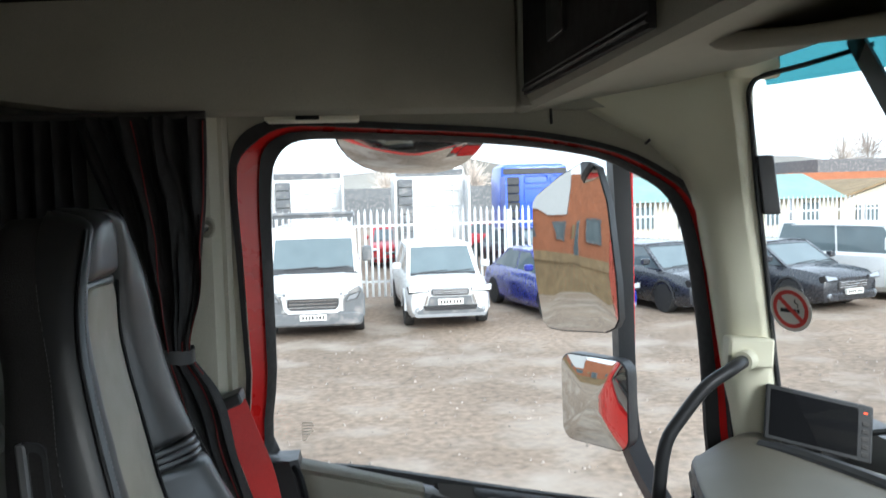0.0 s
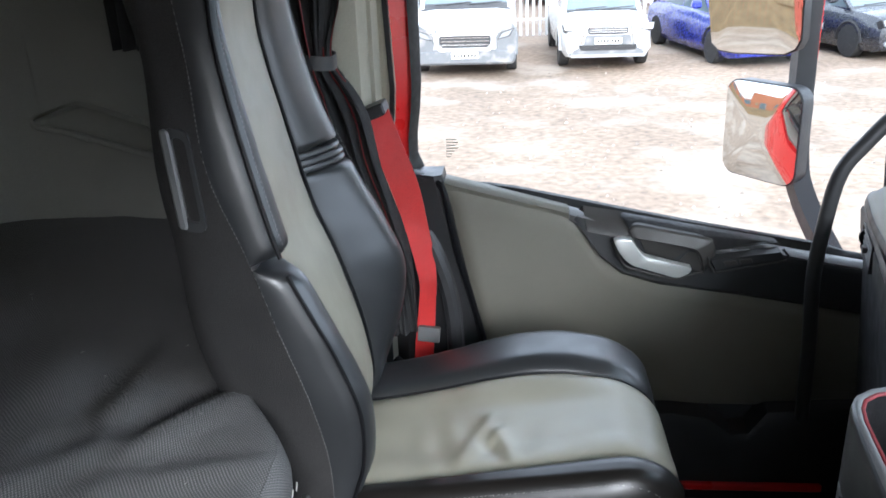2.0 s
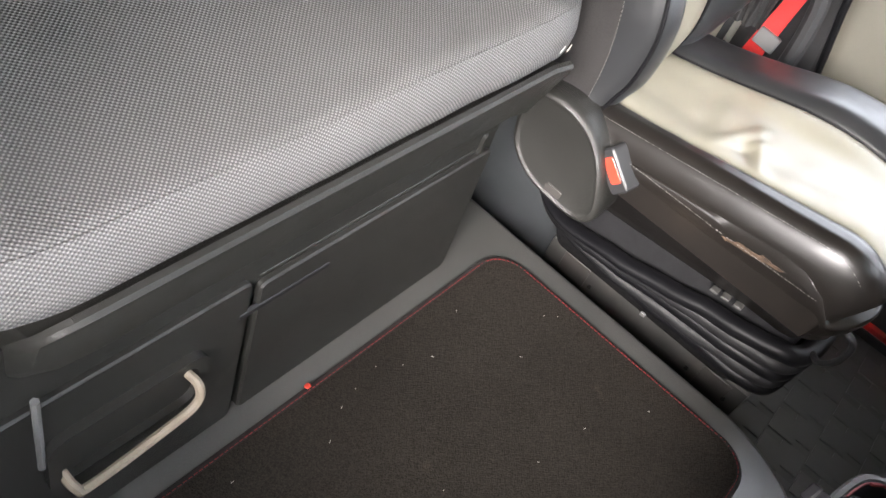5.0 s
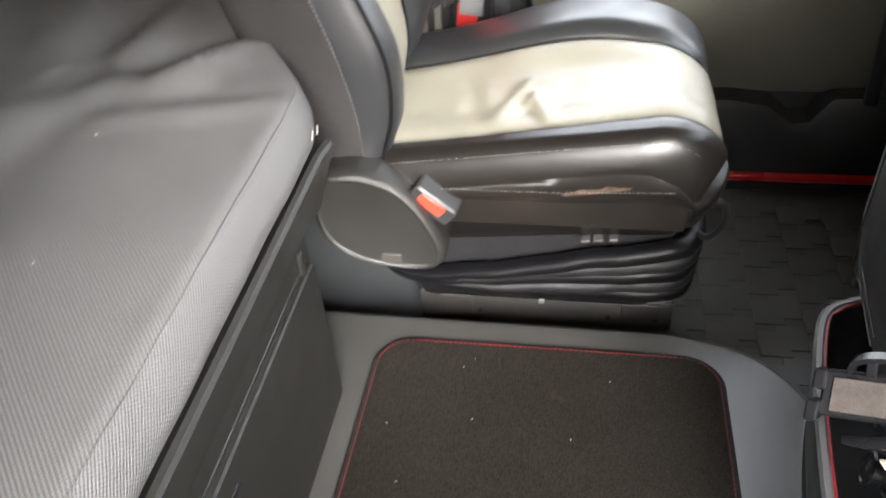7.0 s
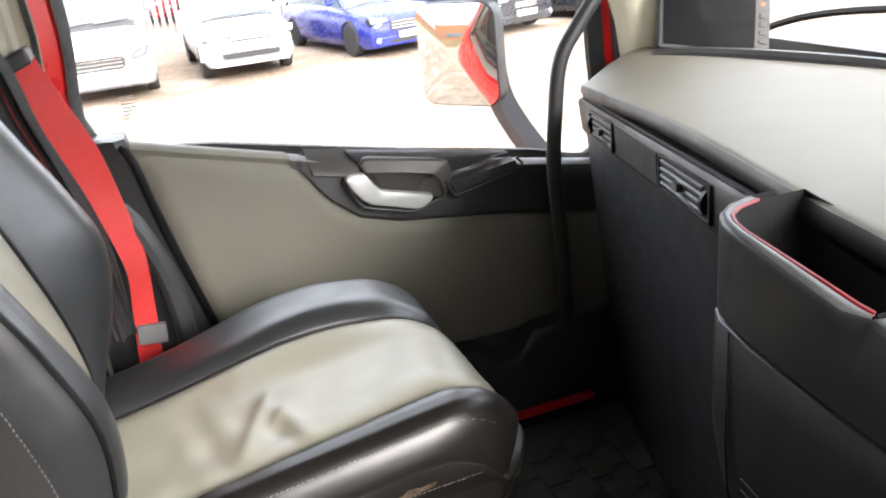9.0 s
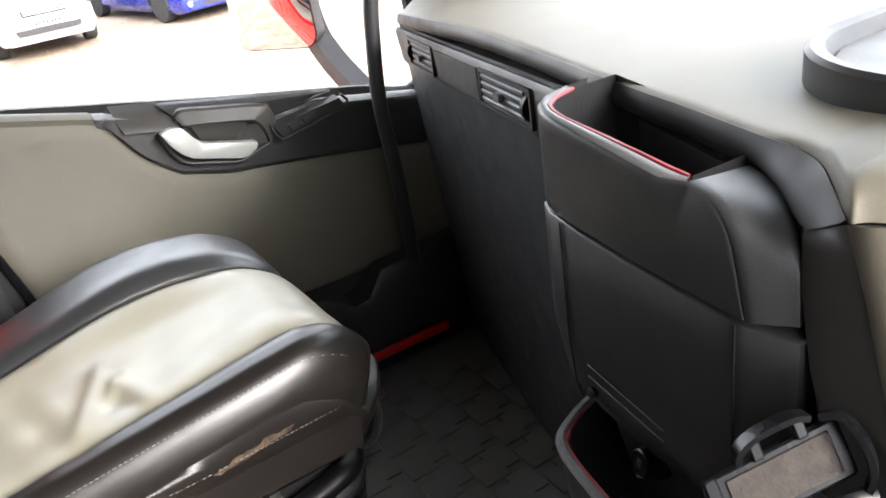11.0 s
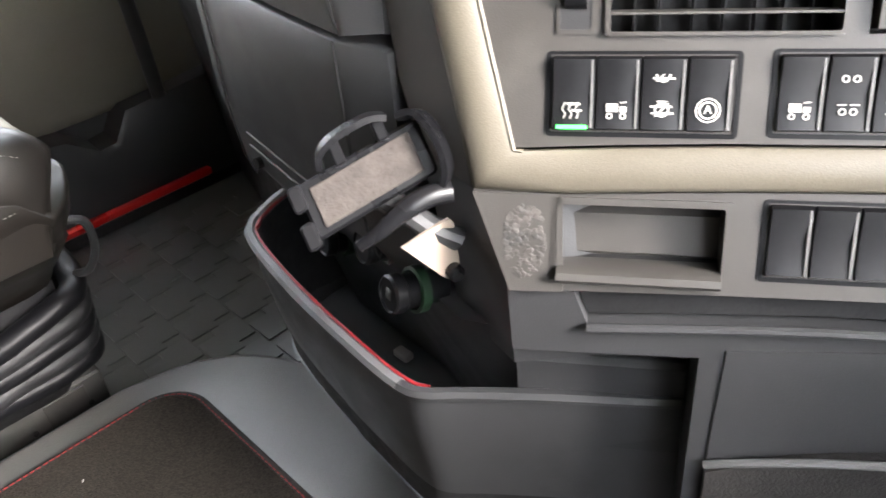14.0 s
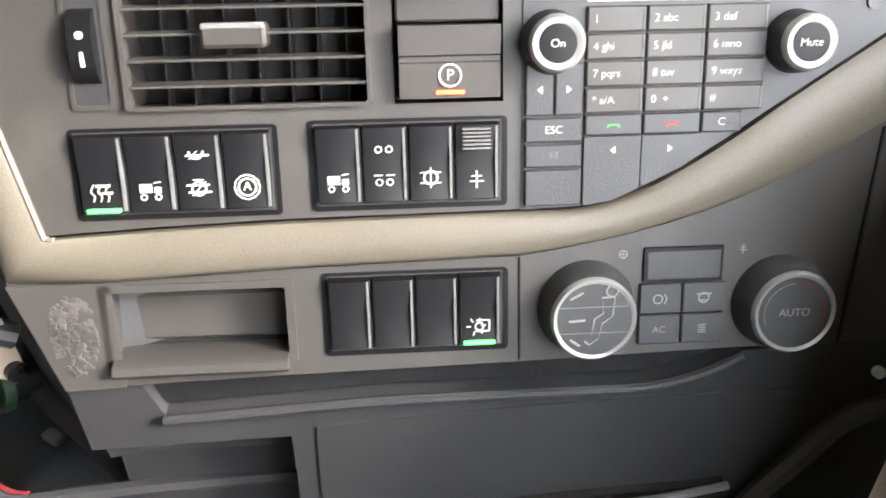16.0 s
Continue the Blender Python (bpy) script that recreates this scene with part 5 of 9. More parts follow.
# skirt between cushion and bellows
bm = bmesh.new()
skirt = [(-0.30, 0.0), (-0.20, 0.0), (0.0, 0.0), (0.10, 0.0), (0.128, 0.008), (0.143, 0.03), (0.146, 0.08), (0.146, 0.30)]
rings = []
for z, y, o in ((0.315, 0.868, 0.0), (0.285, 0.878, 0.0), (0.25, 0.915, -0.004), (0.20, 0.975, -0.010), (0.165, 1.005, -0.012), (0.158, 1.03, -0.014)):
    rings.append([V((x + o, y + dy, z + (-0.03 * max(0.0, (0.0 - x) / 0.3) if z < 0.24 else 0.0) + 0.003 * noise.noise(V((x * 14, z * 20, 3))))) for x, dy in skirt])
loft(bm, rings, closed=False)
part("skirt", bm, LEATHER_WORN, seat, "dark brown-black skirt under the cushion", 60)
bm = bmesh.new()
tube(bm, spline([(-0.275, 0.932, 0.236), (-0.24, 0.928, 0.243), (-0.205, 0.925, 0.247)], 5), 0.003, 6)
part("pan_edge", bm, STEEL, seat, "worn metal seat pan edge")
bm = bmesh.new()
tube(bm, spline([(0.17, 1.0, 0.255), (0.192, 1.0, 0.24), (0.195, 1.01, 0.19), (0.178, 1.02, 0.155), (0.165, 1.05, 0.14)], 5), 0.0065, 8)
part("adjuster_loop", bm, PLASTIC_BLACK, seat, "black adjuster loop")
bm = bmesh.new()
box(bm, -0.372, 0.148, 1.085, 1.30, -0.151, -0.068, 0.004)
part("base_rail", bm, STEEL, seat, "dark grey steel base box")
rail_pl = Plane((0, 1.085, 0), (1, 0, 0), (0, 0, 1))
for a in (-0.33, 0.045):
    bm = bmesh.new()
    pad(bm, rail_pl, a, a + 0.07, -0.145, -0.078, -0.002, 0.003, 0.003)
    part("base_plate", bm, PLASTIC_CHARCOAL, seat)
for a in (-0.245, 0.02, 0.115):
    bm = bmesh.new()
    turned(bm, rail_pl, a, -0.118, [(0.005, 0.0), (0.005, 0.0035), (0.002, 0.004)], 10)
    part("bolt", bm, RUBBER, seat)
bm = bmesh.new()
pad(bm, Plane((-0.12, 1.03, -0.03), (1, 0, 0), (0, -0.3, 1)), 0.0, 0.012, -0.006, 0.006, 0.0, 0.004)
part("rail_clip", bm, GREY_PLASTIC, seat)
for a, z in ((-0.045, 0.146), (-0.022, 0.149), (0.004, 0.151)):
    bm = bmesh.new()
    pad(bm, Plane((a, 1.002, z), (1, 0, 0.10), (0, -0.2, 1)), 0.0, 0.017, 0.0, 0.006, -0.01, 0.004)
    part("label_strip", bm, STEEL, seat, "small grey label")

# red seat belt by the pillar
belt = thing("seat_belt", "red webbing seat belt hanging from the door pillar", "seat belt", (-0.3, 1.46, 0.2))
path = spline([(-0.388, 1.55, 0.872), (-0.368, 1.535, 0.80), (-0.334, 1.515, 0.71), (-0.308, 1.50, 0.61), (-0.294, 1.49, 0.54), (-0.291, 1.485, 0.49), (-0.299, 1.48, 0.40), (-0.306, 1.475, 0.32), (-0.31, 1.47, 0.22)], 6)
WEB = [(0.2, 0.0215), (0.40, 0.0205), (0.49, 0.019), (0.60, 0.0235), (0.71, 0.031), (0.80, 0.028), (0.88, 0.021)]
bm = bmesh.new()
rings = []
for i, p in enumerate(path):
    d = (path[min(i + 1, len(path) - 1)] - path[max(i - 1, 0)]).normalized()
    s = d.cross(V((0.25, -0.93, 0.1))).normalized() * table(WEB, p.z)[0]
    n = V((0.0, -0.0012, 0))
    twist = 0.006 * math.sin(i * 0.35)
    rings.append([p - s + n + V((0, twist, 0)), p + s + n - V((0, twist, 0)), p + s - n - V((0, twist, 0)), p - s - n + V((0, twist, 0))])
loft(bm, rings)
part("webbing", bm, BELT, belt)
bm = bmesh.new()
pad(bm, Plane((-0.293, 1.470, 0.385), (0.99, 0, -0.12), (0.1, 0.1, 1)), -0.024, 0.026, -0.018, 0.018, -0.006, 0.005, 0.003)
part("stop_plate", bm, GREY_PLASTIC, belt, "grey tongue plate")
bm = bmesh.new()
pad(bm, Plane((-0.40, 1.535, 0.872), (0.9, 0, 0.35), (-0.3, 0, 1)), -0.034, 0.03, -0.012, 0.014, -0.05, 0.012, 0.006, 0.004)
part("guide", bm, PLASTIC_BLACK, belt, "black belt guide")
bm = bmesh.new()
tube(bm, spline([(-0.36, 1.42, 0.35), (-0.34, 1.40, 0.33), (-0.33, 1.39, 0.25), (-0.35, 1.40, 0.1)], 5), 0.009, 8)
tube(bm, spline([(-0.385, 1.41, 0.33), (-0.37, 1.39, 0.31), (-0.355, 1.385, 0.22), (-0.37, 1.40, 0.1)], 5), 0.007, 8)
part("anchor_hose", bm, RUBBER, belt, "black anchor hoses")

# pillar behind the door with its coat hook
bm = bmesh.new()
rings = []
for z in (-0.15, 0.3, 0.9, 1.3, 1.50):
    rings.append([V((-0.40, 1.70, z)), V((-0.405, 1.61, z)), V((-0.425, 1.565, z)), V((-0.46, 1.555, z)), V((-0.56, 1.57, z)), V((-0.60, 1.602, z)), V((-0.60, 1.70, z))])
loft(bm, rings)
solid("pillar_b", bm, HEADLINER, "grey-beige door pillar trim", "pillar", "structure", angle=50)
hook = thing("coat_hook", "round grey coat hook on the door pillar", "hook", (-0.43, 1.55, 1.25))
hp = Plane((-0.432, 1.562, 1.25), (0.9, -0.4, 0), (0, 0, 1))
bm = bmesh.new()
turned(bm, hp, 0, 0, [(0.022, -0.006), (0.022, 0.004), (0.018, 0.007), (0.012, 0.007)], 20)
part("rosette", bm, HEADLINER, hook)
bm = bmesh.new()
turned(bm, hp, 0, 0, [(0.008, 0.0), (0.007, 0.016), (0.011, 0.02), (0.010, 0.025)], 14)
part("knob", bm, GREY_PLASTIC, hook)
# black moulded belt cover below, between seat and door
bm = bmesh.new()
tube(bm, spline([(-0.30, 1.53, 0.60), (-0.275, 1.52, 0.56), (-0.245, 1.515, 0.46), (-0.235, 1.51, 0.34), (-0.24, 1.51, 0.2), (-0.25, 1.51, 0.02)], 6), 0.02, 10)
solid("belt_cover", bm, PLASTIC_BLACK, "black curved belt cover beside the seat", "belt cover")

# curtain gathered behind the seat
drape = thing("curtain", "dark grey curtain with red seams tied to the pillar", "curtain", (-0.5, 1.5, 0.42))
CURT = [(0.40, -0.360, 1.462, 0.045, 0.012), (0.565, -0.385, 1.460, 0.063, 0.016), (0.693, -0.415, 1.460, 0.065, 0.020), (0.793, -0.445, 1.463, 0.066, 0.022), (0.874, -0.462, 1.468, 0.066, 0.020), (0.925, -0.475, 1.475, 0.056, 0.018), (0.976, -0.494, 1.482, 0.039, 0.012), (1.005, -0.499, 1.482, 0.035, 0.011), (1.05, -0.503, 1.482, 0.048, 0.016), (1.10, -0.505, 1.482, 0.064, 0.022), (1.18, -0.510, 1.48, 0.080, 0.026), (1.243, -0.512, 1.48, 0.088, 0.028), (1.35, -0.527, 1.48, 0.110, 0.028), (1.475, -0.550, 1.48, 0.14, 0.026)]
def curtain_at(s, z):
    cx, cy, w, d = table(CURT, z)
    x = cx + w * (2 * s - 1)
    n1 = noise.noise(V((s * 3, z * 4, 0)))
    n2 = noise.noise(V((s * 9, z * 6, 3)))
    y = cy + d * (0.75 * math.sin(s * 25 + 3.4 * n1) + 0.45 * math.sin(s * 54 + 4 * n2 + 5 * z)) * (0.8 + 0.6 * n2) - 0.03 * math.sin(s * 3.1)
    return V((x, y, z))
bm = bmesh.new()
rings = []
for k in range(61):
    z = lerp(0.40, 1.478, k / 60)
    front = [curtain_at(i / 70, z) for i in range(71)]
    rings.append(front + [p + V((0, 0.004, 0)) for p in front[::-1]])
loft(bm, rings)
part("cloth", bm, CURTAIN, drape, angle=70)
bm = bmesh.new()
for s, z0, z1 in ((0.48, 0.43, 1.47), (0.975, 0.95, 1.47), (0.80, 0.60, 1.02)):
    tube(bm, [curtain_at(s, lerp(z0, z1, k / 50)) + V((0.001, -0.002, 0)) for k in range(51)], 0.0014, 5)
part("red_seam", bm, THREAD_RED, drape, "red seam")
bm = bmesh.new()
sweep(bm, [(-0.497 + 0.042 * math.cos(a * 0.524), 1.478 + 0.036 * math.sin(a * 0.524), 0.992 + 0.003 * math.sin(a)) for a in range(12)], [(-0.002, -0.014), (0.002, -0.014), (0.002, 0.014), (-0.002, 0.014)], True)
part("tie_band", bm, PLASTIC_BLACK, drape, "black tie band")
bm = bmesh.new()
tube(bm, [(-1.3, 1.47, 1.482), (-0.41, 1.47, 1.482)], 0.008, 8)
solid("curtain_rail", bm, PLASTIC_CHARCOAL, "dark curtain rail under the locker", "curtain rail")
# dark curtain bunch further back
bm = bmesh.new()
rings = []
for k in range(31):
    z = lerp(1.02, 1.478, k / 30)
    front = [V((lerp(-0.92, -0.66, i / 50), 1.49 + 0.02 * math.sin(i * 0.9 + 1.5 * noise.noise(V((i * 0.1, z, 7)))), z)) for i in range(51)]
    rings.append(front + [p + V((0, 0.004, 0)) for p in front[::-1]])
loft(bm, rings)
part("back_fold", bm, CURTAIN, drape, angle=70)

# ---- dashboard ----
CP = Plane((0.358, 0.078, 0.581), (0.567, -0.8237, 0), (0.2712, 0.1867, 0.9442))   # centre panel; its way out points at the driver
assert CP.n.y < 0
dash = thing("dashboard", "black dashboard with a beige grained top and storage pockets", "dashboard", (0.5, 0.8, -0.15))
EDGE = [(0.690, 1.668, 0.636), (0.655, 1.60, 0.648), (0.617, 1.500, 0.662), (0.559, 1.33, 0.682), (0.490, 1.08, 0.704), (0.425, 0.84, 0.714), (0.372, 0.66, 0.722), (0.340, 0.53, 0.727), (0.310, 0.43, 0.729)]
def on_panel(a, b, d=0.0):
    return CP.at(a, b, d)
# beige top, from the edge to the foot of the windscreen; behind the pocket it rolls over a tall rounded nose
BROW = [(0.366, 0.620, 0.735), (0.343, 0.520, 0.737), (0.322, 0.435, 0.738), (0.314, 0.395, 0.738), (0.301, 0.365, 0.737), (0.279, 0.340, 0.734)]
SEAM_B = 0.1535
front = [(V((x + 0.010, y, z + 0.010)), 0.004, 1.0) for x, y, z in EDGE[:6]] + [(V(p), r, w) for p, r, w in zip(BROW, (0.004, 0.004, 0.004, 0.006, 0.008, 0.014), (1.0, 1.0, 0.9, 0.6, 0.3, 0.1))]
front += [(on_panel(a, SEAM_B, 0.001), r, 0.0) for a, r in ((-0.252, 0.020), (-0.24, 0.024), (-0.20, 0.026), (-0.05, 0.026), (0.12, 0.026), (0.30, 0.026))]
line = spline([p for p, _, _ in front], 5)
fine = [(line[k], lerp(front[k // 5][1], front[min(k // 5 + 1, len(front) - 1)][1], k % 5 / 5), lerp(front[k // 5][2], front[min(k // 5 + 1, len(front) - 1)][2], k % 5 / 5)) for k in range(len(line))]
bm = bmesh.new()
rows = []
for p, rise, w in fine:
    far = V((screen_x(min(1.56, max(-0.5, p.y * 1.02)), 0.70) - 0.03, min(1.62, p.y), 0.72))
    into = (V((0.82, 0.57, 0)) * (1 - w) + V((1, 0, 0)) * w).normalized()
    top = p + into * (0.008 + rise) + V((0, 0, rise * 1.15))
    rows.append([p + into * 0.05 + V((0, 0, -0.05)), p + into * 0.004 + V((0, 0, -0.001)), p, p + into * (0.06 * rise) + V((0, 0, rise * 0.45)), p + into * (0.002 + 0.35 * rise) + V((0, 0, rise * 0.85)), p + into * (0.005 + 0.7 * rise) + V((0, 0, rise * 1.05)), top,
                 *[top.lerp(far, t) + V((0, 0, 0.014 * math.sin(t * math.pi))) for t in (0.15, 0.35, 0.6, 0.85)], far + V((0, 0, -0.01)), V((far.x, far.y, p.z - 0.05))])
loft(bm, rows)
part("dash_top", bm, PLASTIC_BEIGE, dash, "beige grained dashboard top", 50)
# charcoal rim under the edge, which turns down beside the pocket
RIM_LOW = [(0.366, 0.605, 0.709), (0.347, 0.514, 0.708), (0.327, 0.445, 0.708), (0.306, 0.408, 0.708), (0.286, 0.380, 0.707), (0.267, 0.352, 0.7065)]
tops = [p for p, _, _ in front[:12]] + [on_panel(-0.252, SEAM_B, 0.001)]
lows = [V((x + 0.016, y, z - 0.016)) for x, y, z in EDGE[:6]] + [V(p) for p in RIM_LOW] + [V((0.2645, 0.347, 0.7065))]
bm = bmesh.new()
rings = []
for hi_, lo_ in zip(spline(tops, 5), spline(lows, 5)):
    fade = 1.0 - 0.85 * max(0.0, min(1.0, (len(rings) - 46) / 10))
    out_ = V((-1, 0.15, 0)) * fade
    rings.append([hi_ + V((0.01, 0, 0.0)), hi_ + V((-0.0015, 0, 0.002)), hi_.lerp(lo_, 0.18) + out_ * 0.005, hi_.lerp(lo_, 0.5) + out_ * 0.008, hi_.lerp(lo_, 0.85) + out_ * 0.005, lo_, lo_ + V((0.035, 0, 0.0)), hi_ + V((0.035, 0, -0.006))])
loft(bm, rings)
part("edge_rim", bm, PLASTIC_CHARCOAL, dash, "charcoal soft rim of the dashboard", 60)
# foot bar at the windscreen
bm = bmesh.new()
bar = spline([(0.80, 1.53, 0.705), (0.835, 1.42, 0.715), (0.885, 1.20, 0.722), (0.93, 0.95, 0.722), (0.96, 0.6, 0.722), (0.97, 0.2, 0.722)], 5)
tube(bm, bar, 0.020, 10)
part("demister_bar", bm, PLASTIC_BLACK, dash, "black ribbed demister bar")
# passenger side face: vertical black panel and its vent strip
def face_at(s, z, out=0.0):
    """A point on the passenger face: s runs from the pocket (0) to the door (1)."""
    x, y = lerp(0.372, 0.660, s), lerp(0.66, 1.62, s)
    lean = 0.10 * max(0.0, 0.62 - z)
    return V((x + 0.012 + lean - out * 0.96, y + out * 0.27, z))
bm = bmesh.new()
rings = []
for s in (-0.35, 0.0, 0.25, 0.5, 0.75, 1.0):
    dz = -0.070 * max(s, 0)
    rings.append([face_at(s, 0.705 + dz), face_at(s, 0.62 + dz), face_at(s, 0.45), face_at(s, 0.15), face_at(s, -0.15), face_at(s, -0.15, -0.1), face_at(s, 0.70 + dz, -0.1)])
loft(bm, rings)
part("knee_panel", bm, PLASTIC_BLACK, dash, "black passenger knee panel")
def strip_plane(s0, s1):
    p, q = face_at(s0, 0.6655 - 0.070 * s0), face_at(s1, 0.6655 - 0.070 * s1)
    pl = Plane(p, p - q, (0, 0, 1))
    if pl.n.x > 0:
        pl = Plane(p, q - p, (0, 0, 1))
    return pl, (q - p).length, (q - p).normalized().dot(pl.u)
bm = bmesh.new()
loft(bm, [[face_at(s, z - 0.070 * s, o) for z, o in ((0.700, -0.01), (0.700, 0.006), (0.692, 0.010), (0.630, 0.008), (0.622, 0.004), (0.622, -0.01))] for s in (0.02, 0.25, 0.5, 0.75, 1.0)])
part("vent_strip", bm, PLASTIC_CHARCOAL, dash, "charcoal vent strip")
def vent(s0, s1, wheel):
    pl, L, sg = strip_plane(s0, s1)
    def P(a, b, d):
        return pl.at(a * sg, b, d)
    class Q:
        at = staticmethod(P)
    bm = bmesh.new()
    frame_ring(bm, Q, rrect(0, L, -0.031, 0.026, 0.004), rrect(0.006, L - 0.006, -0.026, 0.021, 0.002), 0.006, 0.014)
    v = part("vent_frame", bm, PLASTIC_BLACK, dash, "black air vent")
    bm = bmesh.new()
    loft(bm, [[P(a, b, d) for a, b in rrect(0.004, L - 0.004, -0.028, 0.023, 0.002)] for d in (0.0085, 0.0105)])
    part("vent_back", bm, RUBBER, v)
    x1 = L - 0.03 if wheel > 0 else L - 0.008
    x0 = 0.03 if wheel < 0 else 0.008
    for k in range(4):
        b = -0.019 + k * 0.0115
        bm = bmesh.new()
        loft(bm, [[P(a, b - 0.002, d0), P(a, b + 0.0025, d0 + 0.001), P(a, b + 0.0005, d0 + 0.0035), P(a, b - 0.004, d0 + 0.0025)] for a, d0 in ((x0, 0.010), (x1, 0.010))])
        part("slat", bm, GREY_PLASTIC, v)
    bm = bmesh.new()
    loft(bm, [[P(a, b, d) for a, b in rrect((x0 + x1) / 2 - 0.013, (x0 + x1) / 2 + 0.012, -0.010, 0.002, 0.003)] for d in (0.012, 0.021)])
    part("slat_slider", bm, GREY_PLASTIC, v)
    a = L - 0.018 if wheel > 0 else 0.018
    bm = bmesh.new()
    loft(bm, [[P(a - 0.005, -0.003 + 0.019 * math.cos(t * 0.35), 0.004 + 0.017 * math.sin(t * 0.35)) for t in range(10)], [P(a + 0.005, -0.003 + 0.019 * math.cos(t * 0.35), 0.004 + 0.017 * math.sin(t * 0.35)) for t in range(10)]])
    part("thumbwheel", bm, PLASTIC_GLOSS, v)
vent(0.42, 0.205, 1)
vent(0.89, 0.70, -1)
bm = bmesh.new()
loft(bm, [[face_at(s, z - 0.070 * s, o) for z, o in ((0.688, 0.008), (0.688, 0.0125), (0.636, 0.0115), (0.636, 0.006))] for s in (0.435, 0.685)])
part("blank_plate", bm, PLASTIC_CHARCOAL, dash)

# knee pocket with a soft rim
pocket = thing("dash_pocket", "black dashboard pocket with red-piped open top", "storage pocket", (0.3, 0.48, 0.38))
def face_x(y):
    """The rear face of the pocket, slightly bowed."""
    t = (y - 0.37) / 0.24
    return lerp(0.2325, 0.2510, t) - 0.004 * math.sin(math.pi * max(0.0, min(1.0, t)))
def seam_z(y):
    return lerp(0.6355, 0.648, (y - 0.365) / 0.255)
def brim_z(y):
    return lerp(0.7235, 0.7435, (y - 0.435) / 0.165)
CREST = [(0.2465, 0.437, 0.7235), (0.2405, 0.412, 0.7200), (0.2362, 0.394, 0.7080), (0.2342, 0.383, 0.6840), (0.2325, 0.371, 0.6375)]
HEEL = [(0.322, 0.432, 0.7160), (0.302, 0.402, 0.7150), (0.279, 0.371, 0.7080), (0.258, 0.347, 0.6850), (0.2465, 0.336, 0.6425)]
cols = [((0.345, 0.652), 0.745), ((0.310, 0.650), 0.745), ((0.284, 0.643), 0.745), ((0.265, 0.630), 0.7447), ((0.2545, 0.613), 0.744)] + [((face_x(y), y), brim_z(y)) for y in (0.590, 0.555, 0.52, 0.485, 0.455)]
bm = bmesh.new()
crest = spline(CREST, 4)
rings = []
for (x, y), zt in cols + [((p.x, p.y), p.z) for p in crest]:
    zb = seam_z(min(y, 0.62)) + 0.001
    low = x if y > 0.445 else min(x, face_x(y))
    ring = [V((low + 0.004, y, zb - 0.001)), V((low, y, zb + 0.002))]
    for k in range(1, 9):
        ring.append(V((lerp(low, x, (k / 8) ** 4), y, lerp(zb + 0.002, max(zt - 0.004, zb + 0.003), k / 8))))
    rings.append(ring + [V((x + 0.0015, y, max(zt - 0.001, zb + 0.0035))), V((x + 0.004, y, max(zt, zb + 0.004)))])
loft(bm, rings, closed=False)
part("upper_shell", bm, PLASTIC_BLACK, pocket, "black upper pocket shell", 50)
bm = bmesh.new()
rings = []
for p, q in zip(crest, spline(HEEL, 4)):
    m = p.lerp(q, 0.5)
    rings.append([p + V((0.0015, 0, -0.001)), p.lerp(q, 0.06) + V((-0.001, -0.0015, 0.001)), p.lerp(q, 0.2) + V((-0.0015, -0.003, 0.0015)), m + V((-0.001, -0.0035, 0.0015)), p.lerp(q, 0.85) + V((0, -0.002, 0.001)), q, q + V((0.01, 0.004, -0.004))])
loft(bm, rings, closed=False)
part("shoulder", bm, PLASTIC_BLACK, pocket, "rounded pocket shoulder", 60)
mouth = [(0.372, 0.640), (0.318, 0.641), (0.290, 0.634), (0.273, 0.622), (0.2645, 0.606), (0.260, 0.585), (0.254, 0.52), (0.2525, 0.46), (0.258, 0.440), (0.325, 0.437), (0.358, 0.53)]
bm = bmesh.new()
loft(bm, [[V((x, y, brim_z(max(y, 0.435)) if y < 0.6 else 0.7435)) for x, y in mouth], [V((x, y, 0.66)) for x, y in mouth], [V((x, y, 0.630)) for x, y in grown(mouth, -0.004)]], cap=False)
bm.faces.new([bm.verts.new((x, y, 0.634)) for x, y in mouth])
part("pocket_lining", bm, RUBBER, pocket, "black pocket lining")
bm = bmesh.new()
lip_out = [V((x, y, z)) for (x, y), z in cols[1:]] + [V(CREST[0])]
lip_in = [V((x, y, 0)) for x, y in mouth[1:8]]
lip_in = spline([lip_in[0], *lip_in[1:6], V((0.253, 0.485, 0)), V((0.2525, 0.455, 0)), V((0.256, 0.441, 0)), V((0.258, 0.440, 0))], 1)
rings = []
for o, q in zip(lip_out, lip_in):
    q = V((q.x, q.y, o.z - 0.001))
    rings.append([o + V((0.003, 0, 0)), o.lerp(q, 0.4) + V((0, 0, 0.0018)), o.lerp(q, 0.75) + V((0, 0, 0.0012)), q + V((0, 0, -0.004))])
loft(bm, rings, closed=False)
part("rim", bm, RIM_GREY, pocket, "worn grey soft rim", 60)
bm = bmesh.new()
tube(bm, [V((q.x, q.y, o.z - 0.002)) for o, q in list(zip(lip_out, lip_in))[:-1]], 0.0024, 6)
part("red_piping", bm, PIPING_RED, pocket, "dark red piping")
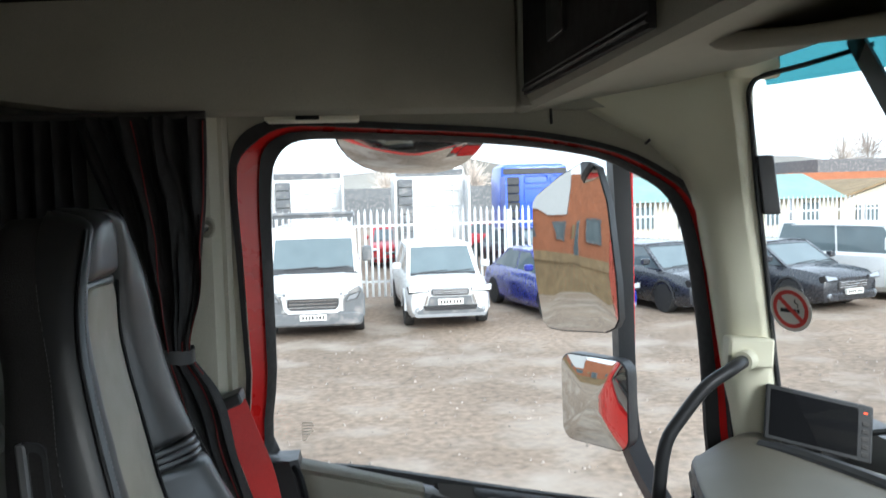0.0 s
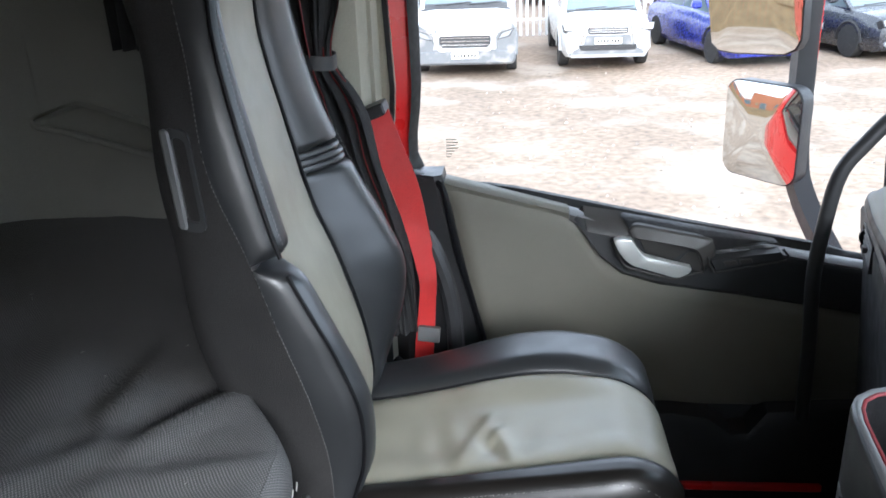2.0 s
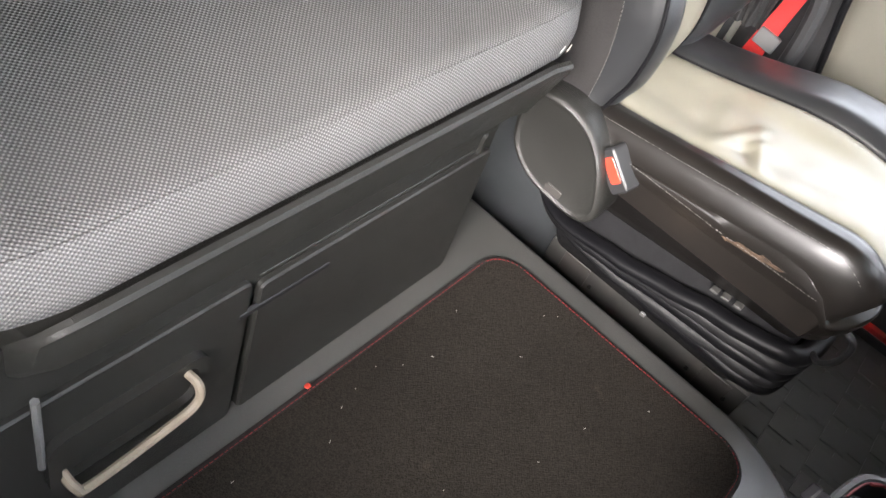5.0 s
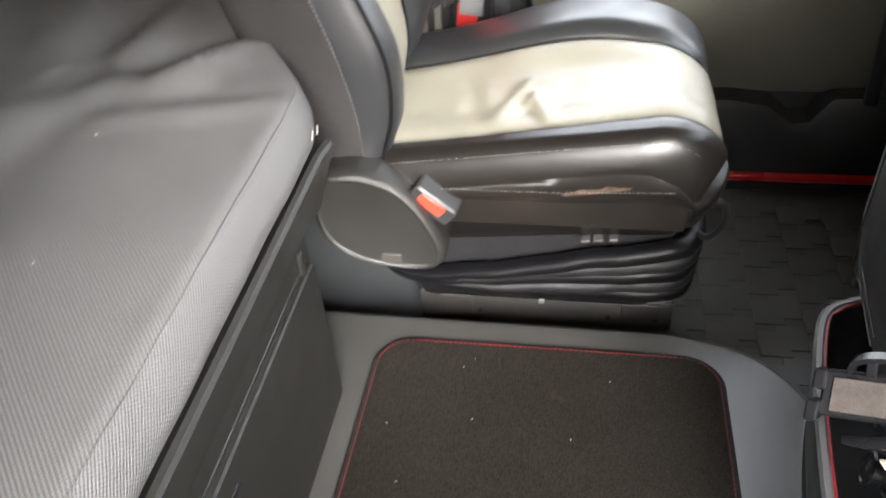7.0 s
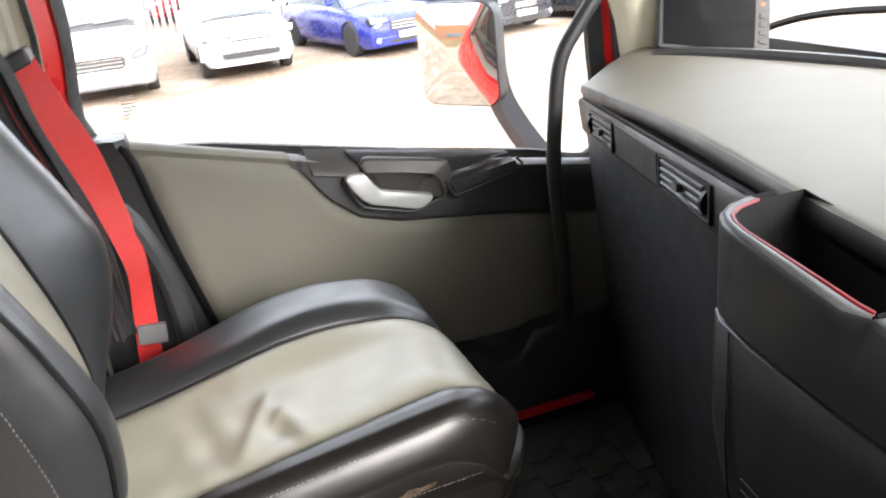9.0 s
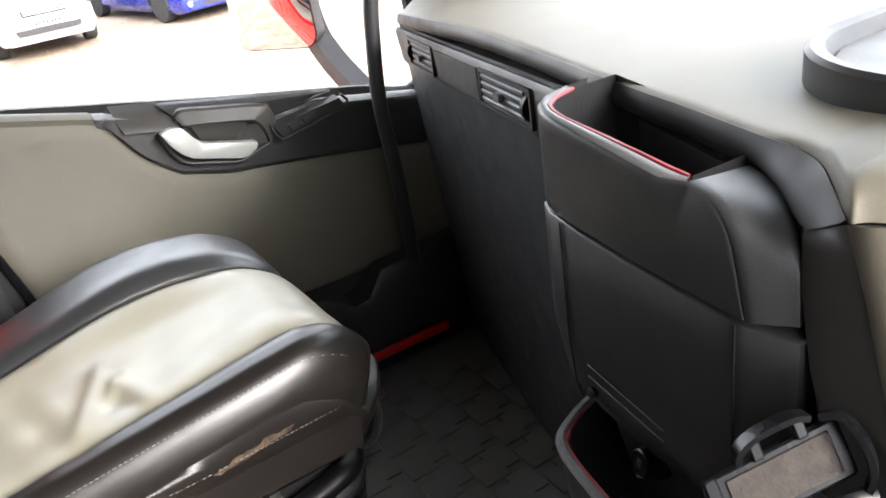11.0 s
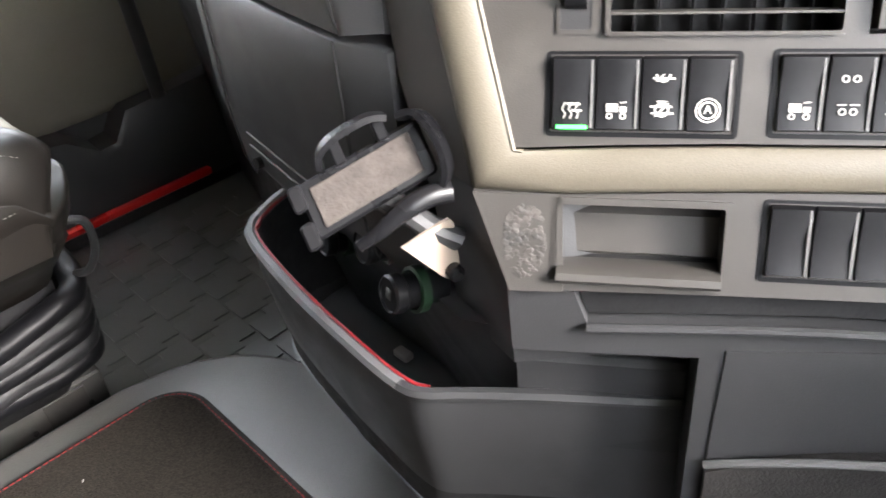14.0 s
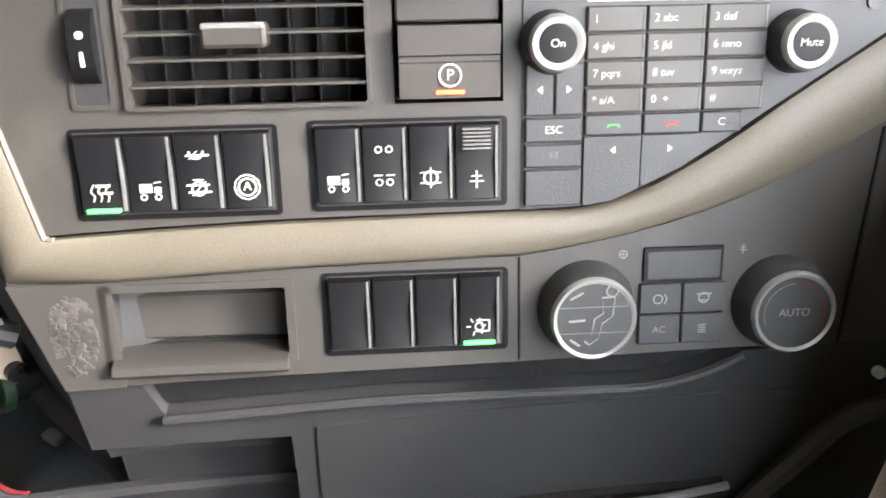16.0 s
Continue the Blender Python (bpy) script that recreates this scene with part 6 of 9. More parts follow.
def body_ring(z, shrink=0.0, dx=0.0):
    pts = [(0.352, 0.662), (0.320, 0.657), (0.288, 0.648), (0.266, 0.634), (0.2545, 0.613), (face_x(0.56), 0.56), (face_x(0.50), 0.50), (face_x(0.44), 0.44), (face_x(0.40), 0.40), (0.2330, 0.378), (0.2345, 0.366), (0.2390, 0.350), (0.2450, 0.334), (0.262, 0.330), (0.300, 0.355), (0.330, 0.50)]
    c = V((0.30, 0.48))
    out = []
    for x, y in pts:
        p = V((x + dx, y))
        p = p + (c - p).normalized() * shrink
        out.append(V((p.x, p.y, (seam_z(min(y, 0.62)) - 0.0025) if z is None else z)))
    return out
bm = bmesh.new()
loft(bm, [body_ring(0.372, 0.04, 0.055), body_ring(0.405, 0.020, 0.030), body_ring(0.45, 0.004, 0.010), body_ring(0.52, 0.0, 0.0), body_ring(0.60, 0.0, 0.0), [p + V((0, 0, -0.002)) for p in body_ring(None)], body_ring(None, 0.003)])
part("lower_shell", bm, PLASTIC_BLACK, pocket, "black lower pocket cover", 50)
for y0 in (0.590, 0.379):
    bm = bmesh.new()
    tube(bm, [(face_x(y0), y0, seam_z(y0) - 0.004), (face_x(y0), y0, 0.52), (face_x(y0) + 0.006, y0 + 0.002, 0.46), (face_x(y0) + 0.014, y0 + 0.003, 0.435)], 0.0012, 5)
    part("cover_seam", bm, RUBBER, pocket, "black cover joint")
for z in (0.497, 0.484):
    bm = bmesh.new()
    tube(bm, [(face_x(0.563) + 0.0015, 0.563, z), (face_x(0.46) + 0.004, 0.459, z - 0.014)], 0.0009, 5)
    part("card_slit", bm, GREY_PLASTIC, pocket, "thin pale slit")
bm = bmesh.new()
turned(bm, Plane((0.2515, 0.566, 0.460), (0, -1, 0), (0.1, 0, 1)), 0, 0, [(0.006, -0.004), (0.006, 0.0025), (0.003, 0.003)], 10)
part("screw_cap", bm, RUBBER, pocket)

# lower bin
bin_ob = thing("floor_bin", "black open console bin with grey rim and red piping", "storage bin", (0.3, 0.4, 0.0))
RIM = spline([(0.360, 0.676, 0.345), (0.328, 0.674, 0.345), (0.292, 0.661, 0.345), (0.262, 0.642, 0.345), (0.244, 0.60, 0.345), (0.224, 0.50, 0.346), (0.209, 0.38, 0.348), (0.205, 0.325, 0.35), (0.211, 0.301, 0.351), (0.235, 0.272, 0.352), (0.28, 0.215, 0.353), (0.338, 0.137, 0.354)], 4)
def bin_ring(z, dx, dy):
    ring = []
    for p in RIM:
        ring.append(V((p.x + dx, p.y + dy * (1 if p.y > 0.45 else -0.4), z if z < 0.3 else p.z + (z - 0.345))))
    return ring + [V((0.42, ring[-1].y + 0.02, ring[-1].z)), V((0.42, ring[0].y, ring[0].z))]
bm = bmesh.new()
loft(bm, [bin_ring(-0.002, 0.085, -0.05), bin_ring(0.10, 0.045, -0.025), bin_ring(0.22, 0.012, -0.005), bin_ring(0.30, 0.002, 0.0), bin_ring(0.342, 0.0, 0.0)], cap=False)
part("outer_wall", bm, PLASTIC_BLACK, bin_ob, "black bin wall", 60)
bm = bmesh.new()
loft(bm, [bin_ring(0.342, 0.008, -0.006), bin_ring(0.175, 0.016, -0.01)], cap=False)
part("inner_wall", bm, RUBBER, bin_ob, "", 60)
bm = bmesh.new()
bm.faces.new([bm.verts.new(p) for p in bin_ring(0.178, 0.014, -0.008)])
part("bin_bottom", bm, RUBBER_MAT, bin_ob)
bm = bmesh.new()
RIM_CUT = [(-0.007, -0.004), (-0.008, 0.001), (-0.004, 0.0045), (0.002, 0.0045), (0.005, 0.0), (0.004, -0.004)]
sweep(bm, [p + V((0, 0, 0.001)) for p in RIM[:29]], RIM_CUT)
part("rim", bm, RIM_GREY, bin_ob, "pale grey soft rim")
bm = bmesh.new()
tube(bm, [p + V((0.0085 if p.y < 0.65 else 0.006, -0.004 if p.y > 0.64 else 0.0015, 0.0005)) for p in RIM[2:-12]], 0.003, 6)
part("red_piping", bm, PIPING_RED, bin_ob, "red piping")
bm = bmesh.new()
sweep(bm, [p + V((0, 0, 0.0008)) for p in RIM[28:]], RIM_CUT)
part("front_edge", bm, PLASTIC_BLACK, bin_ob, "black front edge")
bm = bmesh.new()
box(bm, 0.336, 0.350, 0.488, 0.512, 0.178, 0.188, 0.002)
part("usb_stick", bm, WHITE_MARK, bin_ob, "small white clip lying in the bin")
# wall of the bin behind, with the two power sockets
bm = bmesh.new()
loft(bm, [[V((0.315, 0.62, 0.40)), V((0.275, 0.40, 0.41)), V((0.246, 0.285, 0.42)), V((0.262, 0.250, 0.42)), V((0.36, 0.12, 0.42)), V((0.42, 0.12, 0.42)), V((0.42, 0.62, 0.40))], [V((0.375, 0.62, 0.176)), V((0.365, 0.45, 0.176)), V((0.325, 0.31, 0.176)), V((0.33, 0.25, 0.176)), V((0.38, 0.14, 0.176)), V((0.42, 0.14, 0.176)), V((0.42, 0.62, 0.176))]])
part("bin_back", bm, PLASTIC_BLACK, bin_ob)
bm = bmesh.new()
pa, pb = CP.at(-0.2105, -0.0205, -0.006), CP.at(-0.1855, -0.0888, -0.006)
loft(bm, [[V((0.250, 0.318, 0.568)), pa, V((0.42, 0.12, pa.z)), V((0.42, 0.335, 0.568))], [V((0.256, 0.312, 0.50)), pb, V((0.42, 0.08, pb.z)), V((0.42, 0.33, 0.50))], [V((0.270, 0.31, 0.40)), V((0.252, 0.235, 0.40)), V((0.42, 0.08, 0.40)), V((0.42, 0.33, 0.40))]])
part("corner_block", bm, PLASTIC_BLACK, dash, "black corner of the console")
for p in ((0.221, 0.342, 0.430), (0.246, 0.405, 0.436), (0.300, 0.555, 0.345)):
    way = V((-0.93, 0.22, 0.22)).normalized()
    sp_ = Plane(p, V((0.2, 0.05, 0.97)).cross(way), way.cross(V((0.2, 0.05, 0.97)).cross(way)))
    sock = thing("power_socket", "round black power socket with a green ring", "socket", p, "power sockets")
    bm = bmesh.new()
    turned(bm, sp_, 0, 0, [(0.0150, -0.05), (0.0150, -0.012), (0.0168, -0.010), (0.0168, -0.001), (0.0150, 0.001), (0.0140, -0.001), (0.002, -0.001)], 22)
    part("barrel", bm, PLASTIC_GLOSS, sock)
    bm = bmesh.new()
    turned(bm, sp_, 0, 0, [(0.0200, -0.030), (0.0200, -0.022), (0.0172, -0.021), (0.0172, -0.030)], 22)
    part("ring", bm, GREEN_RING, sock, "green ring")
    bm = bmesh.new()
    for k in range(3):
        pad(bm, sp_, -0.006 + k * 0.003, -0.0045 + k * 0.003, -0.005, 0.005, -0.0012, -0.0004, 0.0003, 0.0002)
    part("pictogram", bm, GREY_PLASTIC, sock)

# ---- centre panel ----
centre = thing("centre_panel", "driver-facing charcoal switch panel framed by a beige band", "control panel", (0.4, 0.05, 0.3))
def curve_a(pts, steps=4):
    return [tuple(p[:2]) for p in spline([(*p, 0) for p in pts], steps)]
TOPLINE = [(-0.1835, 0.0045), (-0.12, 0.0075), (-0.056, 0.0095), (0.02, 0.0102), (0.0877, 0.0107)] + curve_a([(0.1100, 0.0108), (0.1315, 0.0127), (0.155, 0.020), (0.1807, 0.0327), (0.213, 0.052), (0.245, 0.074), (0.2962, 0.107), (0.33, 0.13)])
LOWLINE = [(-0.211, -0.0215), (-0.1496, -0.0218), (-0.09, -0.019), (-0.032, -0.0171), (0.0879, -0.0147)] + curve_a([(0.1120, -0.0115), (0.1356, -0.0074), (0.165, -0.001), (0.1986, 0.0085), (0.232, 0.0215), (0.2645, 0.037), (0.3026, 0.0594), (0.34, 0.083)])
# charcoal upper face, with holes for the air vent and the brake switch
VB, VT = 0.0755, 0.150
low_top = [p for p in TOPLINE if p[1] + 0.002 < VB]
high_top = [p for p in TOPLINE if p[1] + 0.002 >= VB]
bm = bmesh.new()
prism(bm, CP, [(-0.2005, VB), *[(a, b + 0.002) for a, b in low_top], (0.2445, VB)], -0.05, 0.0)
prism(bm, CP, [(-0.2175, 0.1515), (-0.2005, VB), (-0.1295, VB), (-0.1295, 0.1515)], -0.05, 0.0)
prism(bm, CP, [(0.0045, VB), (0.0170, VB), (0.0170, 0.1515), (0.0045, 0.1515)], -0.05, 0.0)
prism(bm, CP, [(0.0780, VB), (0.2445, VB), *[(a, b + 0.002) for a, b in high_top], (0.34, 0.1515), (0.0780, 0.1515)], -0.05, 0.0)
prism(bm, CP, [(-0.1295, VT), (0.0045, VT), (0.0045, 0.1515), (-0.1295, 0.1515)], -0.05, 0.0)
prism(bm, CP, [(0.0170, VT), (0.0780, VT), (0.0780, 0.1515), (0.0170, 0.1515)], -0.05, 0.0)
bmesh.ops.remove_doubles(bm, verts=bm.verts, dist=1e-5)
part("upper_face", bm, PLASTIC_CHARCOAL, centre, "charcoal switch face")
# lower face, with a hole for the coin tray
bm = bmesh.new()
prism(bm, CP, [(-0.2105, -0.020), (-0.155, -0.0228), (-0.155, -0.0882), (-0.1855, -0.089)], -0.045, 0.0)
prism(bm, CP, [(-0.155, -0.0228), (-0.0515, -0.0187), (-0.0515, -0.029), (-0.155, -0.029)], -0.045, 0.0)
prism(bm, CP, [(-0.155, -0.0735), (-0.0515, -0.0735), (-0.0515, -0.0858), (-0.155, -0.0882)], -0.045, 0.0)
prism(bm, CP, [(-0.0515, -0.0187), *[(a, b - 0.001) for a, b in LOWLINE if a > -0.05], (0.36, 0.06), (0.35, -0.080), (0.2235, -0.0805), (0.0814, -0.0839), (-0.0515, -0.0858)], -0.045, 0.0)
bmesh.ops.remove_doubles(bm, verts=bm.verts, dist=1e-5)
part("lower_face", bm, PLASTIC_CHARCOAL, centre, "charcoal lower face")
# beige band, rounded
bm = bmesh.new()
rings = []
pairs = list(zip(TOPLINE, LOWLINE))
N = min(len(TOPLINE), len(LOWLINE))
for (a0, b0), (a1, b1) in [(TOPLINE[i], LOWLINE[i]) for i in range(N)]:
    rings.append([CP.at(a0, b0, -0.004), CP.at(a0, b0, 0.0035), CP.at(lerp(a0, a1, 0.12), lerp(b0, b1, 0.12), 0.006), CP.at(lerp(a0, a1, 0.5), lerp(b0, b1, 0.5), 0.0075), CP.at(lerp(a0, a1, 0.88), lerp(b0, b1, 0.88), 0.006), CP.at(a1, b1, 0.0025), CP.at(a1, b1, -0.004)])
left = [((-0.183, 0.0045), (-0.2105, -0.0215)), ((-0.196, 0.056), (-0.224, 0.04)), ((-0.207, 0.10), (-0.238, 0.10)), ((-0.2194, 0.1510), (-0.2522, 0.1510))]
rings_l = []
for (a0, b0), (a1, b1) in left:
    rings_l.append([CP.at(a0, b0, -0.004), CP.at(a0, b0, 0.0035), CP.at(lerp(a0, a1, 0.12), lerp(b0, b1, 0.12), 0.006), CP.at(lerp(a0, a1, 0.5), lerp(b0, b1, 0.5), 0.0065), CP.at(lerp(a0, a1, 0.88), lerp(b0, b1, 0.88), 0.004), CP.at(a1, b1, -0.001), CP.at(a1, b1, -0.03)])
loft(bm, rings_l[::-1] + rings[1:])
part("beige_band", bm, BEIGE_SHADED, centre, "beige grained band", 50)
# pale bevel line round the switch face
bm = bmesh.new()
tube(bm, [CP.at(-0.2185, 0.150, 0.004), CP.at(-0.1835, 0.0055, 0.004), CP.at(-0.178, 0.0052, 0.004)], 0.0016, 6)
part("bevel_line", bm, PLASTIC_BEIGE, centre, "pale bevelled edge")
# side return towards the pocket, set darker than the beige band
bm = bmesh.new()
edge_l = [((-0.2105, -0.0215), -0.002, (0.246, 0.312, 0.566)), ((-0.224, 0.04), -0.002, (0.2475, 0.327, 0.612)), ((-0.238, 0.10), -0.002, (0.2545, 0.342, 0.668)), ((-0.247, 0.1325), -0.002, (0.2615, 0.348, 0.692)), ((-0.2522, 0.1510), -0.002, (0.268, 0.352, 0.7045))]
rings = []
for (a, b), d, q in edge_l:
    p0, p1 = CP.at(a, b, d), V(q)
    m = (p0 + p1) / 2 + V((-0.002, 0.0, 0))
    rings.append([p0, m, p1, p1 + V((0.04, 0.0, 0)), p0 + V((0.04, 0.03, 0))])
loft(bm, rings)
part("side_return", bm, PLASTIC_CHARCOAL, centre, "charcoal side return", 60)
bm = bmesh.new()
prism(bm, CP, [(-0.2105, -0.0225), (-0.1855, -0.0895), (-0.15, -0.0885), (-0.152, -0.0225)], 0.0, 0.0018)
part("corner_pad", bm, PLASTIC_CHARCOAL, centre)
# glue left from a removed mount
bm = bmesh.new()
rnd = random.Random(3)
for k in range(150):
    r = 0.022 * math.sqrt(rnd.random())
    w = rnd.uniform(0, 6.28)
    a, b = -0.176 + 0.62 * r * math.cos(w), -0.054 + 1.2 * r * math.sin(w)
    q = rnd.uniform(0.0010, 0.0026)
    turned(bm, CP, a, b, [(q, 0.001), (q * 0.85, 0.0021 + rnd.random() * 0.0003), (q * 0.4, 0.0024)], 7)
tagged(part("glue_residue", bm, GLUE, centre, "crusty grey glue residue"), kind="stuff")

def icon(kind, a, b, parent, material=WHITE_MARK, k=1.0):
    """A small pictogram out of strokes."""
    bm = bmesh.new()
    d = 0.0006
    def st(x0, y0, x1, y1, w=0.0008):
        p, q = V((x0, y0)) * k, V((x1, y1)) * k
        n_ = (q - p).orthogonal().normalized() * w * k / 2
        pts = [(a + t.x, b + t.y) for t in (p + n_, q + n_, q - n_, p - n_)]
        loft(bm, [[PLN.at(x, y, dd) for x, y in pts] for dd in (PLD, PLD + d * 0.4)])
    def ring(x, y, r, w=0.0008):
        o = [(a + k * (x + r * math.cos(t * 0.524)), b + k * (y + r * math.sin(t * 0.524))) for t in range(12)]
        i = [(a + k * (x + (r - w) * math.cos(t * 0.524)), b + k * (y + (r - w) * math.sin(t * 0.524))) for t in range(12)]
        frame_ring(bm, PLN, o, i, PLD, PLD + d * 0.4)
    if kind == "truck":
        st(-0.006, 0.001, 0.001, 0.001, 0.005); st(0.002, 0.0, 0.006, 0.0, 0.0035); ring(-0.004, -0.004, 0.002); ring(0.004, -0.004, 0.002); st(0.002, 0.004, 0.006, 0.0045)
    elif kind == "skid":
        for x in (-0.005, -0.001, 0.003):
            st(x, -0.005, x + 0.001, -0.002); st(x + 0.001, -0.002, x - 0.001, 0.001); st(x - 0.001, 0.001, x + 0.001, 0.005)
        st(-0.003, 0.004, 0.005, 0.004, 0.0016); st(0.0, 0.0, 0.006, 0.0, 0.0014)
    elif kind == "filter":
        ring(0.0, 0.0, 0.0045, 0.0012); st(-0.007, 0.002, 0.006, 0.002, 0.0012); st(-0.006, -0.002, 0.007, -0.002, 0.0012); st(-0.004, -0.004, 0.004, 0.004); st(-0.003, 0.005, 0.003, 0.005)
    elif kind == "stop":
        ring(0.0, 0.0, 0.0075, 0.0009); ring(0.0, 0.0, 0.0055, 0.0011); st(-0.002, -0.002, 0.0, 0.003); st(0.0, 0.003, 0.002, -0.002); st(-0.001, 0.0, 0.001, 0.0)
    elif kind == "axle":
        ring(-0.003, -0.002, 0.0022); ring(0.003, -0.002, 0.0022); st(-0.006, 0.003, 0.006, 0.003); st(0.0, 0.003, 0.003, 0.005)
    elif kind == "rings":
        ring(-0.003, 0.0, 0.0022); ring(0.003, 0.0, 0.0022); st(-0.006, 0.004, -0.001, 0.004); st(0.001, 0.004, 0.006, 0.004)
    elif kind == "gear":
        ring(0, 0, 0.0045, 0.0012); st(-0.006, 0.003, 0.006, 0.003); st(-0.006, -0.003, 0.006, -0.003); st(0, -0.006, 0, 0.006)
    elif kind == "cross":
        st(0, -0.005, 0, 0.005, 0.001); st(-0.003, 0.002, 0.003, 0.002); st(-0.004, -0.001, 0.004, -0.001)
    elif kind == "lamp":
        st(-0.002, -0.003, 0.006, -0.003, 0.001); st(0.006, -0.003, 0.006, 0.004, 0.001); st(-0.002, 0.004, 0.006, 0.004, 0.001); ring(0, 0, 0.003, 0.001)
        for w in range(6):
            st(-0.002 - 0.003 * math.cos(w), 0.003 * math.sin(w), -0.002 - 0.006 * math.cos(w), 0.006 * math.sin(w))
    elif kind == "left":
        st(0.003, 0.004, -0.002, 0.0, 0.0014); st(-0.002, 0.0, 0.003, -0.004, 0.0014); st(0.002, -0.003, 0.002, 0.003, 0.003)
    elif kind == "right":
        st(-0.003, 0.004, 0.002, 0.0, 0.0014); st(0.002, 0.0, -0.003, -0.004, 0.0014); st(-0.002, -0.003, -0.002, 0.003, 0.003)
    elif kind == "phone":
        st(-0.006, 0.0, 0.006, 0.0, 0.0022); st(-0.006, 0.0, -0.006, -0.003, 0.0025); st(0.006, 0.0, 0.006, -0.003, 0.0025)
    elif kind == "fan":
        ring(0, 0, 0.004, 0.001); st(-0.004, 0, 0.004, 0); st(0, -0.004, 0, 0.004)
    elif kind == "loop":
        ring(-0.002, 0, 0.004, 0.001); st(0.003, 0.004, 0.005, 0.0); st(0.005, 0.0, 0.003, -0.004)
    elif kind == "defrost":
        ring(0, 0.0, 0.0045, 0.001); st(-0.006, 0.003, 0.006, 0.003, 0.001); st(-0.003, -0.002, 0.003, -0.002)
    elif kind == "heater":
        for q in (-0.003, -0.001, 0.001, 0.003):
            st(-0.003, q, 0.003, q, 0.001)
    return tagged(part("pictogram", bm, material, parent), kind="stuff")
PLN, PLD = CP, 0.0

# rocker switches
def switch_bank(a0, a1, b0, b1, marks):
    bm = bmesh.new()
    frame_ring(bm, CP, rrect(a0 - 0.004, a1 + 0.004, b0 - 0.004, b1 + 0.003, 0.003), rrect(a0 - 0.001, a1 + 0.001, b0 - 0.001, b1 + 0.001, 0.001), -0.004, 0.0008)
    part("bank_frame", bm, PLASTIC_GLOSS, centre)
    w = (a1 - a0) / len(marks)
    for i, m in enumerate(marks):
        s0, s1 = a0 + i * w + 0.0007, a0 + (i + 1) * w - 0.0007
        bm = bmesh.new()
        loft(bm, [[CP.at(s0, b, d), CP.at(s1 - 0.004, b, d), CP.at(s1, b, d - 0.002), CP.at(s1, b, -0.006), CP.at(s0, b, -0.006)] for b, d in ((b0, 0.0005), (b0 + 0.0015, 0.0045), (b0 + 0.006, 0.0040), (lerp(b0, b1, 0.5), 0.0030), (b1 - 0.006, 0.0055), (b1 - 0.0015, 0.0060), (b1, 0.002))])
        rocker = part("switch", bm, PLASTIC_GLOSS, centre, "black rocker switch")
        global PLD
        c = (s0 + s1) / 2 - 0.001
        PLD = 0.0046
        # Grey strip paints the highlight on the rocker's right edge.
        bm = bmesh.new()
        prism(bm, CP, [(s1 - 0.0026, b0 + 0.002), (s1 - 0.0012, b0 + 0.002), (s1 - 0.0012, b1 - 0.002), (s1 - 0.0026, b1 - 0.002)], 0.002, 0.0052)
        part("edge_highlight", bm, GREY_PLASTIC, rocker)
        for kind, up in m:
            if kind == "green":
                bm = bmesh.new()
                pad(bm, CP, c - 0.0095, c + 0.0095, b0 + 0.0012, b0 + 0.0036, 0.003, 0.0054, 0.0008, 0.0004)
                part("indicator", bm, GREEN_LAMP, rocker, "lit green indicator")
            elif kind == "ribs":
                for q in range(6):
                    bm = bmesh.new()
                    pad(bm, CP, c - 0.008, c + 0.008, b1 - 0.004 - q * 0.0022, b1 - 0.0028 - q * 0.0022, 0.003, 0.0075, 0.0003, 0.0003)
                    part("rib", bm, GREY_PLASTIC, rocker)
            else:
                icon(kind, c, lerp(b0, b1, up), rocker)
switch_bank(-0.1600, -0.0530, 0.0185, 0.0635, ([("skid", 0.28), ("green", 0)], [("truck", 0.3)], [("filter", 0.76), ("filter", 0.3)], [("stop", 0.3)]))
switch_bank(-0.0285, 0.0762, 0.0195, 0.0646, ([("truck", 0.3)], [("axle", 0.74), ("rings", 0.28)], [("gear", 0.32)], [("ribs", 0.8), ("cross", 0.28)]))
switch_bank(-0.0262, 0.0768, -0.0705, -0.0250, ([], [], [], [("lamp", 0.28), ("green", 0)]))

# air vent with slats
bm = bmesh.new()
frame_ring(bm, CP, rrect(-0.1295, 0.0045, 0.0755, 0.1500, 0.003), rrect(-0.1265, 0.0022, 0.0775, 0.1480, 0.002), -0.004, 0.004)
v = part("vent_frame", bm, PLASTIC_CHARCOAL, centre, "charcoal air vent")
bm = bmesh.new()
pad(bm, CP, -0.1295, 0.0045, VB, VT, -0.046, -0.040, 0.002, 0.0003)
part("vent_back", bm, RUBBER, v)
for b in (0.0880, 0.1018, 0.1155, 0.1290, 0.1420):
    bm = bmesh.new()
    loft(bm, [[CP.at(a, b - 0.0006, 0.0030), CP.at(a, b + 0.0008, 0.0030), CP.at(a, b + 0.0022, -0.012), CP.at(a, b + 0.0012, -0.012)] for a in (-0.1262, 0.0022)])
    part("slat", bm, PLASTIC_CHARCOAL, v)
for a in (-0.113, -0.098, -0.078, -0.060, -0.042, -0.026, -0.010):
    bm = bmesh.new()
    pad(bm, CP, a, a + 0.0014, VB, VT, -0.036, -0.022, 0.0006, 0.0003)
    part("rear_fin", bm, RUBBER, v)
bm = bmesh.new()
pad(bm, CP, -0.085, -0.050, 0.108, 0.1215, -0.006, 0.0095, 0.003, 0.002)
part("slider", bm, PLASTIC_CHARCOAL, v, "black vent slider")
bm = bmesh.new()
pad(bm, CP, -0.084, -0.051, 0.1180, 0.1212, 0.006, 0.0102, 0.001, 0.0006)
part("slider_edge", bm, DULL_SILVER, v, "worn bright slider edge")
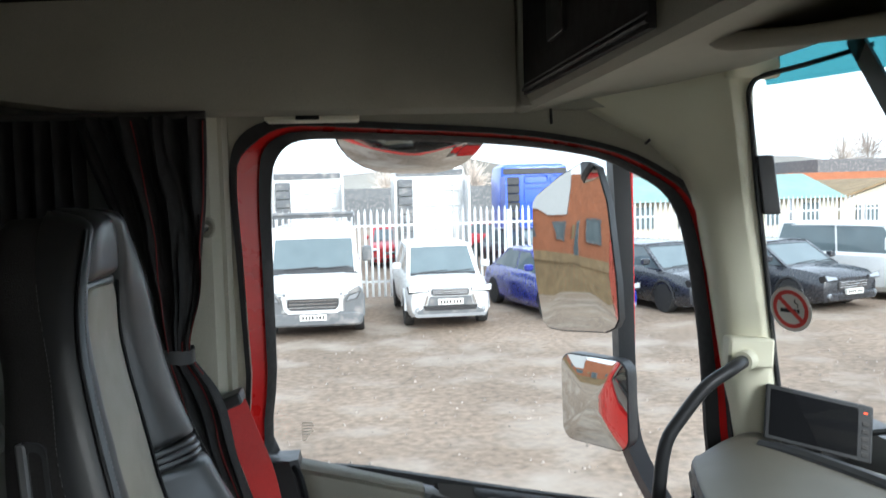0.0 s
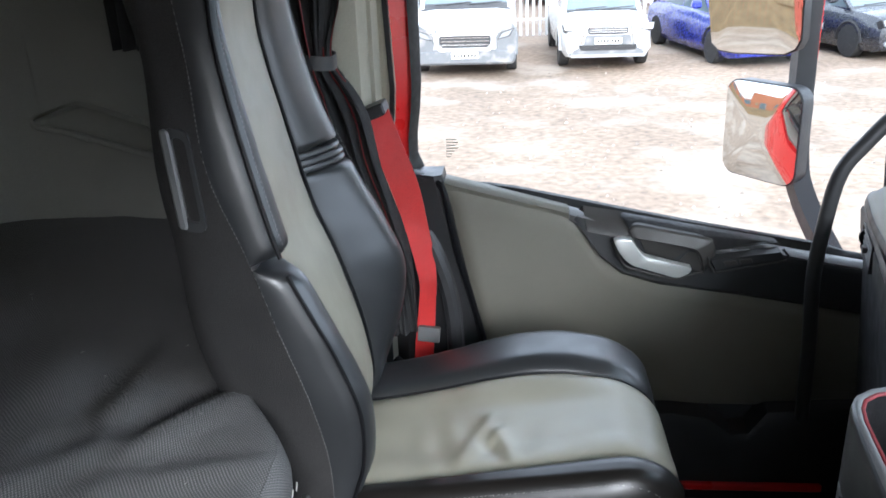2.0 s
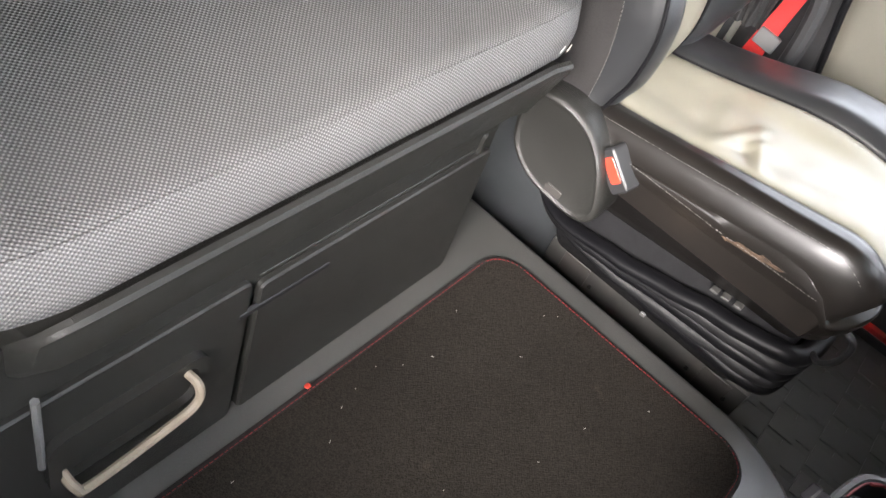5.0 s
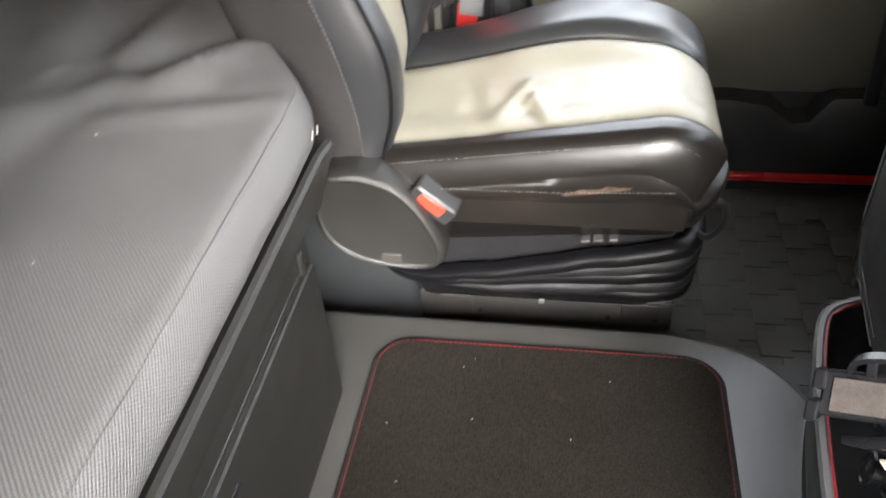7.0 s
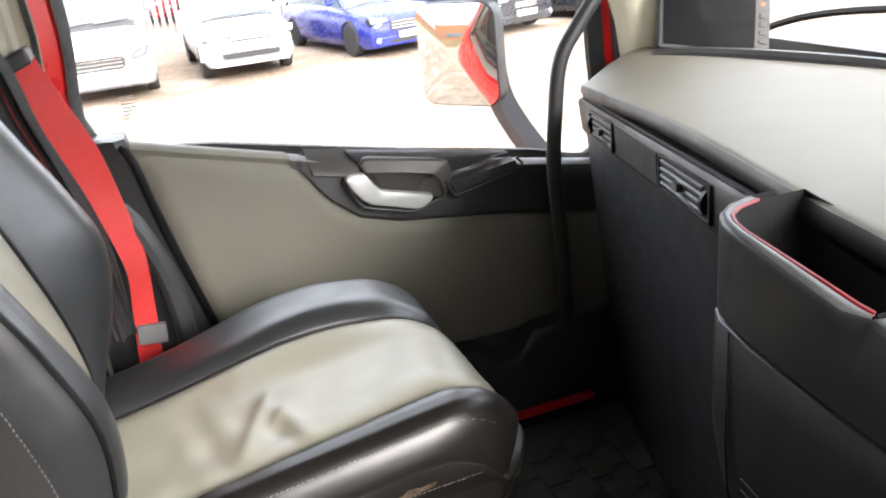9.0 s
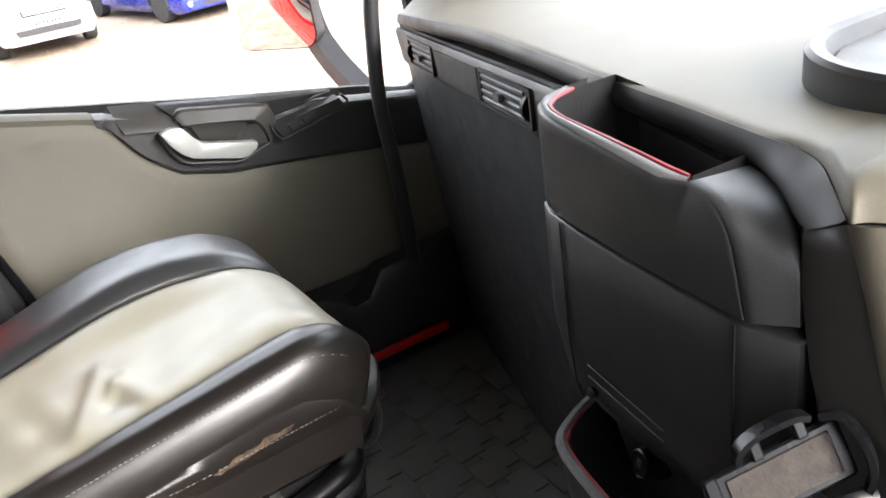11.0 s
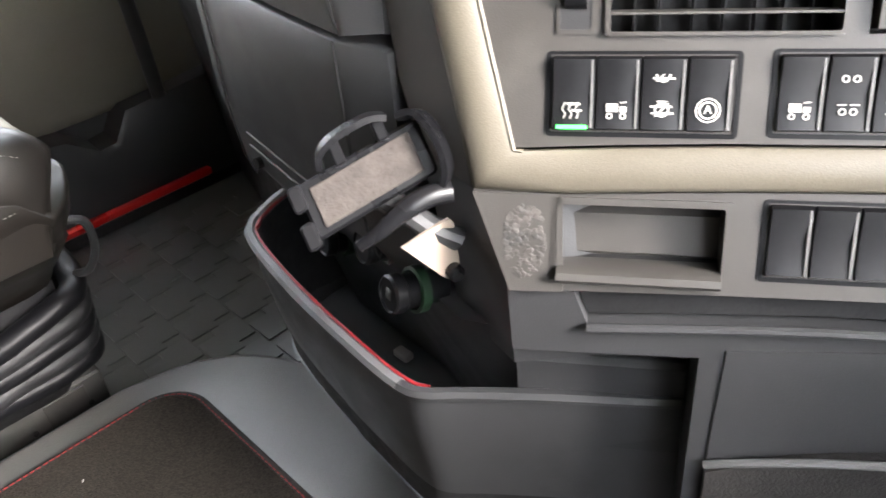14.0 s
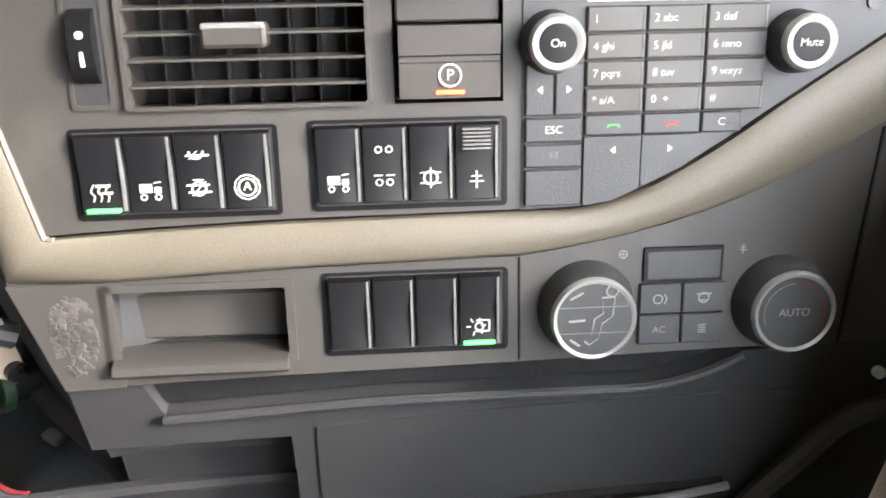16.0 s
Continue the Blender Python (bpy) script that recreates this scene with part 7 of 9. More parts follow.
# thumbwheel
bm = bmesh.new()
frame_ring(bm, CP, rrect(-0.1585, -0.1325, 0.0765, 0.1430, 0.003), rrect(-0.1565, -0.1375, 0.0790, 0.1405, 0.002), -0.003, 0.0014)
tw = part("thumbwheel_bezel", bm, PLASTIC_CHARCOAL, centre, "grey bezel")
bm = bmesh.new()
pad(bm, CP, -0.157, -0.137, 0.078, 0.141, 0.0002, 0.0007, 0.002, 0.0002)
part("bezel_back", bm, PLASTIC_BLACK, tw)
bm = bmesh.new()
loft(bm, [[CP.at(a, 0.1105 + 0.0195 * math.cos(t * 0.314), 0.001 + 0.009 * math.sin(t * 0.314)) for t in range(11)] for a in (-0.1535, -0.1405)])
part("thumbwheel", bm, PLASTIC_GLOSS, tw, "black thumbwheel")
bm = bmesh.new()
pad(bm, CP, -0.1478, -0.1458, 0.1, 0.108, 0.008, 0.0105, 0.0005, 0.0002)
turned(bm, CP, -0.1468, 0.1165, [(0.0022, 0.008), (0.0022, 0.0104)], 10)
part("pictogram", bm, WHITE_MARK, tw)
# parking brake switch with its recess
bm = bmesh.new()
pad(bm, CP, 0.0170, 0.0780, VB, VT, -0.030, -0.024, 0.002, 0.0003)
pk = part("brake_bezel", bm, RUBBER, centre, "black brake switch recess")
bm = bmesh.new()
pad(bm, CP, 0.0190, 0.0765, 0.1195, 0.149, -0.026, -0.0040, 0.002, 0.0010)
part("recess_face", bm, PLASTIC_CHARCOAL, pk)
bm = bmesh.new()
loft(bm, [[CP.at(a, b, d) for a, b, d in ((x, 0.1180, -0.025), (x, 0.1175, 0.010), (x, 0.1020, 0.0085), (x, 0.1010, 0.006), (x, 0.0985, 0.006), (x, 0.0975, 0.008), (x, 0.0785, 0.006), (x, 0.0775, -0.025))] for x in (0.0200, 0.0755)])
part("rocker", bm, PLASTIC_CHARCOAL, pk, "charcoal brake rocker")
bm = bmesh.new()
frame_ring(bm, CP, [(0.0478 + 0.0065 * math.cos(t * 0.314), 0.0910 + 0.0065 * math.sin(t * 0.314)) for t in range(20)], [(0.0478 + 0.0055 * math.cos(t * 0.314), 0.0910 + 0.0055 * math.sin(t * 0.314)) for t in range(20)], 0.0068, 0.0082)
part("pictogram", bm, WHITE_MARK, pk)
text("P", CP, 0.0478, 0.0910, 0.0083, 0.0085, WHITE_MARK, pk)
bm = bmesh.new()
pad(bm, CP, 0.0400, 0.0556, 0.0808, 0.0828, 0.005, 0.0078, 0.0006, 0.0003)
part("indicator", bm, RED_LAMP, pk, "lit red indicator")

# radio with keypad
radio = part("radio_face", (lambda b_: (prism(b_, CP, [(0.0885, 0.0125), (0.1300, 0.0142), (0.1807, 0.0340), (0.245, 0.0755), (0.2962, 0.1085), (0.3000, 0.1455), (0.0890, 0.1480)], 0.0, 0.0012), b_)[1])(bmesh.new()), PLASTIC_BLACK, centre, "black radio with a phone keypad")
def key(a0, a1, b0, b1, words="", mark=None, material=WHITE_MARK, d=0.0042, face=PLASTIC_BLACK, align="LEFT"):
    bm = bmesh.new()
    pad(bm, CP, a0 + 0.0004, a1 - 0.0004, b0 + 0.0004, b1 - 0.0004, 0.0008, d, 0.0006, 0.0009)
    k_ = part("key", bm, face, radio)
    if face is PLASTIC_CHARCOAL:
        # Highlight along the key's right edge, drawn as a grey strip.
        bm = bmesh.new()
        pad(bm, CP, a1 - 0.0022, a1 - 0.0012, b0 + 0.0012, b1 - 0.0012, d - 0.001, d + 0.0004, 0.0003, 0.0002)
        part("key_highlight", bm, GREY_PLASTIC, k_)
    if words:
        text(words, CP, a0 + 0.004 if align == "LEFT" else (a0 + a1) / 2, (b0 + b1) / 2, d + 0.0002, 0.0062, material, k_, align=align)
    if mark:
        global PLD
        PLD = d + 0.0002
        icon(mark, (a0 + a1) / 2, (b0 + b1) / 2, k_, material, 0.5)
    return k_
COLS, ROWSB = (0.1235, 0.1572, 0.1910, 0.2262), (0.1262, 0.1115, 0.0968, 0.0820, 0.0672, 0.0545)
for r, names in enumerate((("1", "2 abc", "3 def"), ("4 ghi", "5 jkl", "6 mno"), ("7 pqrs", "8 tuv", "9 wxyz"), ("* a/A", "0  +", "#"))):
    for c, w in enumerate(names):
        key(COLS[c], COLS[c + 1], ROWSB[r + 1], ROWSB[r], w, face=PLASTIC_CHARCOAL)
key(COLS[0], COLS[1], ROWSB[5], ROWSB[4], mark="phone", material=GREEN_MARK)
key(COLS[1], COLS[2], ROWSB[5], ROWSB[4], mark="phone", material=RED_MARK)
key(COLS[2], COLS[2] + 0.024, ROWSB[5], ROWSB[4], "C", align="CENTER")
key(0.0895, 0.1062, 0.0665, 0.0962, mark="left")
key(0.1062, 0.1230, 0.0665, 0.0962, mark="right")
key(0.0895, 0.1230, 0.0515, 0.0660, "ESC", align="CENTER")
key(0.0895, 0.1230, 0.0370, 0.0510, mark="rings", material=GREY_PLASTIC)
key(0.0895, 0.1230, 0.0145, 0.0365)
for poly, mark in (([(0.1239, 0.0541), (0.1239, 0.0150), (0.1400, 0.0165), (0.1566, 0.0240), (0.1566, 0.0541)], "left"), ([(0.1574, 0.0541), (0.1574, 0.0245), (0.1740, 0.0320), (0.1906, 0.0420), (0.1906, 0.0541)], "right")):
    bm = bmesh.new()
    prism(bm, CP, poly, 0.0008, 0.0040)
    k_ = part("key", bm, PLASTIC_BLACK, radio)
    PLD = 0.0042
    icon(mark, (poly[0][0] + poly[-1][0]) / 2, 0.0465, k_, WHITE_MARK, 0.5)
bm = bmesh.new()
pad(bm, CP, 0.1240, 0.2260, 0.1280, 0.1460, 0.001, 0.0022, 0.001, 0.0005)
part("display", bm, shader("pale_display", (0.55, 0.58, 0.6), 0.3), radio, "pale radio display")
bm = bmesh.new()
pad(bm, CP, 0.2275, 0.262, 0.1275, 0.1465, 0.001, 0.0024, 0.001, 0.0005)
part("display_end", bm, SCREEN, radio)
for a, b, w in ((0.1045, 0.1070, "On"), (0.2430, 0.1045, "Mute")):
    bm = bmesh.new()
    turned(bm, CP, a, b, [(0.0178, 0.0010), (0.0172, 0.006), (0.0160, 0.016), (0.0152, 0.0185), (0.0120, 0.0195)], 32)
    k_ = part("knob", bm, PLASTIC_BLACK, radio, "black rotary knob")
    bm = bmesh.new()
    turned(bm, CP, a, b, [(0.0156, 0.0175), (0.0152, 0.0195), (0.0135, 0.0212), (0.0105, 0.0205), (0.0102, 0.0195)], 32)
    part("knob_ring", bm, DULL_SILVER, k_, "satin silver ring")
    bm = bmesh.new()
    turned(bm, CP, a, b, [(0.0104, 0.0190), (0.0102, 0.0205), (0.004, 0.0210)], 24)
    part("knob_cap", bm, PLASTIC_GLOSS, k_)
    text(w, CP, a, b, 0.0213, 0.0062, WHITE_MARK, k_)
bm = bmesh.new()
turned(bm, CP, 0.2865, 0.1250, [(0.0042, 0.001), (0.0042, 0.0026), (0.002, 0.0022)], 14)
part("screw", bm, STEEL, radio)

# coin tray
bm = bmesh.new()
frame_ring(bm, CP, rrect(-0.1600, -0.0465, -0.0790, -0.0245, 0.003), rrect(-0.1550, -0.0515, -0.0735, -0.0290, 0.002), -0.044, 0.0018)
tr = part("coin_tray", bm, PLASTIC_CHARCOAL, centre, "charcoal coin tray")
bm = bmesh.new()
loft(bm, [[CP.at(a, b, d) for b, d in ((-0.0290, -0.034), (-0.0405, -0.0240), (-0.0665, -0.0220), (-0.0690, -0.025), (-0.0735, -0.025), (-0.0735, -0.045), (-0.0290, -0.045))] for a in (-0.1548, -0.0517)])
part("tray_inside", bm, PLASTIC_CHARCOAL, tr, "", 20)
bm = bmesh.new()
loft(bm, [[CP.at(a, b, d) for b, d in ((-0.0800, -0.002), (-0.0805, 0.007), (-0.0780, 0.010), (-0.0735, 0.009), (-0.0705, 0.004), (-0.0705, -0.022), (-0.0800, -0.022))] for a in (-0.1545, -0.0520)])
part("tray_lip", bm, PLASTIC_CHARCOAL, tr)

# climate module
bm = bmesh.new()
tube(bm, [CP.at(0.0880, -0.0165, 0.0006), CP.at(0.0882, -0.0815, 0.0006)], 0.0009, 5)
part("module_joint", bm, RUBBER, centre, "black module joint")
bm = bmesh.new()
tube(bm, [CP.at(0.3025, 0.055, 0.0006), CP.at(0.2895, -0.080, 0.0006)], 0.0012, 5)
part("module_joint", bm, RUBBER, centre, "black module joint")
def dial(a, b, words):
    bm = bmesh.new()
    turned(bm, CP, a, b, [(0.0300, 0.0), (0.0292, 0.004), (0.0272, 0.012), (0.0258, 0.019), (0.0236, 0.0215)], 40)
    k_ = part("dial", bm, PLASTIC_BLACK, centre, "black rotary dial")
    bm = bmesh.new()
    turned(bm, CP, a, b, [(0.0257, 0.0185), (0.0253, 0.0212), (0.0241, 0.0226), (0.0222, 0.0220), (0.0217, 0.0205)], 40)
    part("dial_ring", bm, DULL_SILVER, k_, "satin silver dial ring")
    bm = bmesh.new()
    turned(bm, CP, a, b, [(0.0221, 0.0200), (0.0217, 0.0209), (0.0006, 0.0212)], 32)
    part("dial_face", bm, PLASTIC_GLOSS, k_)
    if words:
        text(words, CP, a, b, 0.0216, 0.0068, GREY_MARK, k_)
    return k_
k1 = dial(0.1285, -0.0500, "")
k2 = dial(0.2486, -0.0510, "AUTO")
bm = bmesh.new()
for b in (-0.0415, -0.0575):
    pad(bm, CP, 0.1085, 0.1485, b - 0.0010, b - 0.0005, 0.0208, 0.0222, 0.0001, 0.0001)
part("dial_split", bm, GREY_PLASTIC, k1)
bm = bmesh.new()
body = [(0.1375, -0.0350), (0.1455, -0.0350), (0.1445, -0.0470), (0.1380, -0.0520), (0.1360, -0.0610), (0.1305, -0.0650), (0.1275, -0.0625), (0.1320, -0.0570), (0.1330, -0.0485), (0.1390, -0.0445)]
cc = V((0.1375, -0.0500))
DX, DY2 = -0.0050, -0.0010
body = [(a + DX, b + DY2) for a, b in body]
cc = V((0.1375 + DX, -0.05 + DY2))
frame_ring(bm, CP, body, [tuple(V(p) + (cc - V(p)).normalized() * 0.0009) for p in body], 0.0216, 0.0224)
frame_ring(bm, CP, [(0.1385 + 0.0038 * math.cos(t * 0.524), -0.0325 + 0.0038 * math.sin(t * 0.524)) for t in range(12)], [(0.1385 + 0.003 * math.cos(t * 0.524), -0.0325 + 0.003 * math.sin(t * 0.524)) for t in range(12)], 0.0216, 0.0224)
for p, q in (((0.1190, -0.0360), (0.1265, -0.0320)), ((0.1185, -0.0495), (0.1280, -0.0490)), ((0.1195, -0.0610), (0.1250, -0.0650))):
    tube(bm, [CP.at(p[0] + DX, p[1] + DY2, 0.0222), CP.at(q[0] + DX, q[1] + DY2, 0.0222)], 0.0008, 5)
part("pictogram", bm, GREY_MARK, k1)
bm = bmesh.new()
arc_pts = [CP.at(0.2486 + 0.0185 * math.cos(radians(w)), -0.0510 + 0.0185 * math.sin(radians(w)), 0.0219) for w in range(95, 215, 12)]
tube(bm, arc_pts, 0.0004, 4)
part("cold_mark", bm, GREY_PLASTIC, k2)
bm = bmesh.new()
tube(bm, [CP.at(0.2486 + 0.0185 * math.cos(radians(w)), -0.0510 + 0.0185 * math.sin(radians(w)), 0.0219) for w in range(-30, 80, 12)], 0.0004, 4)
part("warm_mark", bm, THREAD_RED, k2)
bm = bmesh.new()
pad(bm, CP, 0.1625, 0.2115, -0.0355, -0.0135, 0.0, 0.0016, 0.001, 0.0005)
lcd = part("display_bezel", bm, PLASTIC_GLOSS, centre)
bm = bmesh.new()
pad(bm, CP, 0.1650, 0.2095, -0.0335, -0.0160, 0.0014, 0.0020, 0.0005, 0.0002)
part("display", bm, LCD, lcd, "grey blank display")
for a, b, m, w in ((0.1605, -0.0555, "loop", ""), (0.1872, -0.0555, "defrost", ""), (0.1605, -0.0755, None, "AC"), (0.1872, -0.0755, "heater", "")):
    bm = bmesh.new()
    pad(bm, CP, a + 0.0003, a + 0.0262, b + 0.0003, b + 0.0193, 0.0, 0.0030, 0.001, 0.0008)
    kb = part("button", bm, PLASTIC_BLACK, centre)
    PLD = 0.0032
    if m:
        icon(m, a + 0.0130, b + 0.0098, kb, GREY_MARK, 0.8)
    if w:
        text(w, CP, a + 0.0130, b + 0.0098, 0.0032, 0.0062, GREY_MARK, kb)
PLD = 0.0006
icon("fan", 0.1502, -0.0172, centre, GREY_MARK, 0.7)
icon("cross", 0.2235, -0.0165, centre, GREY_MARK, 0.6)

# lower console under the panel
lower = thing("lower_console", "black lower console with open slot, drawer and tray", "console", (0.4, 0.1, 0.0))
def LP(a, b, d):
    """Below the panel the face drops straight down."""
    base = CP.at(a, -0.088, 0)
    return V((base.x, base.y, base.z + (b + 0.088) * 0.96)) + V((-0.823, -0.567, 0)) * d
class LQ:
    at = staticmethod(LP)
bm = bmesh.new()
slot_in = [(-0.1430, -0.0885), (-0.1340, -0.1170), (-0.06, -0.1120), (0.0108, -0.1080), (0.12, -0.1070), (0.1712, -0.1060), (0.205, -0.0960), (0.2290, -0.0815)]
prism(bm, LQ, [*slot_in, (0.229, -0.078), (-0.143, -0.078)], -0.03, -0.012)
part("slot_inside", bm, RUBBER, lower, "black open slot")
bm = bmesh.new()
tube(bm, spline([LP(a, b - 0.004, 0.0) for a, b in slot_in[1:]], 5), 0.0034, 8)
part("slot_lip", bm, PLASTIC_BLACK, lower)
bm = bmesh.new()
prism(bm, LQ, [*[(a, b - 0.004) for a, b in slot_in], (0.36, -0.078), (0.36, -0.62), (-0.058, -0.62), (-0.058, -0.146), (-0.186, -0.150), (-0.188, -0.088)], -0.05, -0.004)
part("fascia", bm, PLASTIC_BLACK, lower, "black lower fascia")
bm = bmesh.new()
loft(bm, [[LP(a, b, d) for b, d in ((-0.120, -0.11), (-0.120, -0.075), (-0.26, -0.075), (-0.26, -0.11))] for a in (-0.205, -0.058)])
part("drawer_surround", bm, PLASTIC_BLACK, lower, "black panel above the drawer")
bm = bmesh.new()
loft(bm, [[LP(a, b, d) for b, d in ((-0.199, -0.08), (-0.199, -0.052), (-0.203, -0.047), (-0.30, -0.047), (-0.30, -0.08))] for a in (-0.190, -0.0605)])
part("drawer", bm, PLASTIC_BLACK, lower, "black drawer front")
bm = bmesh.new()
recess = curve_a([(-0.041, -0.137), (0.10, -0.1265), (0.272, -0.1215)]) + curve_a([(0.255, -0.160), (0.235, -0.21), (0.17, -0.214), (0.08, -0.222), (-0.044, -0.250)])
prism(bm, LQ, recess, -0.02, -0.0025)
part("tray_recess", bm, PLASTIC_BLACK, lower, "shaded open tray")
bm = bmesh.new()
tube(bm, spline([LP(a, b, d) for a, b, d in ((-0.045, -0.2540, 0.000), (-0.024, -0.2440, 0.004), (0.03, -0.2285, 0.010), (0.10, -0.2170, 0.015), (0.18, -0.2100, 0.015), (0.24, -0.2070, 0.008))], 6), 0.0032, 8)
part("tray_lip", bm, GREY_PLASTIC, lower, "grey tray lip")
bm = bmesh.new()
loft(bm, [[LP(a, b, d) for a, b in ((-0.044, -0.258), (-0.020, -0.247), (0.03, -0.2325), (0.10, -0.221), (0.18, -0.214), (0.24, -0.211), (0.24, -0.5), (-0.044, -0.5))] for d in (-0.003, 0.004)])
part("tray_bag", bm, CARPET_EDGE, lower, "dark felt-lined tray front")
bm = bmesh.new()
tube(bm, spline([LP(a, b, d) for a, b, d in ((0.36, -0.130, 0.006), (0.318, -0.1330, 0.010), (0.298, -0.146, 0.012), (0.285, -0.170, 0.012), (0.262, -0.215, 0.010), (0.24, -0.27, 0.006))], 6), 0.008, 8)
part("arch_edge", bm, PLASTIC_CHARCOAL, lower, "rounded charcoal arch edge")
bm = bmesh.new()
turned(bm, CP, 0.318, -0.1015, [(0.004, 0.0), (0.004, 0.004), (0.002, 0.0045)], 10)
part("screw", bm, SILVER, lower)

# phone holder on its bracket
holder = thing("phone_holder", "black clamp phone holder on a bent metal bracket", "phone holder", (0.22, 0.26, 0.49))
H = Plane((0.1888, 0.3005, 0.5703), (0.067, -0.0275, 0.023), (0.0035, 0.0195, 0.0265))
if H.n.y > 0:
    H.n = -H.n
bm = bmesh.new()
pad(bm, H, -0.046, 0.046, -0.020, 0.019, -0.010, 0.0, 0.004, 0.002)
part("cradle", bm, HOLDER_BLACK, holder, "black cradle")
bm = bmesh.new()
pad(bm, H, -0.038, 0.037, -0.0145, 0.0135, -0.001, 0.0018, 0.0012, 0.0006)
part("foam_pad", bm, shader("brown_foam", (0.042, 0.035, 0.031), 0.9, vary=0.2, scale=60, bump=0.5, bump_scale=300), holder, "brown-grey foam pad")
bm = bmesh.new()
sweep(bm, spline([H.at(0.036, 0.024, 0.004), H.at(0.046, 0.020, 0.010), H.at(0.051, 0.006, 0.013), H.at(0.052, -0.010, 0.013), H.at(0.050, -0.022, 0.010), H.at(0.046, -0.028, 0.005)], 5), [(-0.0026, -0.008), (0.0016, -0.008), (0.003, -0.005), (0.003, 0.005), (0.0016, 0.008), (-0.0026, 0.008)], up=tuple(H.n))
part("end_jaw", bm, HOLDER_BLACK, holder, "black rounded jaw")
bm = bmesh.new()
sweep(bm, spline([H.at(-0.026, 0.022, 0.002), H.at(-0.023, 0.029, 0.007), H.at(-0.010, 0.0335, 0.010), H.at(0.014, 0.0335, 0.010), H.at(0.026, 0.029, 0.007)], 5), [(-0.0022, -0.0055), (0.0022, -0.0055), (0.003, 0.0), (0.0022, 0.0055), (-0.0022, 0.0055)], up=tuple(H.n))
part("top_jaw", bm, HOLDER_BLACK, holder, "black rounded jaw")
for a in (-0.012, 0.020):
    bm = bmesh.new()
    pad(bm, H, a - 0.004, a + 0.004, 0.016, 0.034, -0.004, 0.004, 0.001)
    part("jaw_slide", bm, HOLDER_BLACK, holder, "black sliding bar")
for b0, b1, a0, d1 in ((-0.024, -0.006, -0.054, 0.010), (0.002, 0.020, -0.053, 0.004)):
    bm = bmesh.new()
    pad(bm, H, a0, a0 + 0.010, b0, b1, -0.008, d1, 0.003, 0.0015)
    part("low_jaw", bm, HOLDER_BLACK, holder)
bm = bmesh.new()
arm_line = spline([H.at(-0.024, -0.036, 0.000), H.at(-0.008, -0.035, 0.006), H.at(0.012, -0.031, 0.009), H.at(0.032, -0.031, 0.008), H.at(0.048, -0.036, 0.004)], 6)
rings = []
for i, p in enumerate(arm_line):
    d = (arm_line[min(i + 1, len(arm_line) - 1)] - arm_line[max(i - 1, 0)]).normalized()
    r = 0.0035 + 0.0040 * min(1.0, i / 14)
    side = d.cross(H.n).normalized()
    rings.append([p + side * r * math.cos(a * 0.628) + H.n * r * 0.8 * math.sin(a * 0.628) for a in range(10)])
loft(bm, rings)
part("lever", bm, HOLDER_BLACK, holder, "glossy black clamp lever")
bm = bmesh.new()
tube(bm, spline([H.at(0.0, -0.01, -0.008), (0.208, 0.292, 0.540), (0.222, 0.282, 0.522), (0.238, 0.270, 0.508)], 5), 0.009, 10)
part("arm", bm, PLASTIC_BLACK, holder)
bm = bmesh.new()
bl = Plane((0.231, 0.272, 0.523), (0.036, -0.009, 0.0), (0, 0, 1))
prism(bm, bl, [(-0.038, -0.003), (-0.012, 0.004), (0.0, 0.006), (0.003, 0.002), (0.006, -0.046), (0.001, -0.050), (-0.010, -0.040)], -0.001, 0.0015)
# Warm tint puts the reflected beige into the steel's colour.
part("bracket", bm, shader("warm_tinted_metal", (0.42, 0.34, 0.28), 0.5, metal=0.4), holder, "bent pale metal bracket")
bm = bmesh.new()
turned(bm, bl, -0.001, -0.038, [(0.0065, 0.001), (0.0065, 0.008), (0.005, 0.010)], 16)
part("screw_knob", bm, HOLDER_BLACK, holder, "black screw knob")

# monitor on the dash top
mon = thing("camera_monitor", "black flat camera monitor on a dashboard stand", "monitor", (0.90, 1.50, 0.70))
tl, tr_, br_, bl_ = V((0.832, 1.566, 0.846)), V((1.030, 1.462, 0.803)), V((1.008, 1.440, 0.684)), V((0.818, 1.545, 0.722))
MP = Plane((tl + br_) / 2, ((tr_ - tl) + (br_ - bl_)), ((tl - bl_) + (tr_ - br_)))
if MP.n.y > 0:
    MP.n = -MP.n
w2, h2 = (tr_ - tl).length / 2, (tl - bl_).length / 2
bm = bmesh.new()
pad(bm, MP, -w2, w2, -h2, h2, -0.028, 0.004, 0.006, 0.003)
part("housing", bm, PLASTIC_BLACK, mon)
bm = bmesh.new()
pad(bm, MP, -w2 + 0.010, w2 - 0.030, -h2 + 0.010, h2 - 0.010, 0.003, 0.0046, 0.002, 0.0005)
part("screen", bm, SCREEN, mon, "dark blank screen")
for k in range(5):
    bm = bmesh.new()
    pad(bm, MP, w2 - 0.022, w2 - 0.008, -h2 + 0.012 + k * 0.017, -h2 + 0.022 + k * 0.017, 0.003, 0.006, 0.002, 0.001)
    part("button", bm, PLASTIC_CHARCOAL, mon)
bm = bmesh.new()
pad(bm, MP, w2 - 0.020, w2 - 0.012, h2 - 0.020, h2 - 0.016, 0.003, 0.0062, 0.001, 0.0005)
part("power_light", bm, RED_LAMP, mon, "red power light")
bm = bmesh.new()
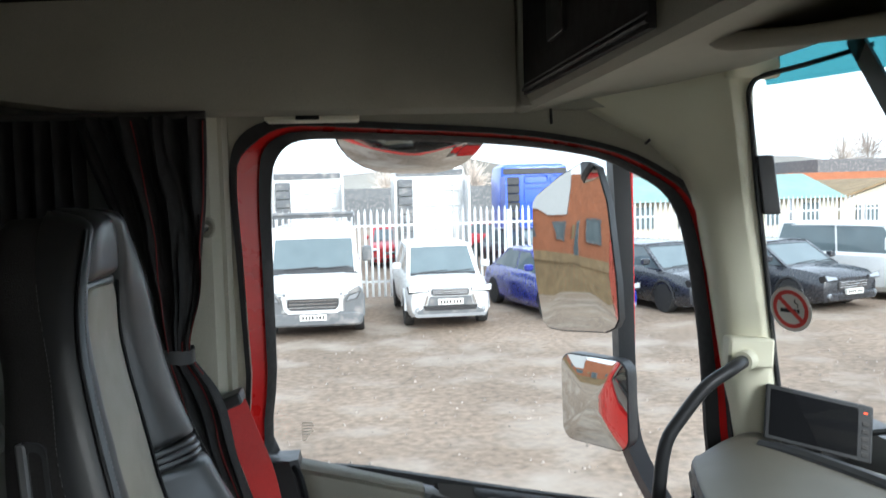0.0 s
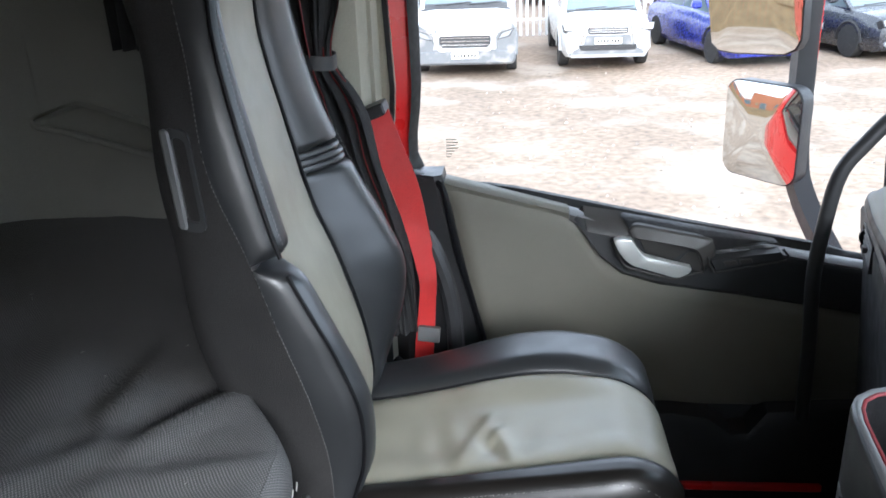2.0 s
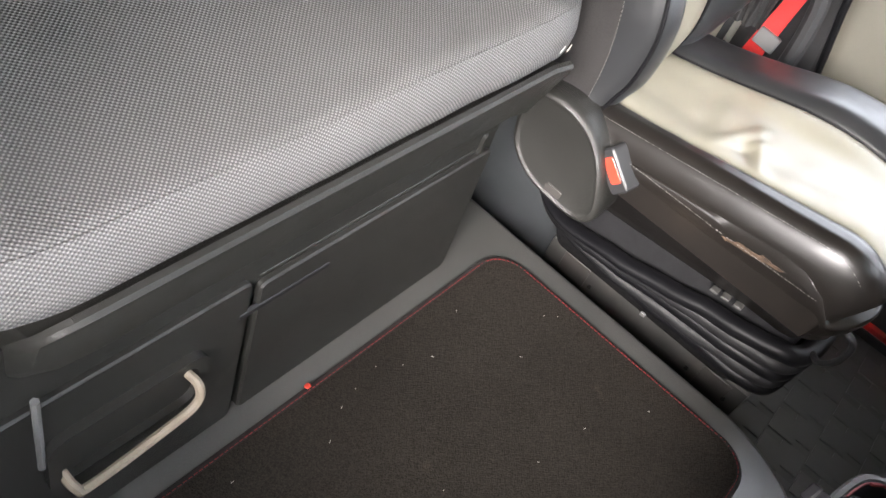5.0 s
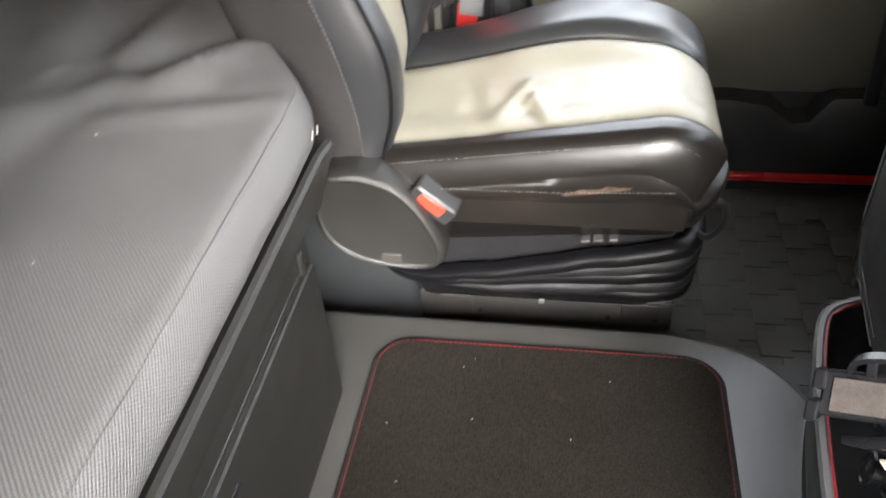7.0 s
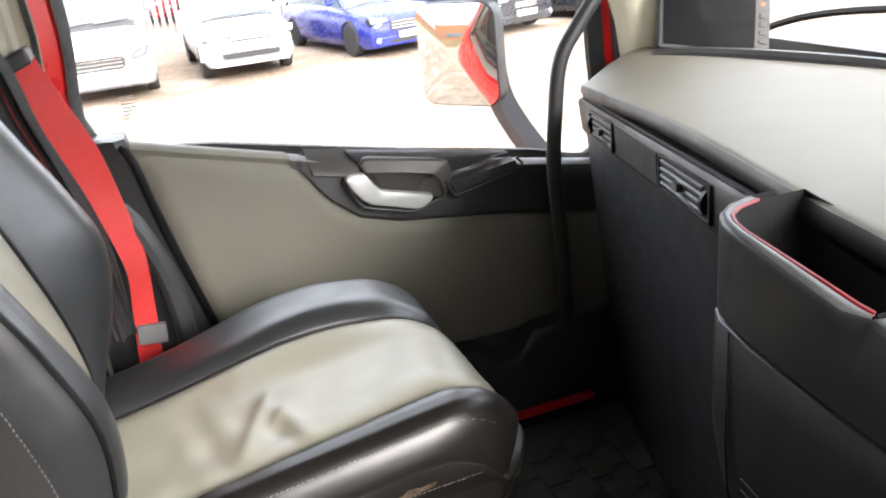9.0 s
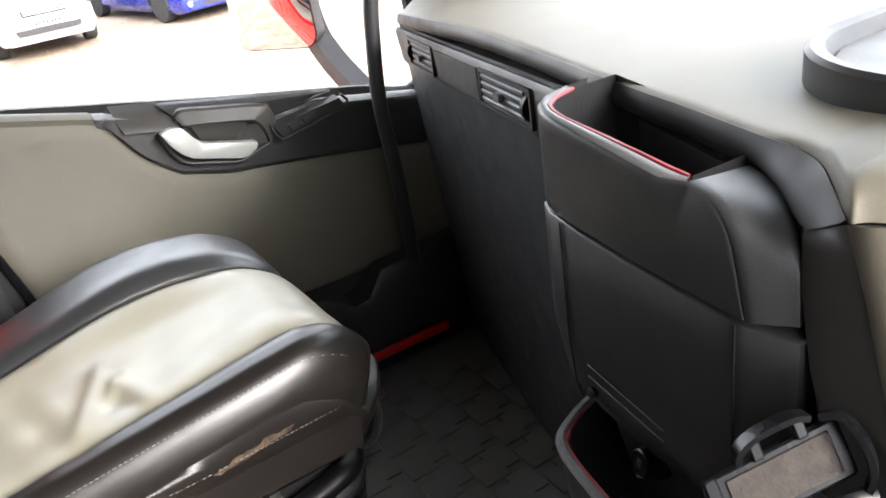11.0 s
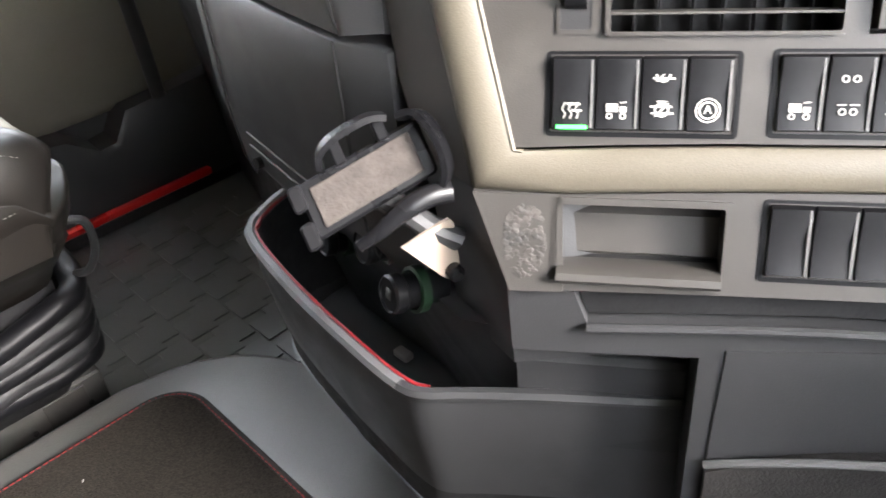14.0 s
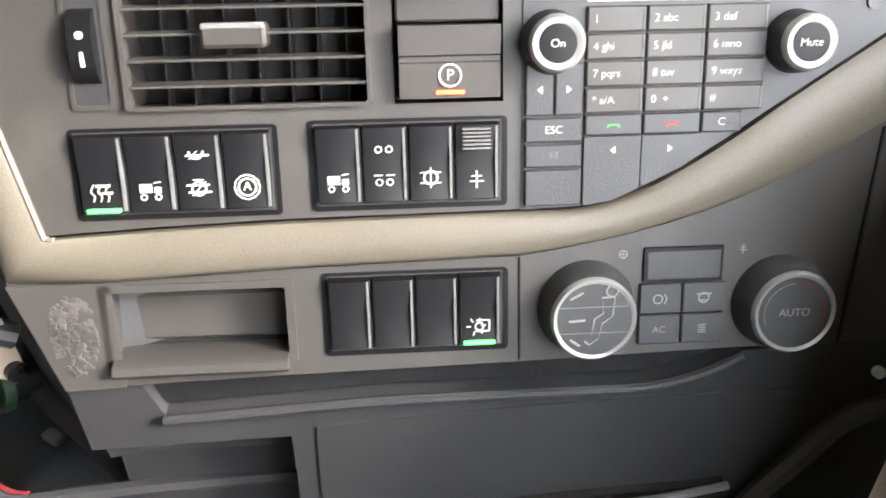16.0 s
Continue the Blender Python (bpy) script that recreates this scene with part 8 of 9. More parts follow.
sweep(bm, [MP.at(0.0, -h2 + 0.03, -0.035), MP.at(-0.005, -h2 - 0.01, -0.03), MP.at(-0.02, -h2 - 0.05, 0.02)], [(-0.02, -0.006), (0.02, -0.006), (0.02, 0.006), (-0.02, 0.006)])
part("stand", bm, PLASTIC_BLACK, mon)

# round rimmed tray lying on the dash top
tray = thing("dash_tray", "black rimmed anti-slip tray on the dashboard top", "tray", (0.53, 0.42, 0.74))
bm = bmesh.new()
to = rrect(0.385, 0.680, -0.02, 0.50, 0.12, 10)
loft(bm, [[V((*p, 0.735)) for p in to], [V((*p, 0.772)) for p in to], [V((*p, 0.776)) for p in rrect(0.389, 0.676, -0.016, 0.496, 0.117, 10)], [V((*p, 0.774)) for p in rrect(0.400, 0.665, -0.005, 0.485, 0.108, 10)], [V((*p, 0.760)) for p in rrect(0.408, 0.657, 0.003, 0.477, 0.10, 10)]])
part("rim", bm, PLASTIC_BLACK, tray)
bm = bmesh.new()
loft(bm, [[V((*p, z)) for p in rrect(0.409, 0.656, 0.004, 0.476, 0.10, 10)] for z in (0.759, 0.762)])
part("mat", bm, GREY_PLASTIC, tray, "grey anti-slip mat")

# ---- outside: yard, fence, vehicles, buildings ----
G = -1.45
GRAVEL = shader("brown_gravel", (0.200, 0.148, 0.106), 0.9, vary=0.22, scale=0.35, grain=0.3, grain_scale=9, bump=0.8, bump_scale=30, dirt=(0.30, 0.252, 0.205), dirt_scale=0.9, dirt_low=0.48, dirt_high=0.7)
CAR_WHITE = shader("white_car_paint", (0.64, 0.64, 0.63), 0.3, vary=0.03, coat=0.5, dirt=(0.6, 0.58, 0.54), dirt_scale=1.5, dirt_low=0.6, dirt_high=0.95)
CAR_BLUE = shader("blue_car_paint", (0.012, 0.022, 0.22), 0.25, vary=0.06, coat=0.7)
CAR_DARK = shader("dark_grey_car_paint", (0.022, 0.024, 0.030), 0.28, vary=0.08, coat=0.6)
CAR_RED = shader("red_car_paint", (0.5, 0.02, 0.03), 0.3, coat=0.5)
GREY_BUMPER = shader("grey_bumper_plastic", (0.115, 0.12, 0.125), 0.55, vary=0.08, scale=3, dirt=(0.3, 0.28, 0.26), dirt_scale=4)
# Opaque glass; its lifted grey base carries some of the reflected sky.
CAR_GLASS = shader("dark_car_glass", (0.12, 0.15, 0.16), 0.06, vary=0.08, scale=2, rough_vary=0.02)
LAMP_GLASS = shader("headlamp_glass", (0.34, 0.36, 0.38), 0.12, metal=0.4, vary=0.1, scale=20)
TYRE = shader("tyre_rubber", (0.022, 0.022, 0.022), 0.8, vary=0.15, scale=12)
ALLOY = shader("alloy_rim", (0.32, 0.33, 0.34), 0.35, metal=0.7, vary=0.1)
PLATE_WHITE = shader("white_plate", (0.75, 0.74, 0.68), 0.5)
GALV = shader("galvanised_steel", (0.62, 0.63, 0.63), 0.5, metal=0.25, vary=0.12, scale=3)
BRICK_FAR = shader("orange_brick", (0.36, 0.135, 0.065), 0.85, vary=0.1, scale=2, grain=0.2, grain_scale=14)
GREEN_ROOF = shader("green_sheet_roof", (0.21, 0.35, 0.31), 0.6, vary=0.1, scale=1)
SHED_WALL = shader("cream_sheet_wall", (0.52, 0.47, 0.38), 0.8, vary=0.08, scale=1)
TRUCK_BLUE = shader("blue_truck_paint", (0.03, 0.10, 0.55), 0.35, vary=0.06, coat=0.4)
WOOD_FENCE = shader("yellow_timber", (0.24, 0.17, 0.09), 0.8, vary=0.2, scale=2)

bm = bmesh.new()
n = 40
rows = []
for i in range(n + 1):
    rr = []
    for j in range(n + 1):
        x, y = (i / n * 2 - 1), (j / n * 2 - 1)
        X, Y = math.copysign(abs(x) ** 3 * 900, x), math.copysign(abs(y) ** 3 * 900, y) + 8
        rr.append(bm.verts.new((X, Y, G + (bumpy(X, Y, 0, 0.4, 0.04) if 5 < Y < 40 and abs(X) < 30 else 0.0))))
    rows.append(rr)
for r0, r1 in zip(rows, rows[1:]):
    for j in range(n):
        bm.faces.new((r0[j], r1[j], r1[j + 1], r0[j + 1]))
solid("ground", bm, GRAVEL, "brown wet gravel yard with pale worn patches", "ground", "structure")
# loose stones on the yard
bm = bmesh.new()
rnd = random.Random(11)
for k in range(900):
    y = 4 + 13 * rnd.random() ** 1.4
    x = rnd.uniform(-0.45, 0.75) * (y + 2)
    r = rnd.uniform(0.010, 0.028)
    h = r * rnd.uniform(0.4, 0.8)
    base = [V((x + r * rnd.uniform(0.7, 1.2) * math.cos(w * 1.257), y + r * rnd.uniform(0.7, 1.2) * math.sin(w * 1.257), G - 0.005)) for w in range(5)]
    tip = bm.verts.new((x, y, G + h + 0.012))
    vs = [bm.verts.new(p) for p in base]
    for i in range(5):
        bm.faces.new((vs[i], vs[(i + 1) % 5], tip))
solid("gravel_stones", bm, shader("pale_stone", (0.27, 0.23, 0.195), 0.9, island=0.4), "loose pale stones scattered on the yard", "gravel", "stuff", angle=10)

def wheel(parent, x, y, r=0.33, w=0.2, group=""):
    """A wheel at the side of a vehicle, standing on the ground."""
    pl = Plane((x, y, G + r), (0, 1, 0), (0, 0, 1))
    s = 1 if x > parent.location.x else -1
    bm = bmesh.new()
    turned(bm, pl, 0, 0, [(r * 0.66, -w / 2), (r * 0.96, -w / 2), (r, -w / 2 + 0.03), (r, w / 2 - 0.03), (r * 0.96, w / 2), (r * 0.66, w / 2)], 24)
    t = part("wheel", bm, TYRE, parent, "black tyre on an alloy wheel")
    bm = bmesh.new()
    turned(bm, pl, 0, 0, [(r * 0.67, s * (w / 2 - 0.035)), (r * 0.67, s * (w / 2 - 0.005)), (r * 0.62, s * (w / 2 - 0.02)), (r * 0.15, s * (w / 2 - 0.035))], 24)
    for k in range(7):
        a = k * 0.8976
        d = V((math.cos(a), math.sin(a)))
        q = V((-d.y, d.x)) * r * 0.07
        loft(bm, [[pl.at(*(d * f + q * g), e) for f, g in ((r * 0.14, 1), (r * 0.64, 0.8), (r * 0.64, -0.8), (r * 0.14, -1))] for e in (s * (w / 2 - 0.03), s * (w / 2 - 0.004))])
    part("rim", bm, ALLOY, t)

def vehicle(name, label, cx, fy, L, W, H, paint, hood, shoulder, ws0, ws1, rear0, rear1, nose=0.5, bumper=None, turn=0.0, wheel_r=0.33, clear=0.2, plate=True, tumble=0.82, lamp_z=0.7, lamp_w=0.32, grille=(0.5, 0.62, 0.45), van=False, group="parked vehicles", header=0.05, plate_z=None):
    """A parked vehicle that faces the camera's side (towards -y). Lengths run back from its front at fy."""
    root = thing(name, label, "van" if van else "car", (cx, fy + L / 2, G), group)
    def sec(y, zt, w, zb=clear, crown=0.03):
        h = w / 2
        return [V((cx + a * h, fy + y, G + z)) for a, z in ((-0.90, zb), (-0.985, zb + 0.12), (-1.0, lerp(zb, zt, 0.55)), (-0.965, zt - 0.10), (-0.90, zt - 0.02), (-0.6, zt + crown * 0.7), (0, zt + crown), (0.6, zt + crown * 0.7), (0.90, zt - 0.02), (0.965, zt - 0.10), (1.0, lerp(zb, zt, 0.55)), (0.985, zb + 0.12), (0.90, zb))]
    bm = bmesh.new()
    st = [(0.0, nose * 0.92, W * 0.80, clear + 0.10), (0.06, nose, W * 0.90, clear + 0.03), (0.25, lerp(nose, hood, 0.55), W * 0.97, clear), (0.6, hood * 0.97, W, clear), (ws0, hood, W, clear), (ws1, shoulder, W, clear), (rear0, shoulder, W, clear), (rear1, shoulder * 0.98, W * 0.98, clear), (L - 0.12, shoulder * 0.9, W * 0.94, clear + 0.05), (L, shoulder * 0.75, W * 0.82, clear + 0.15)]
    st = [s for i, s in enumerate(st) if i == 0 or s[0] > st[i - 1][0] + 0.01]
    loft(bm, [sec(*s) for s in st])
    part("body", bm, paint, root, angle=30)
    # cabin: glass box, roof and pillars
    rw = W * tumble
    base, roof = W * 0.90, rw
    def row(y, z, w):
        return [V((cx - w / 2, fy + y, G + z)), V((cx, fy + y - 0.06, G + z + 0.01)), V((cx + w / 2, fy + y, G + z))]
    bm = bmesh.new()
    a0, a1 = row(ws0 - 0.02, hood - 0.02, base), row(ws1, H - 0.05, roof * 0.97)
    w_top = (H - 0.05 - header - hood) / (H - 0.05 - hood)
    b1, b0 = row(rear0, H - 0.05, roof * 0.95), row(rear1, shoulder - 0.03, base * 0.97)
    loft(bm, [[a0[0], a0[1], a0[2], b0[2], b0[1] + V((0, 0.1, 0)), b0[0]], [a1[0], a1[1], a1[2], b1[2], b1[1] + V((0, 0.1, 0)), b1[0]]])
    part("windows", bm, CAR_GLASS, root, "dark glass", 20)
    # windscreen rim: side pillars, header and scuttle, proud of the glass
    bm = bmesh.new()
    up = V((0, -0.012, 0.008))
    for i, s in ((0, -1), (2, 1)):
        q0, q1 = a0[i], a1[i]
        inn = V((-s * 0.075, -0.003, 0))
        loft(bm, [[t + up + V((s * 0.01, 0, 0)), t + up + inn, t + V((0, 0.03, 0)) + inn, t + V((s * 0.01, 0.06, 0))] for t in (q0, q1)])
    for f0, f1 in ((w_top, 1.02),):
        loft(bm, [[a0[i].lerp(a1[i], f0) + up, a0[i].lerp(a1[i], f1) + up, a0[i].lerp(a1[i], f1) + V((0, 0.05, 0)), a0[i].lerp(a1[i], f0) + V((0, 0.05, 0))] for i in (0, 1, 2)])
    part("screen_frame", bm, paint, root)
    bm = bmesh.new()
    loft(bm, [[a0[i].lerp(a1[i], f) + up * 0.7 for f in (-0.03, 0.10)] + [a0[i].lerp(a1[i], f) + V((0, 0.05, 0)) for f in (0.10, -0.03)] for i in (0, 1, 2)])
    for x0, x1 in ((-0.30, 0.05), (0.02, 0.36)):
        tube(bm, [(cx + x0 * W, fy + ws0 - 0.05, G + hood + 0.06), (cx + x1 * W, fy + ws0 - 0.02, G + hood + 0.10)], 0.012, 5)
    part("scuttle", bm, PLASTIC_BLACK, root, "black scuttle with wipers")
    bm = bmesh.new()
    def roofsec(y, z, w):
        return [V((cx + a * w / 2, fy + y, G + z + c)) for a, c in ((-1, -0.05), (-0.985, 0.0), (-0.85, 0.03), (0, 0.05), (0.85, 0.03), (0.985, 0.0), (1, -0.05))]
    loft(bm, [roofsec(ws1 - 0.05, H - 0.055, roof * 0.97), roofsec(ws1 + 0.15, H - 0.045, roof), roofsec((ws1 + rear0) / 2, H - 0.04, roof), roofsec(rear0 + 0.05, H - 0.055, roof * 0.95)])
    part("roof", bm, paint, root)
    bm = bmesh.new()
    for i, s in ((0, -1), (2, 1)):
        off = V((s * 0.004, 0, 0))
        for p, q, w in ((a0[i], a1[i], 0.055), (b0[i], b1[i], 0.10), (a0[i].lerp(b0[i], 0.5) + V((0, 0, 0)), a1[i].lerp(b1[i], 0.45), 0.05)):
            loft(bm, [[t + off + V((0, -w / 2, 0)), t + off + V((0, w / 2, 0)), t - off * 8 + V((0, w / 2, 0)), t - off * 8 + V((0, -w / 2, 0))] for t in (p, q)])
        loft(bm, [[t + V((s * 0.012, 0, 0)), t + V((s * 0.012, 0, 0.03)), t + V((-s * 0.02, 0, 0.04)), t + V((-s * 0.02, 0, 0))] for t in (a0[i], b0[i])])
    part("pillars", bm, paint, root)
    for x in (-1, 1):
        for y in (0.88, L - 0.85):
            wheel(root, cx + x * (W / 2 - 0.10), fy + y, wheel_r)
        bm = bmesh.new()
        tube(bm, [(cx + x * (W / 2 - 0.01), fy + 0.88 + (wheel_r + 0.05) * math.cos(t), G + wheel_r + (wheel_r + 0.05) * math.sin(t)) for t in [i * 0.31416 for i in range(11)]], 0.035, 6)
        part("wheel_arch", bm, bumper or RUBBER, root)
        bm = bmesh.new()
        pl = Plane((cx + x * W * 0.36, fy + 0.02, G + lamp_z), (1, 0, 0), (0, 0.35, 1))
        k = lamp_w / 2
        pts = [(-k * x, -0.045), (k * x, -0.055), (k * 1.15 * x, 0.075), (k * 0.4 * x, 0.055), (-k * x, 0.015)]
        prism(bm, pl, pts if x > 0 else pts[::-1], -0.12, 0.045)
        hl = part("headlamp", bm, PLASTIC_BLACK, root, "clear headlamp in a dark bezel")
        bm = bmesh.new()
        mid_p = V((k * 0.15 * x, 0.0))
        small = [tuple(V(p).lerp(mid_p, 0.16)) for p in pts]
        prism(bm, pl, small if x > 0 else small[::-1], 0.03, 0.052)
        part("lens", bm, LAMP_GLASS, hl)
        bm = bmesh.new()
        mz = G + lerp(hood, H, 0.18)
        box(bm, min(cx + x * W / 2, cx + x * (W / 2 + 0.2)), max(cx + x * W / 2, cx + x * (W / 2 + 0.2)), fy + ws0 + 0.25, fy + ws0 + 0.40, mz, mz + (0.32 if van else 0.15), 0.03)
        part("door_mirror", bm, bumper if van else paint, root)
        bm = bmesh.new()
        turned(bm, Plane((cx + x * W * 0.38, fy + 0.02, G + clear + 0.17), (1, 0, 0), (0, 0, 1)), 0, 0, [(0.06, -0.05), (0.06, 0.05), (0.04, 0.055)], 14)
        part("fog_lamp", bm, LAMP_GLASS, root)
    fr = Plane((cx, fy, G), (1, 0, 0), (0, 0, 1))
    bm = bmesh.new()
    z0, z1, gw = grille
    pad(bm, fr, -W * gw / 2, W * gw / 2, z0, z1, -0.1, 0.03, 0.05, 0.01)
    g = part("grille", bm, PLASTIC_BLACK, root, "black grille")
    for k in range(3):
        bm = bmesh.new()
        zz = lerp(z0, z1, (k + 0.7) / 3.4)
        pad(bm, fr, -W * gw * 0.46, W * gw * 0.46, zz, zz + 0.018, 0.02, 0.045, 0.006, 0.004)
        part("grille_bar", bm, CHROME, g, "bright grille bar")
    bm = bmesh.new()
    pad(bm, fr, -W * 0.40, W * 0.40, clear + 0.06, clear + 0.22, -0.15, 0.035, 0.05, 0.015)
    part("bumper", bm, bumper or paint, root)
    bm = bmesh.new()
    pad(bm, fr, -W * 0.26, W * 0.26, clear + 0.10, clear + 0.17, 0.0, 0.045, 0.03, 0.004)
    part("air_intake", bm, RUBBER, root)
    if plate:
        bm = bmesh.new()
        pz0 = plate_z or clear + 0.19
        pad(bm, fr, -0.26, 0.26, pz0, pz0 + 0.115, 0.02, 0.085, 0.01, 0.003)
        p_ = part("number_plate", bm, PLATE_WHITE, root, "pale number plate")
        bm = bmesh.new()
        for k in range(7):
            a = -0.21 + k * 0.061 + (0.02 if k > 3 else 0)
            pad(bm, fr, a, a + 0.036, pz0 + 0.025, pz0 + 0.09, 0.08, 0.0875, 0.004, 0.001)
        part("plate_bars", bm, RUBBER, p_)
    if turn:
        root.matrix_basis = root.matrix_basis @ Matrix.Rotation(radians(turn), 4, "Z")
    return root

van = vehicle("panel_van", "white panel van with a grey bumper and roof rack", -1.02, 15.9, 5.0, 1.98, 2.16, CAR_WHITE, 1.25, 1.32, 0.62, 1.25, 4.7, 4.9, 1.0, GREY_BUMPER, 0, 0.34, 0.24, lamp_z=0.86, lamp_w=0.36, grille=(0.56, 0.78, 0.50), van=True, tumble=0.88, header=0.22, plate_z=0.36)
bm = bmesh.new()
fr = Plane((-1.02, 15.9, G), (1, 0, 0), (0, 0, 1))
pad(bm, fr, -0.97, 0.97, 0.24, 0.52, -0.40, 0.07, 0.12, 0.04)
part("bumper_skirt", bm, GREY_BUMPER, van, "grey plastic bumper skirt")
for x in (-1, 1):
    bm = bmesh.new()
    poly = [(x * 0.60, 0.48), (x * 0.975, 0.46), (x * 0.985, 0.86), (x * 0.90, 1.0), (x * 0.72, 0.92), (x * 0.60, 0.76)]
    prism(bm, fr, poly[::x], -0.32, 0.05)
    part("bumper_corner", bm, GREY_BUMPER, van, "grey plastic bumper corner")
    bm = bmesh.new()
    prism(bm, fr, [(x * 0.62, 0.70), (x * 0.86, 0.76), (x * 0.95, 0.92), (x * 0.70, 0.84)][::x], -0.1, 0.058)
    part("lamp_recess", bm, PLASTIC_BLACK, van, "dark lamp recess")
    bm = bmesh.new()
    prism(bm, fr, [(x * 0.65, 0.725), (x * 0.83, 0.77), (x * 0.91, 0.89), (x * 0.71, 0.82)][::x], 0.0, 0.066)
    part("lamp_lens", bm, LAMP_GLASS, van, "clear headlamp lens")
bm = bmesh.new()
u_out = [(-0.60, 0.84), (-0.56, 0.60), (-0.48, 0.50), (0.48, 0.50), (0.56, 0.60), (0.60, 0.84)]
u_in = [(-0.53, 0.79), (-0.49, 0.62), (-0.43, 0.56), (0.43, 0.56), (0.49, 0.62), (0.53, 0.79)]
frame_ring(bm, fr, u_out, u_in, 0.0, 0.085)
part("grille_surround", bm, CAR_WHITE, van, "white grille surround")
bm = bmesh.new()
for x in (-1.85, -0.19):
    tube(bm, [(x, 17.1, G + 2.34), (x, 20.5, G + 2.34)], 0.025, 6)
for k in range(7):
    tube(bm, [(-1.85, 17.1 + k * 0.55, G + 2.34), (-0.19, 17.1 + k * 0.55, G + 2.34)], 0.025, 6)
tube(bm, [(-1.85, 17.1, G + 2.40), (-0.19, 17.1, G + 2.40)], 0.05, 6)
for x in (-1.85, -0.19):
    for y in (17.3, 20.1):
        tube(bm, [(x, y, G + 2.10), (x, y, G + 2.34)], 0.02, 6)
part("roof_rack", bm, GREY_BUMPER, van, "grey roof rack")

suv = vehicle("white_suv", "white sport utility car with dark glass", 1.66, 16.3, 4.6, 1.76, 1.68, CAR_WHITE, 1.02, 1.06, 1.05, 1.75, 3.9, 4.4, 0.84, CAR_WHITE, 1.5, 0.35, 0.24, lamp_z=0.82, lamp_w=0.42, grille=(0.70, 0.84, 0.44), plate_z=0.52)
def front_piece(root, cx, fy, name, poly, z0, z1, material, label=""):
    """A moulded piece on a vehicle's nose; poly gives its outline in width and height."""
    pl = Plane((cx, fy, G), (1, 0, 0), (0, 0, 1))
    bm = bmesh.new()
    prism(bm, pl, poly, z0, z1)
    ob = part(name, bm, material, root, label)
    ob.matrix_parent_inverse = Matrix.Translation((cx, fy + 2.3, G)).inverted()
    return ob
front_piece(suv, 1.66, 16.3, "skid_plate", [(-0.66, 0.31), (0.66, 0.31), (0.70, 0.36), (0.46, 0.52), (0.42, 0.68), (-0.42, 0.68), (-0.46, 0.52), (-0.70, 0.36)], -0.2, 0.047, GREY_BUMPER, "grey front skirt")
front_piece(suv, 1.66, 16.3, "skid_lip", [(-0.70, 0.27), (0.70, 0.27), (0.74, 0.33), (-0.74, 0.33)], -0.2, 0.075, ALLOY, "silver lower lip")
front_piece(suv, 1.66, 16.3, "lower_grille", [(-0.52, 0.40), (0.52, 0.40), (0.56, 0.50), (-0.56, 0.50)], -0.1, 0.056, RUBBER, "black lower grille")
for x in (-1, 1):
    front_piece(suv, 1.66, 16.3, "bright_trim", [(x * 0.44, 0.72), (x * 0.48, 0.72), (x * 0.54, 0.52), (x * 0.50, 0.52)][::x], -0.05, 0.060, CHROME, "bright corner trim")
vehicle("blue_saloon", "blue saloon car parked nose out", 4.42, 16.2, 4.85, 1.85, 1.47, CAR_BLUE, 0.92, 0.98, 1.15, 2.0, 3.3, 4.3, 0.74, None, 11.0, 0.33, 0.17, lamp_z=0.72, lamp_w=0.38, grille=(0.50, 0.70, 0.46))
vehicle("grey_estate", "dark grey estate car parked nose out", 7.05, 16.6, 4.7, 1.80, 1.50, CAR_DARK, 0.93, 0.99, 1.05, 1.85, 4.0, 4.5, 0.76, None, 15.0, 0.33, 0.18, lamp_z=0.72, lamp_w=0.36, grille=(0.52, 0.66, 0.36))
vehicle("black_hatchback", "black hatchback parked nose out", 9.75, 16.4, 4.6, 1.85, 1.48, CAR_DARK, 0.93, 1.0, 1.05, 1.85, 3.9, 4.4, 0.76, None, 20.0, 0.33, 0.18, lamp_z=0.72, lamp_w=0.36, grille=(0.48, 0.66, 0.50))
vehicle("small_van", "white small van with a chequered side stripe", 12.4, 16.6, 4.4, 1.82, 1.82, CAR_WHITE, 1.05, 1.12, 0.85, 1.45, 4.1, 4.3, 0.88, None, 28.0, 0.33, 0.2, lamp_z=0.84, lamp_w=0.3, grille=(0.6, 0.78, 0.42), van=True)
vehicle("silver_car", "silver car parked at the far end of the row", 15.6, 17.4, 4.4, 1.8, 1.5, CAR_WHITE, 0.93, 1.0, 1.0, 1.8, 3.8, 4.3, 0.76, None, 14.0, 0.33, 0.2, lamp_z=0.74, lamp_w=0.3)

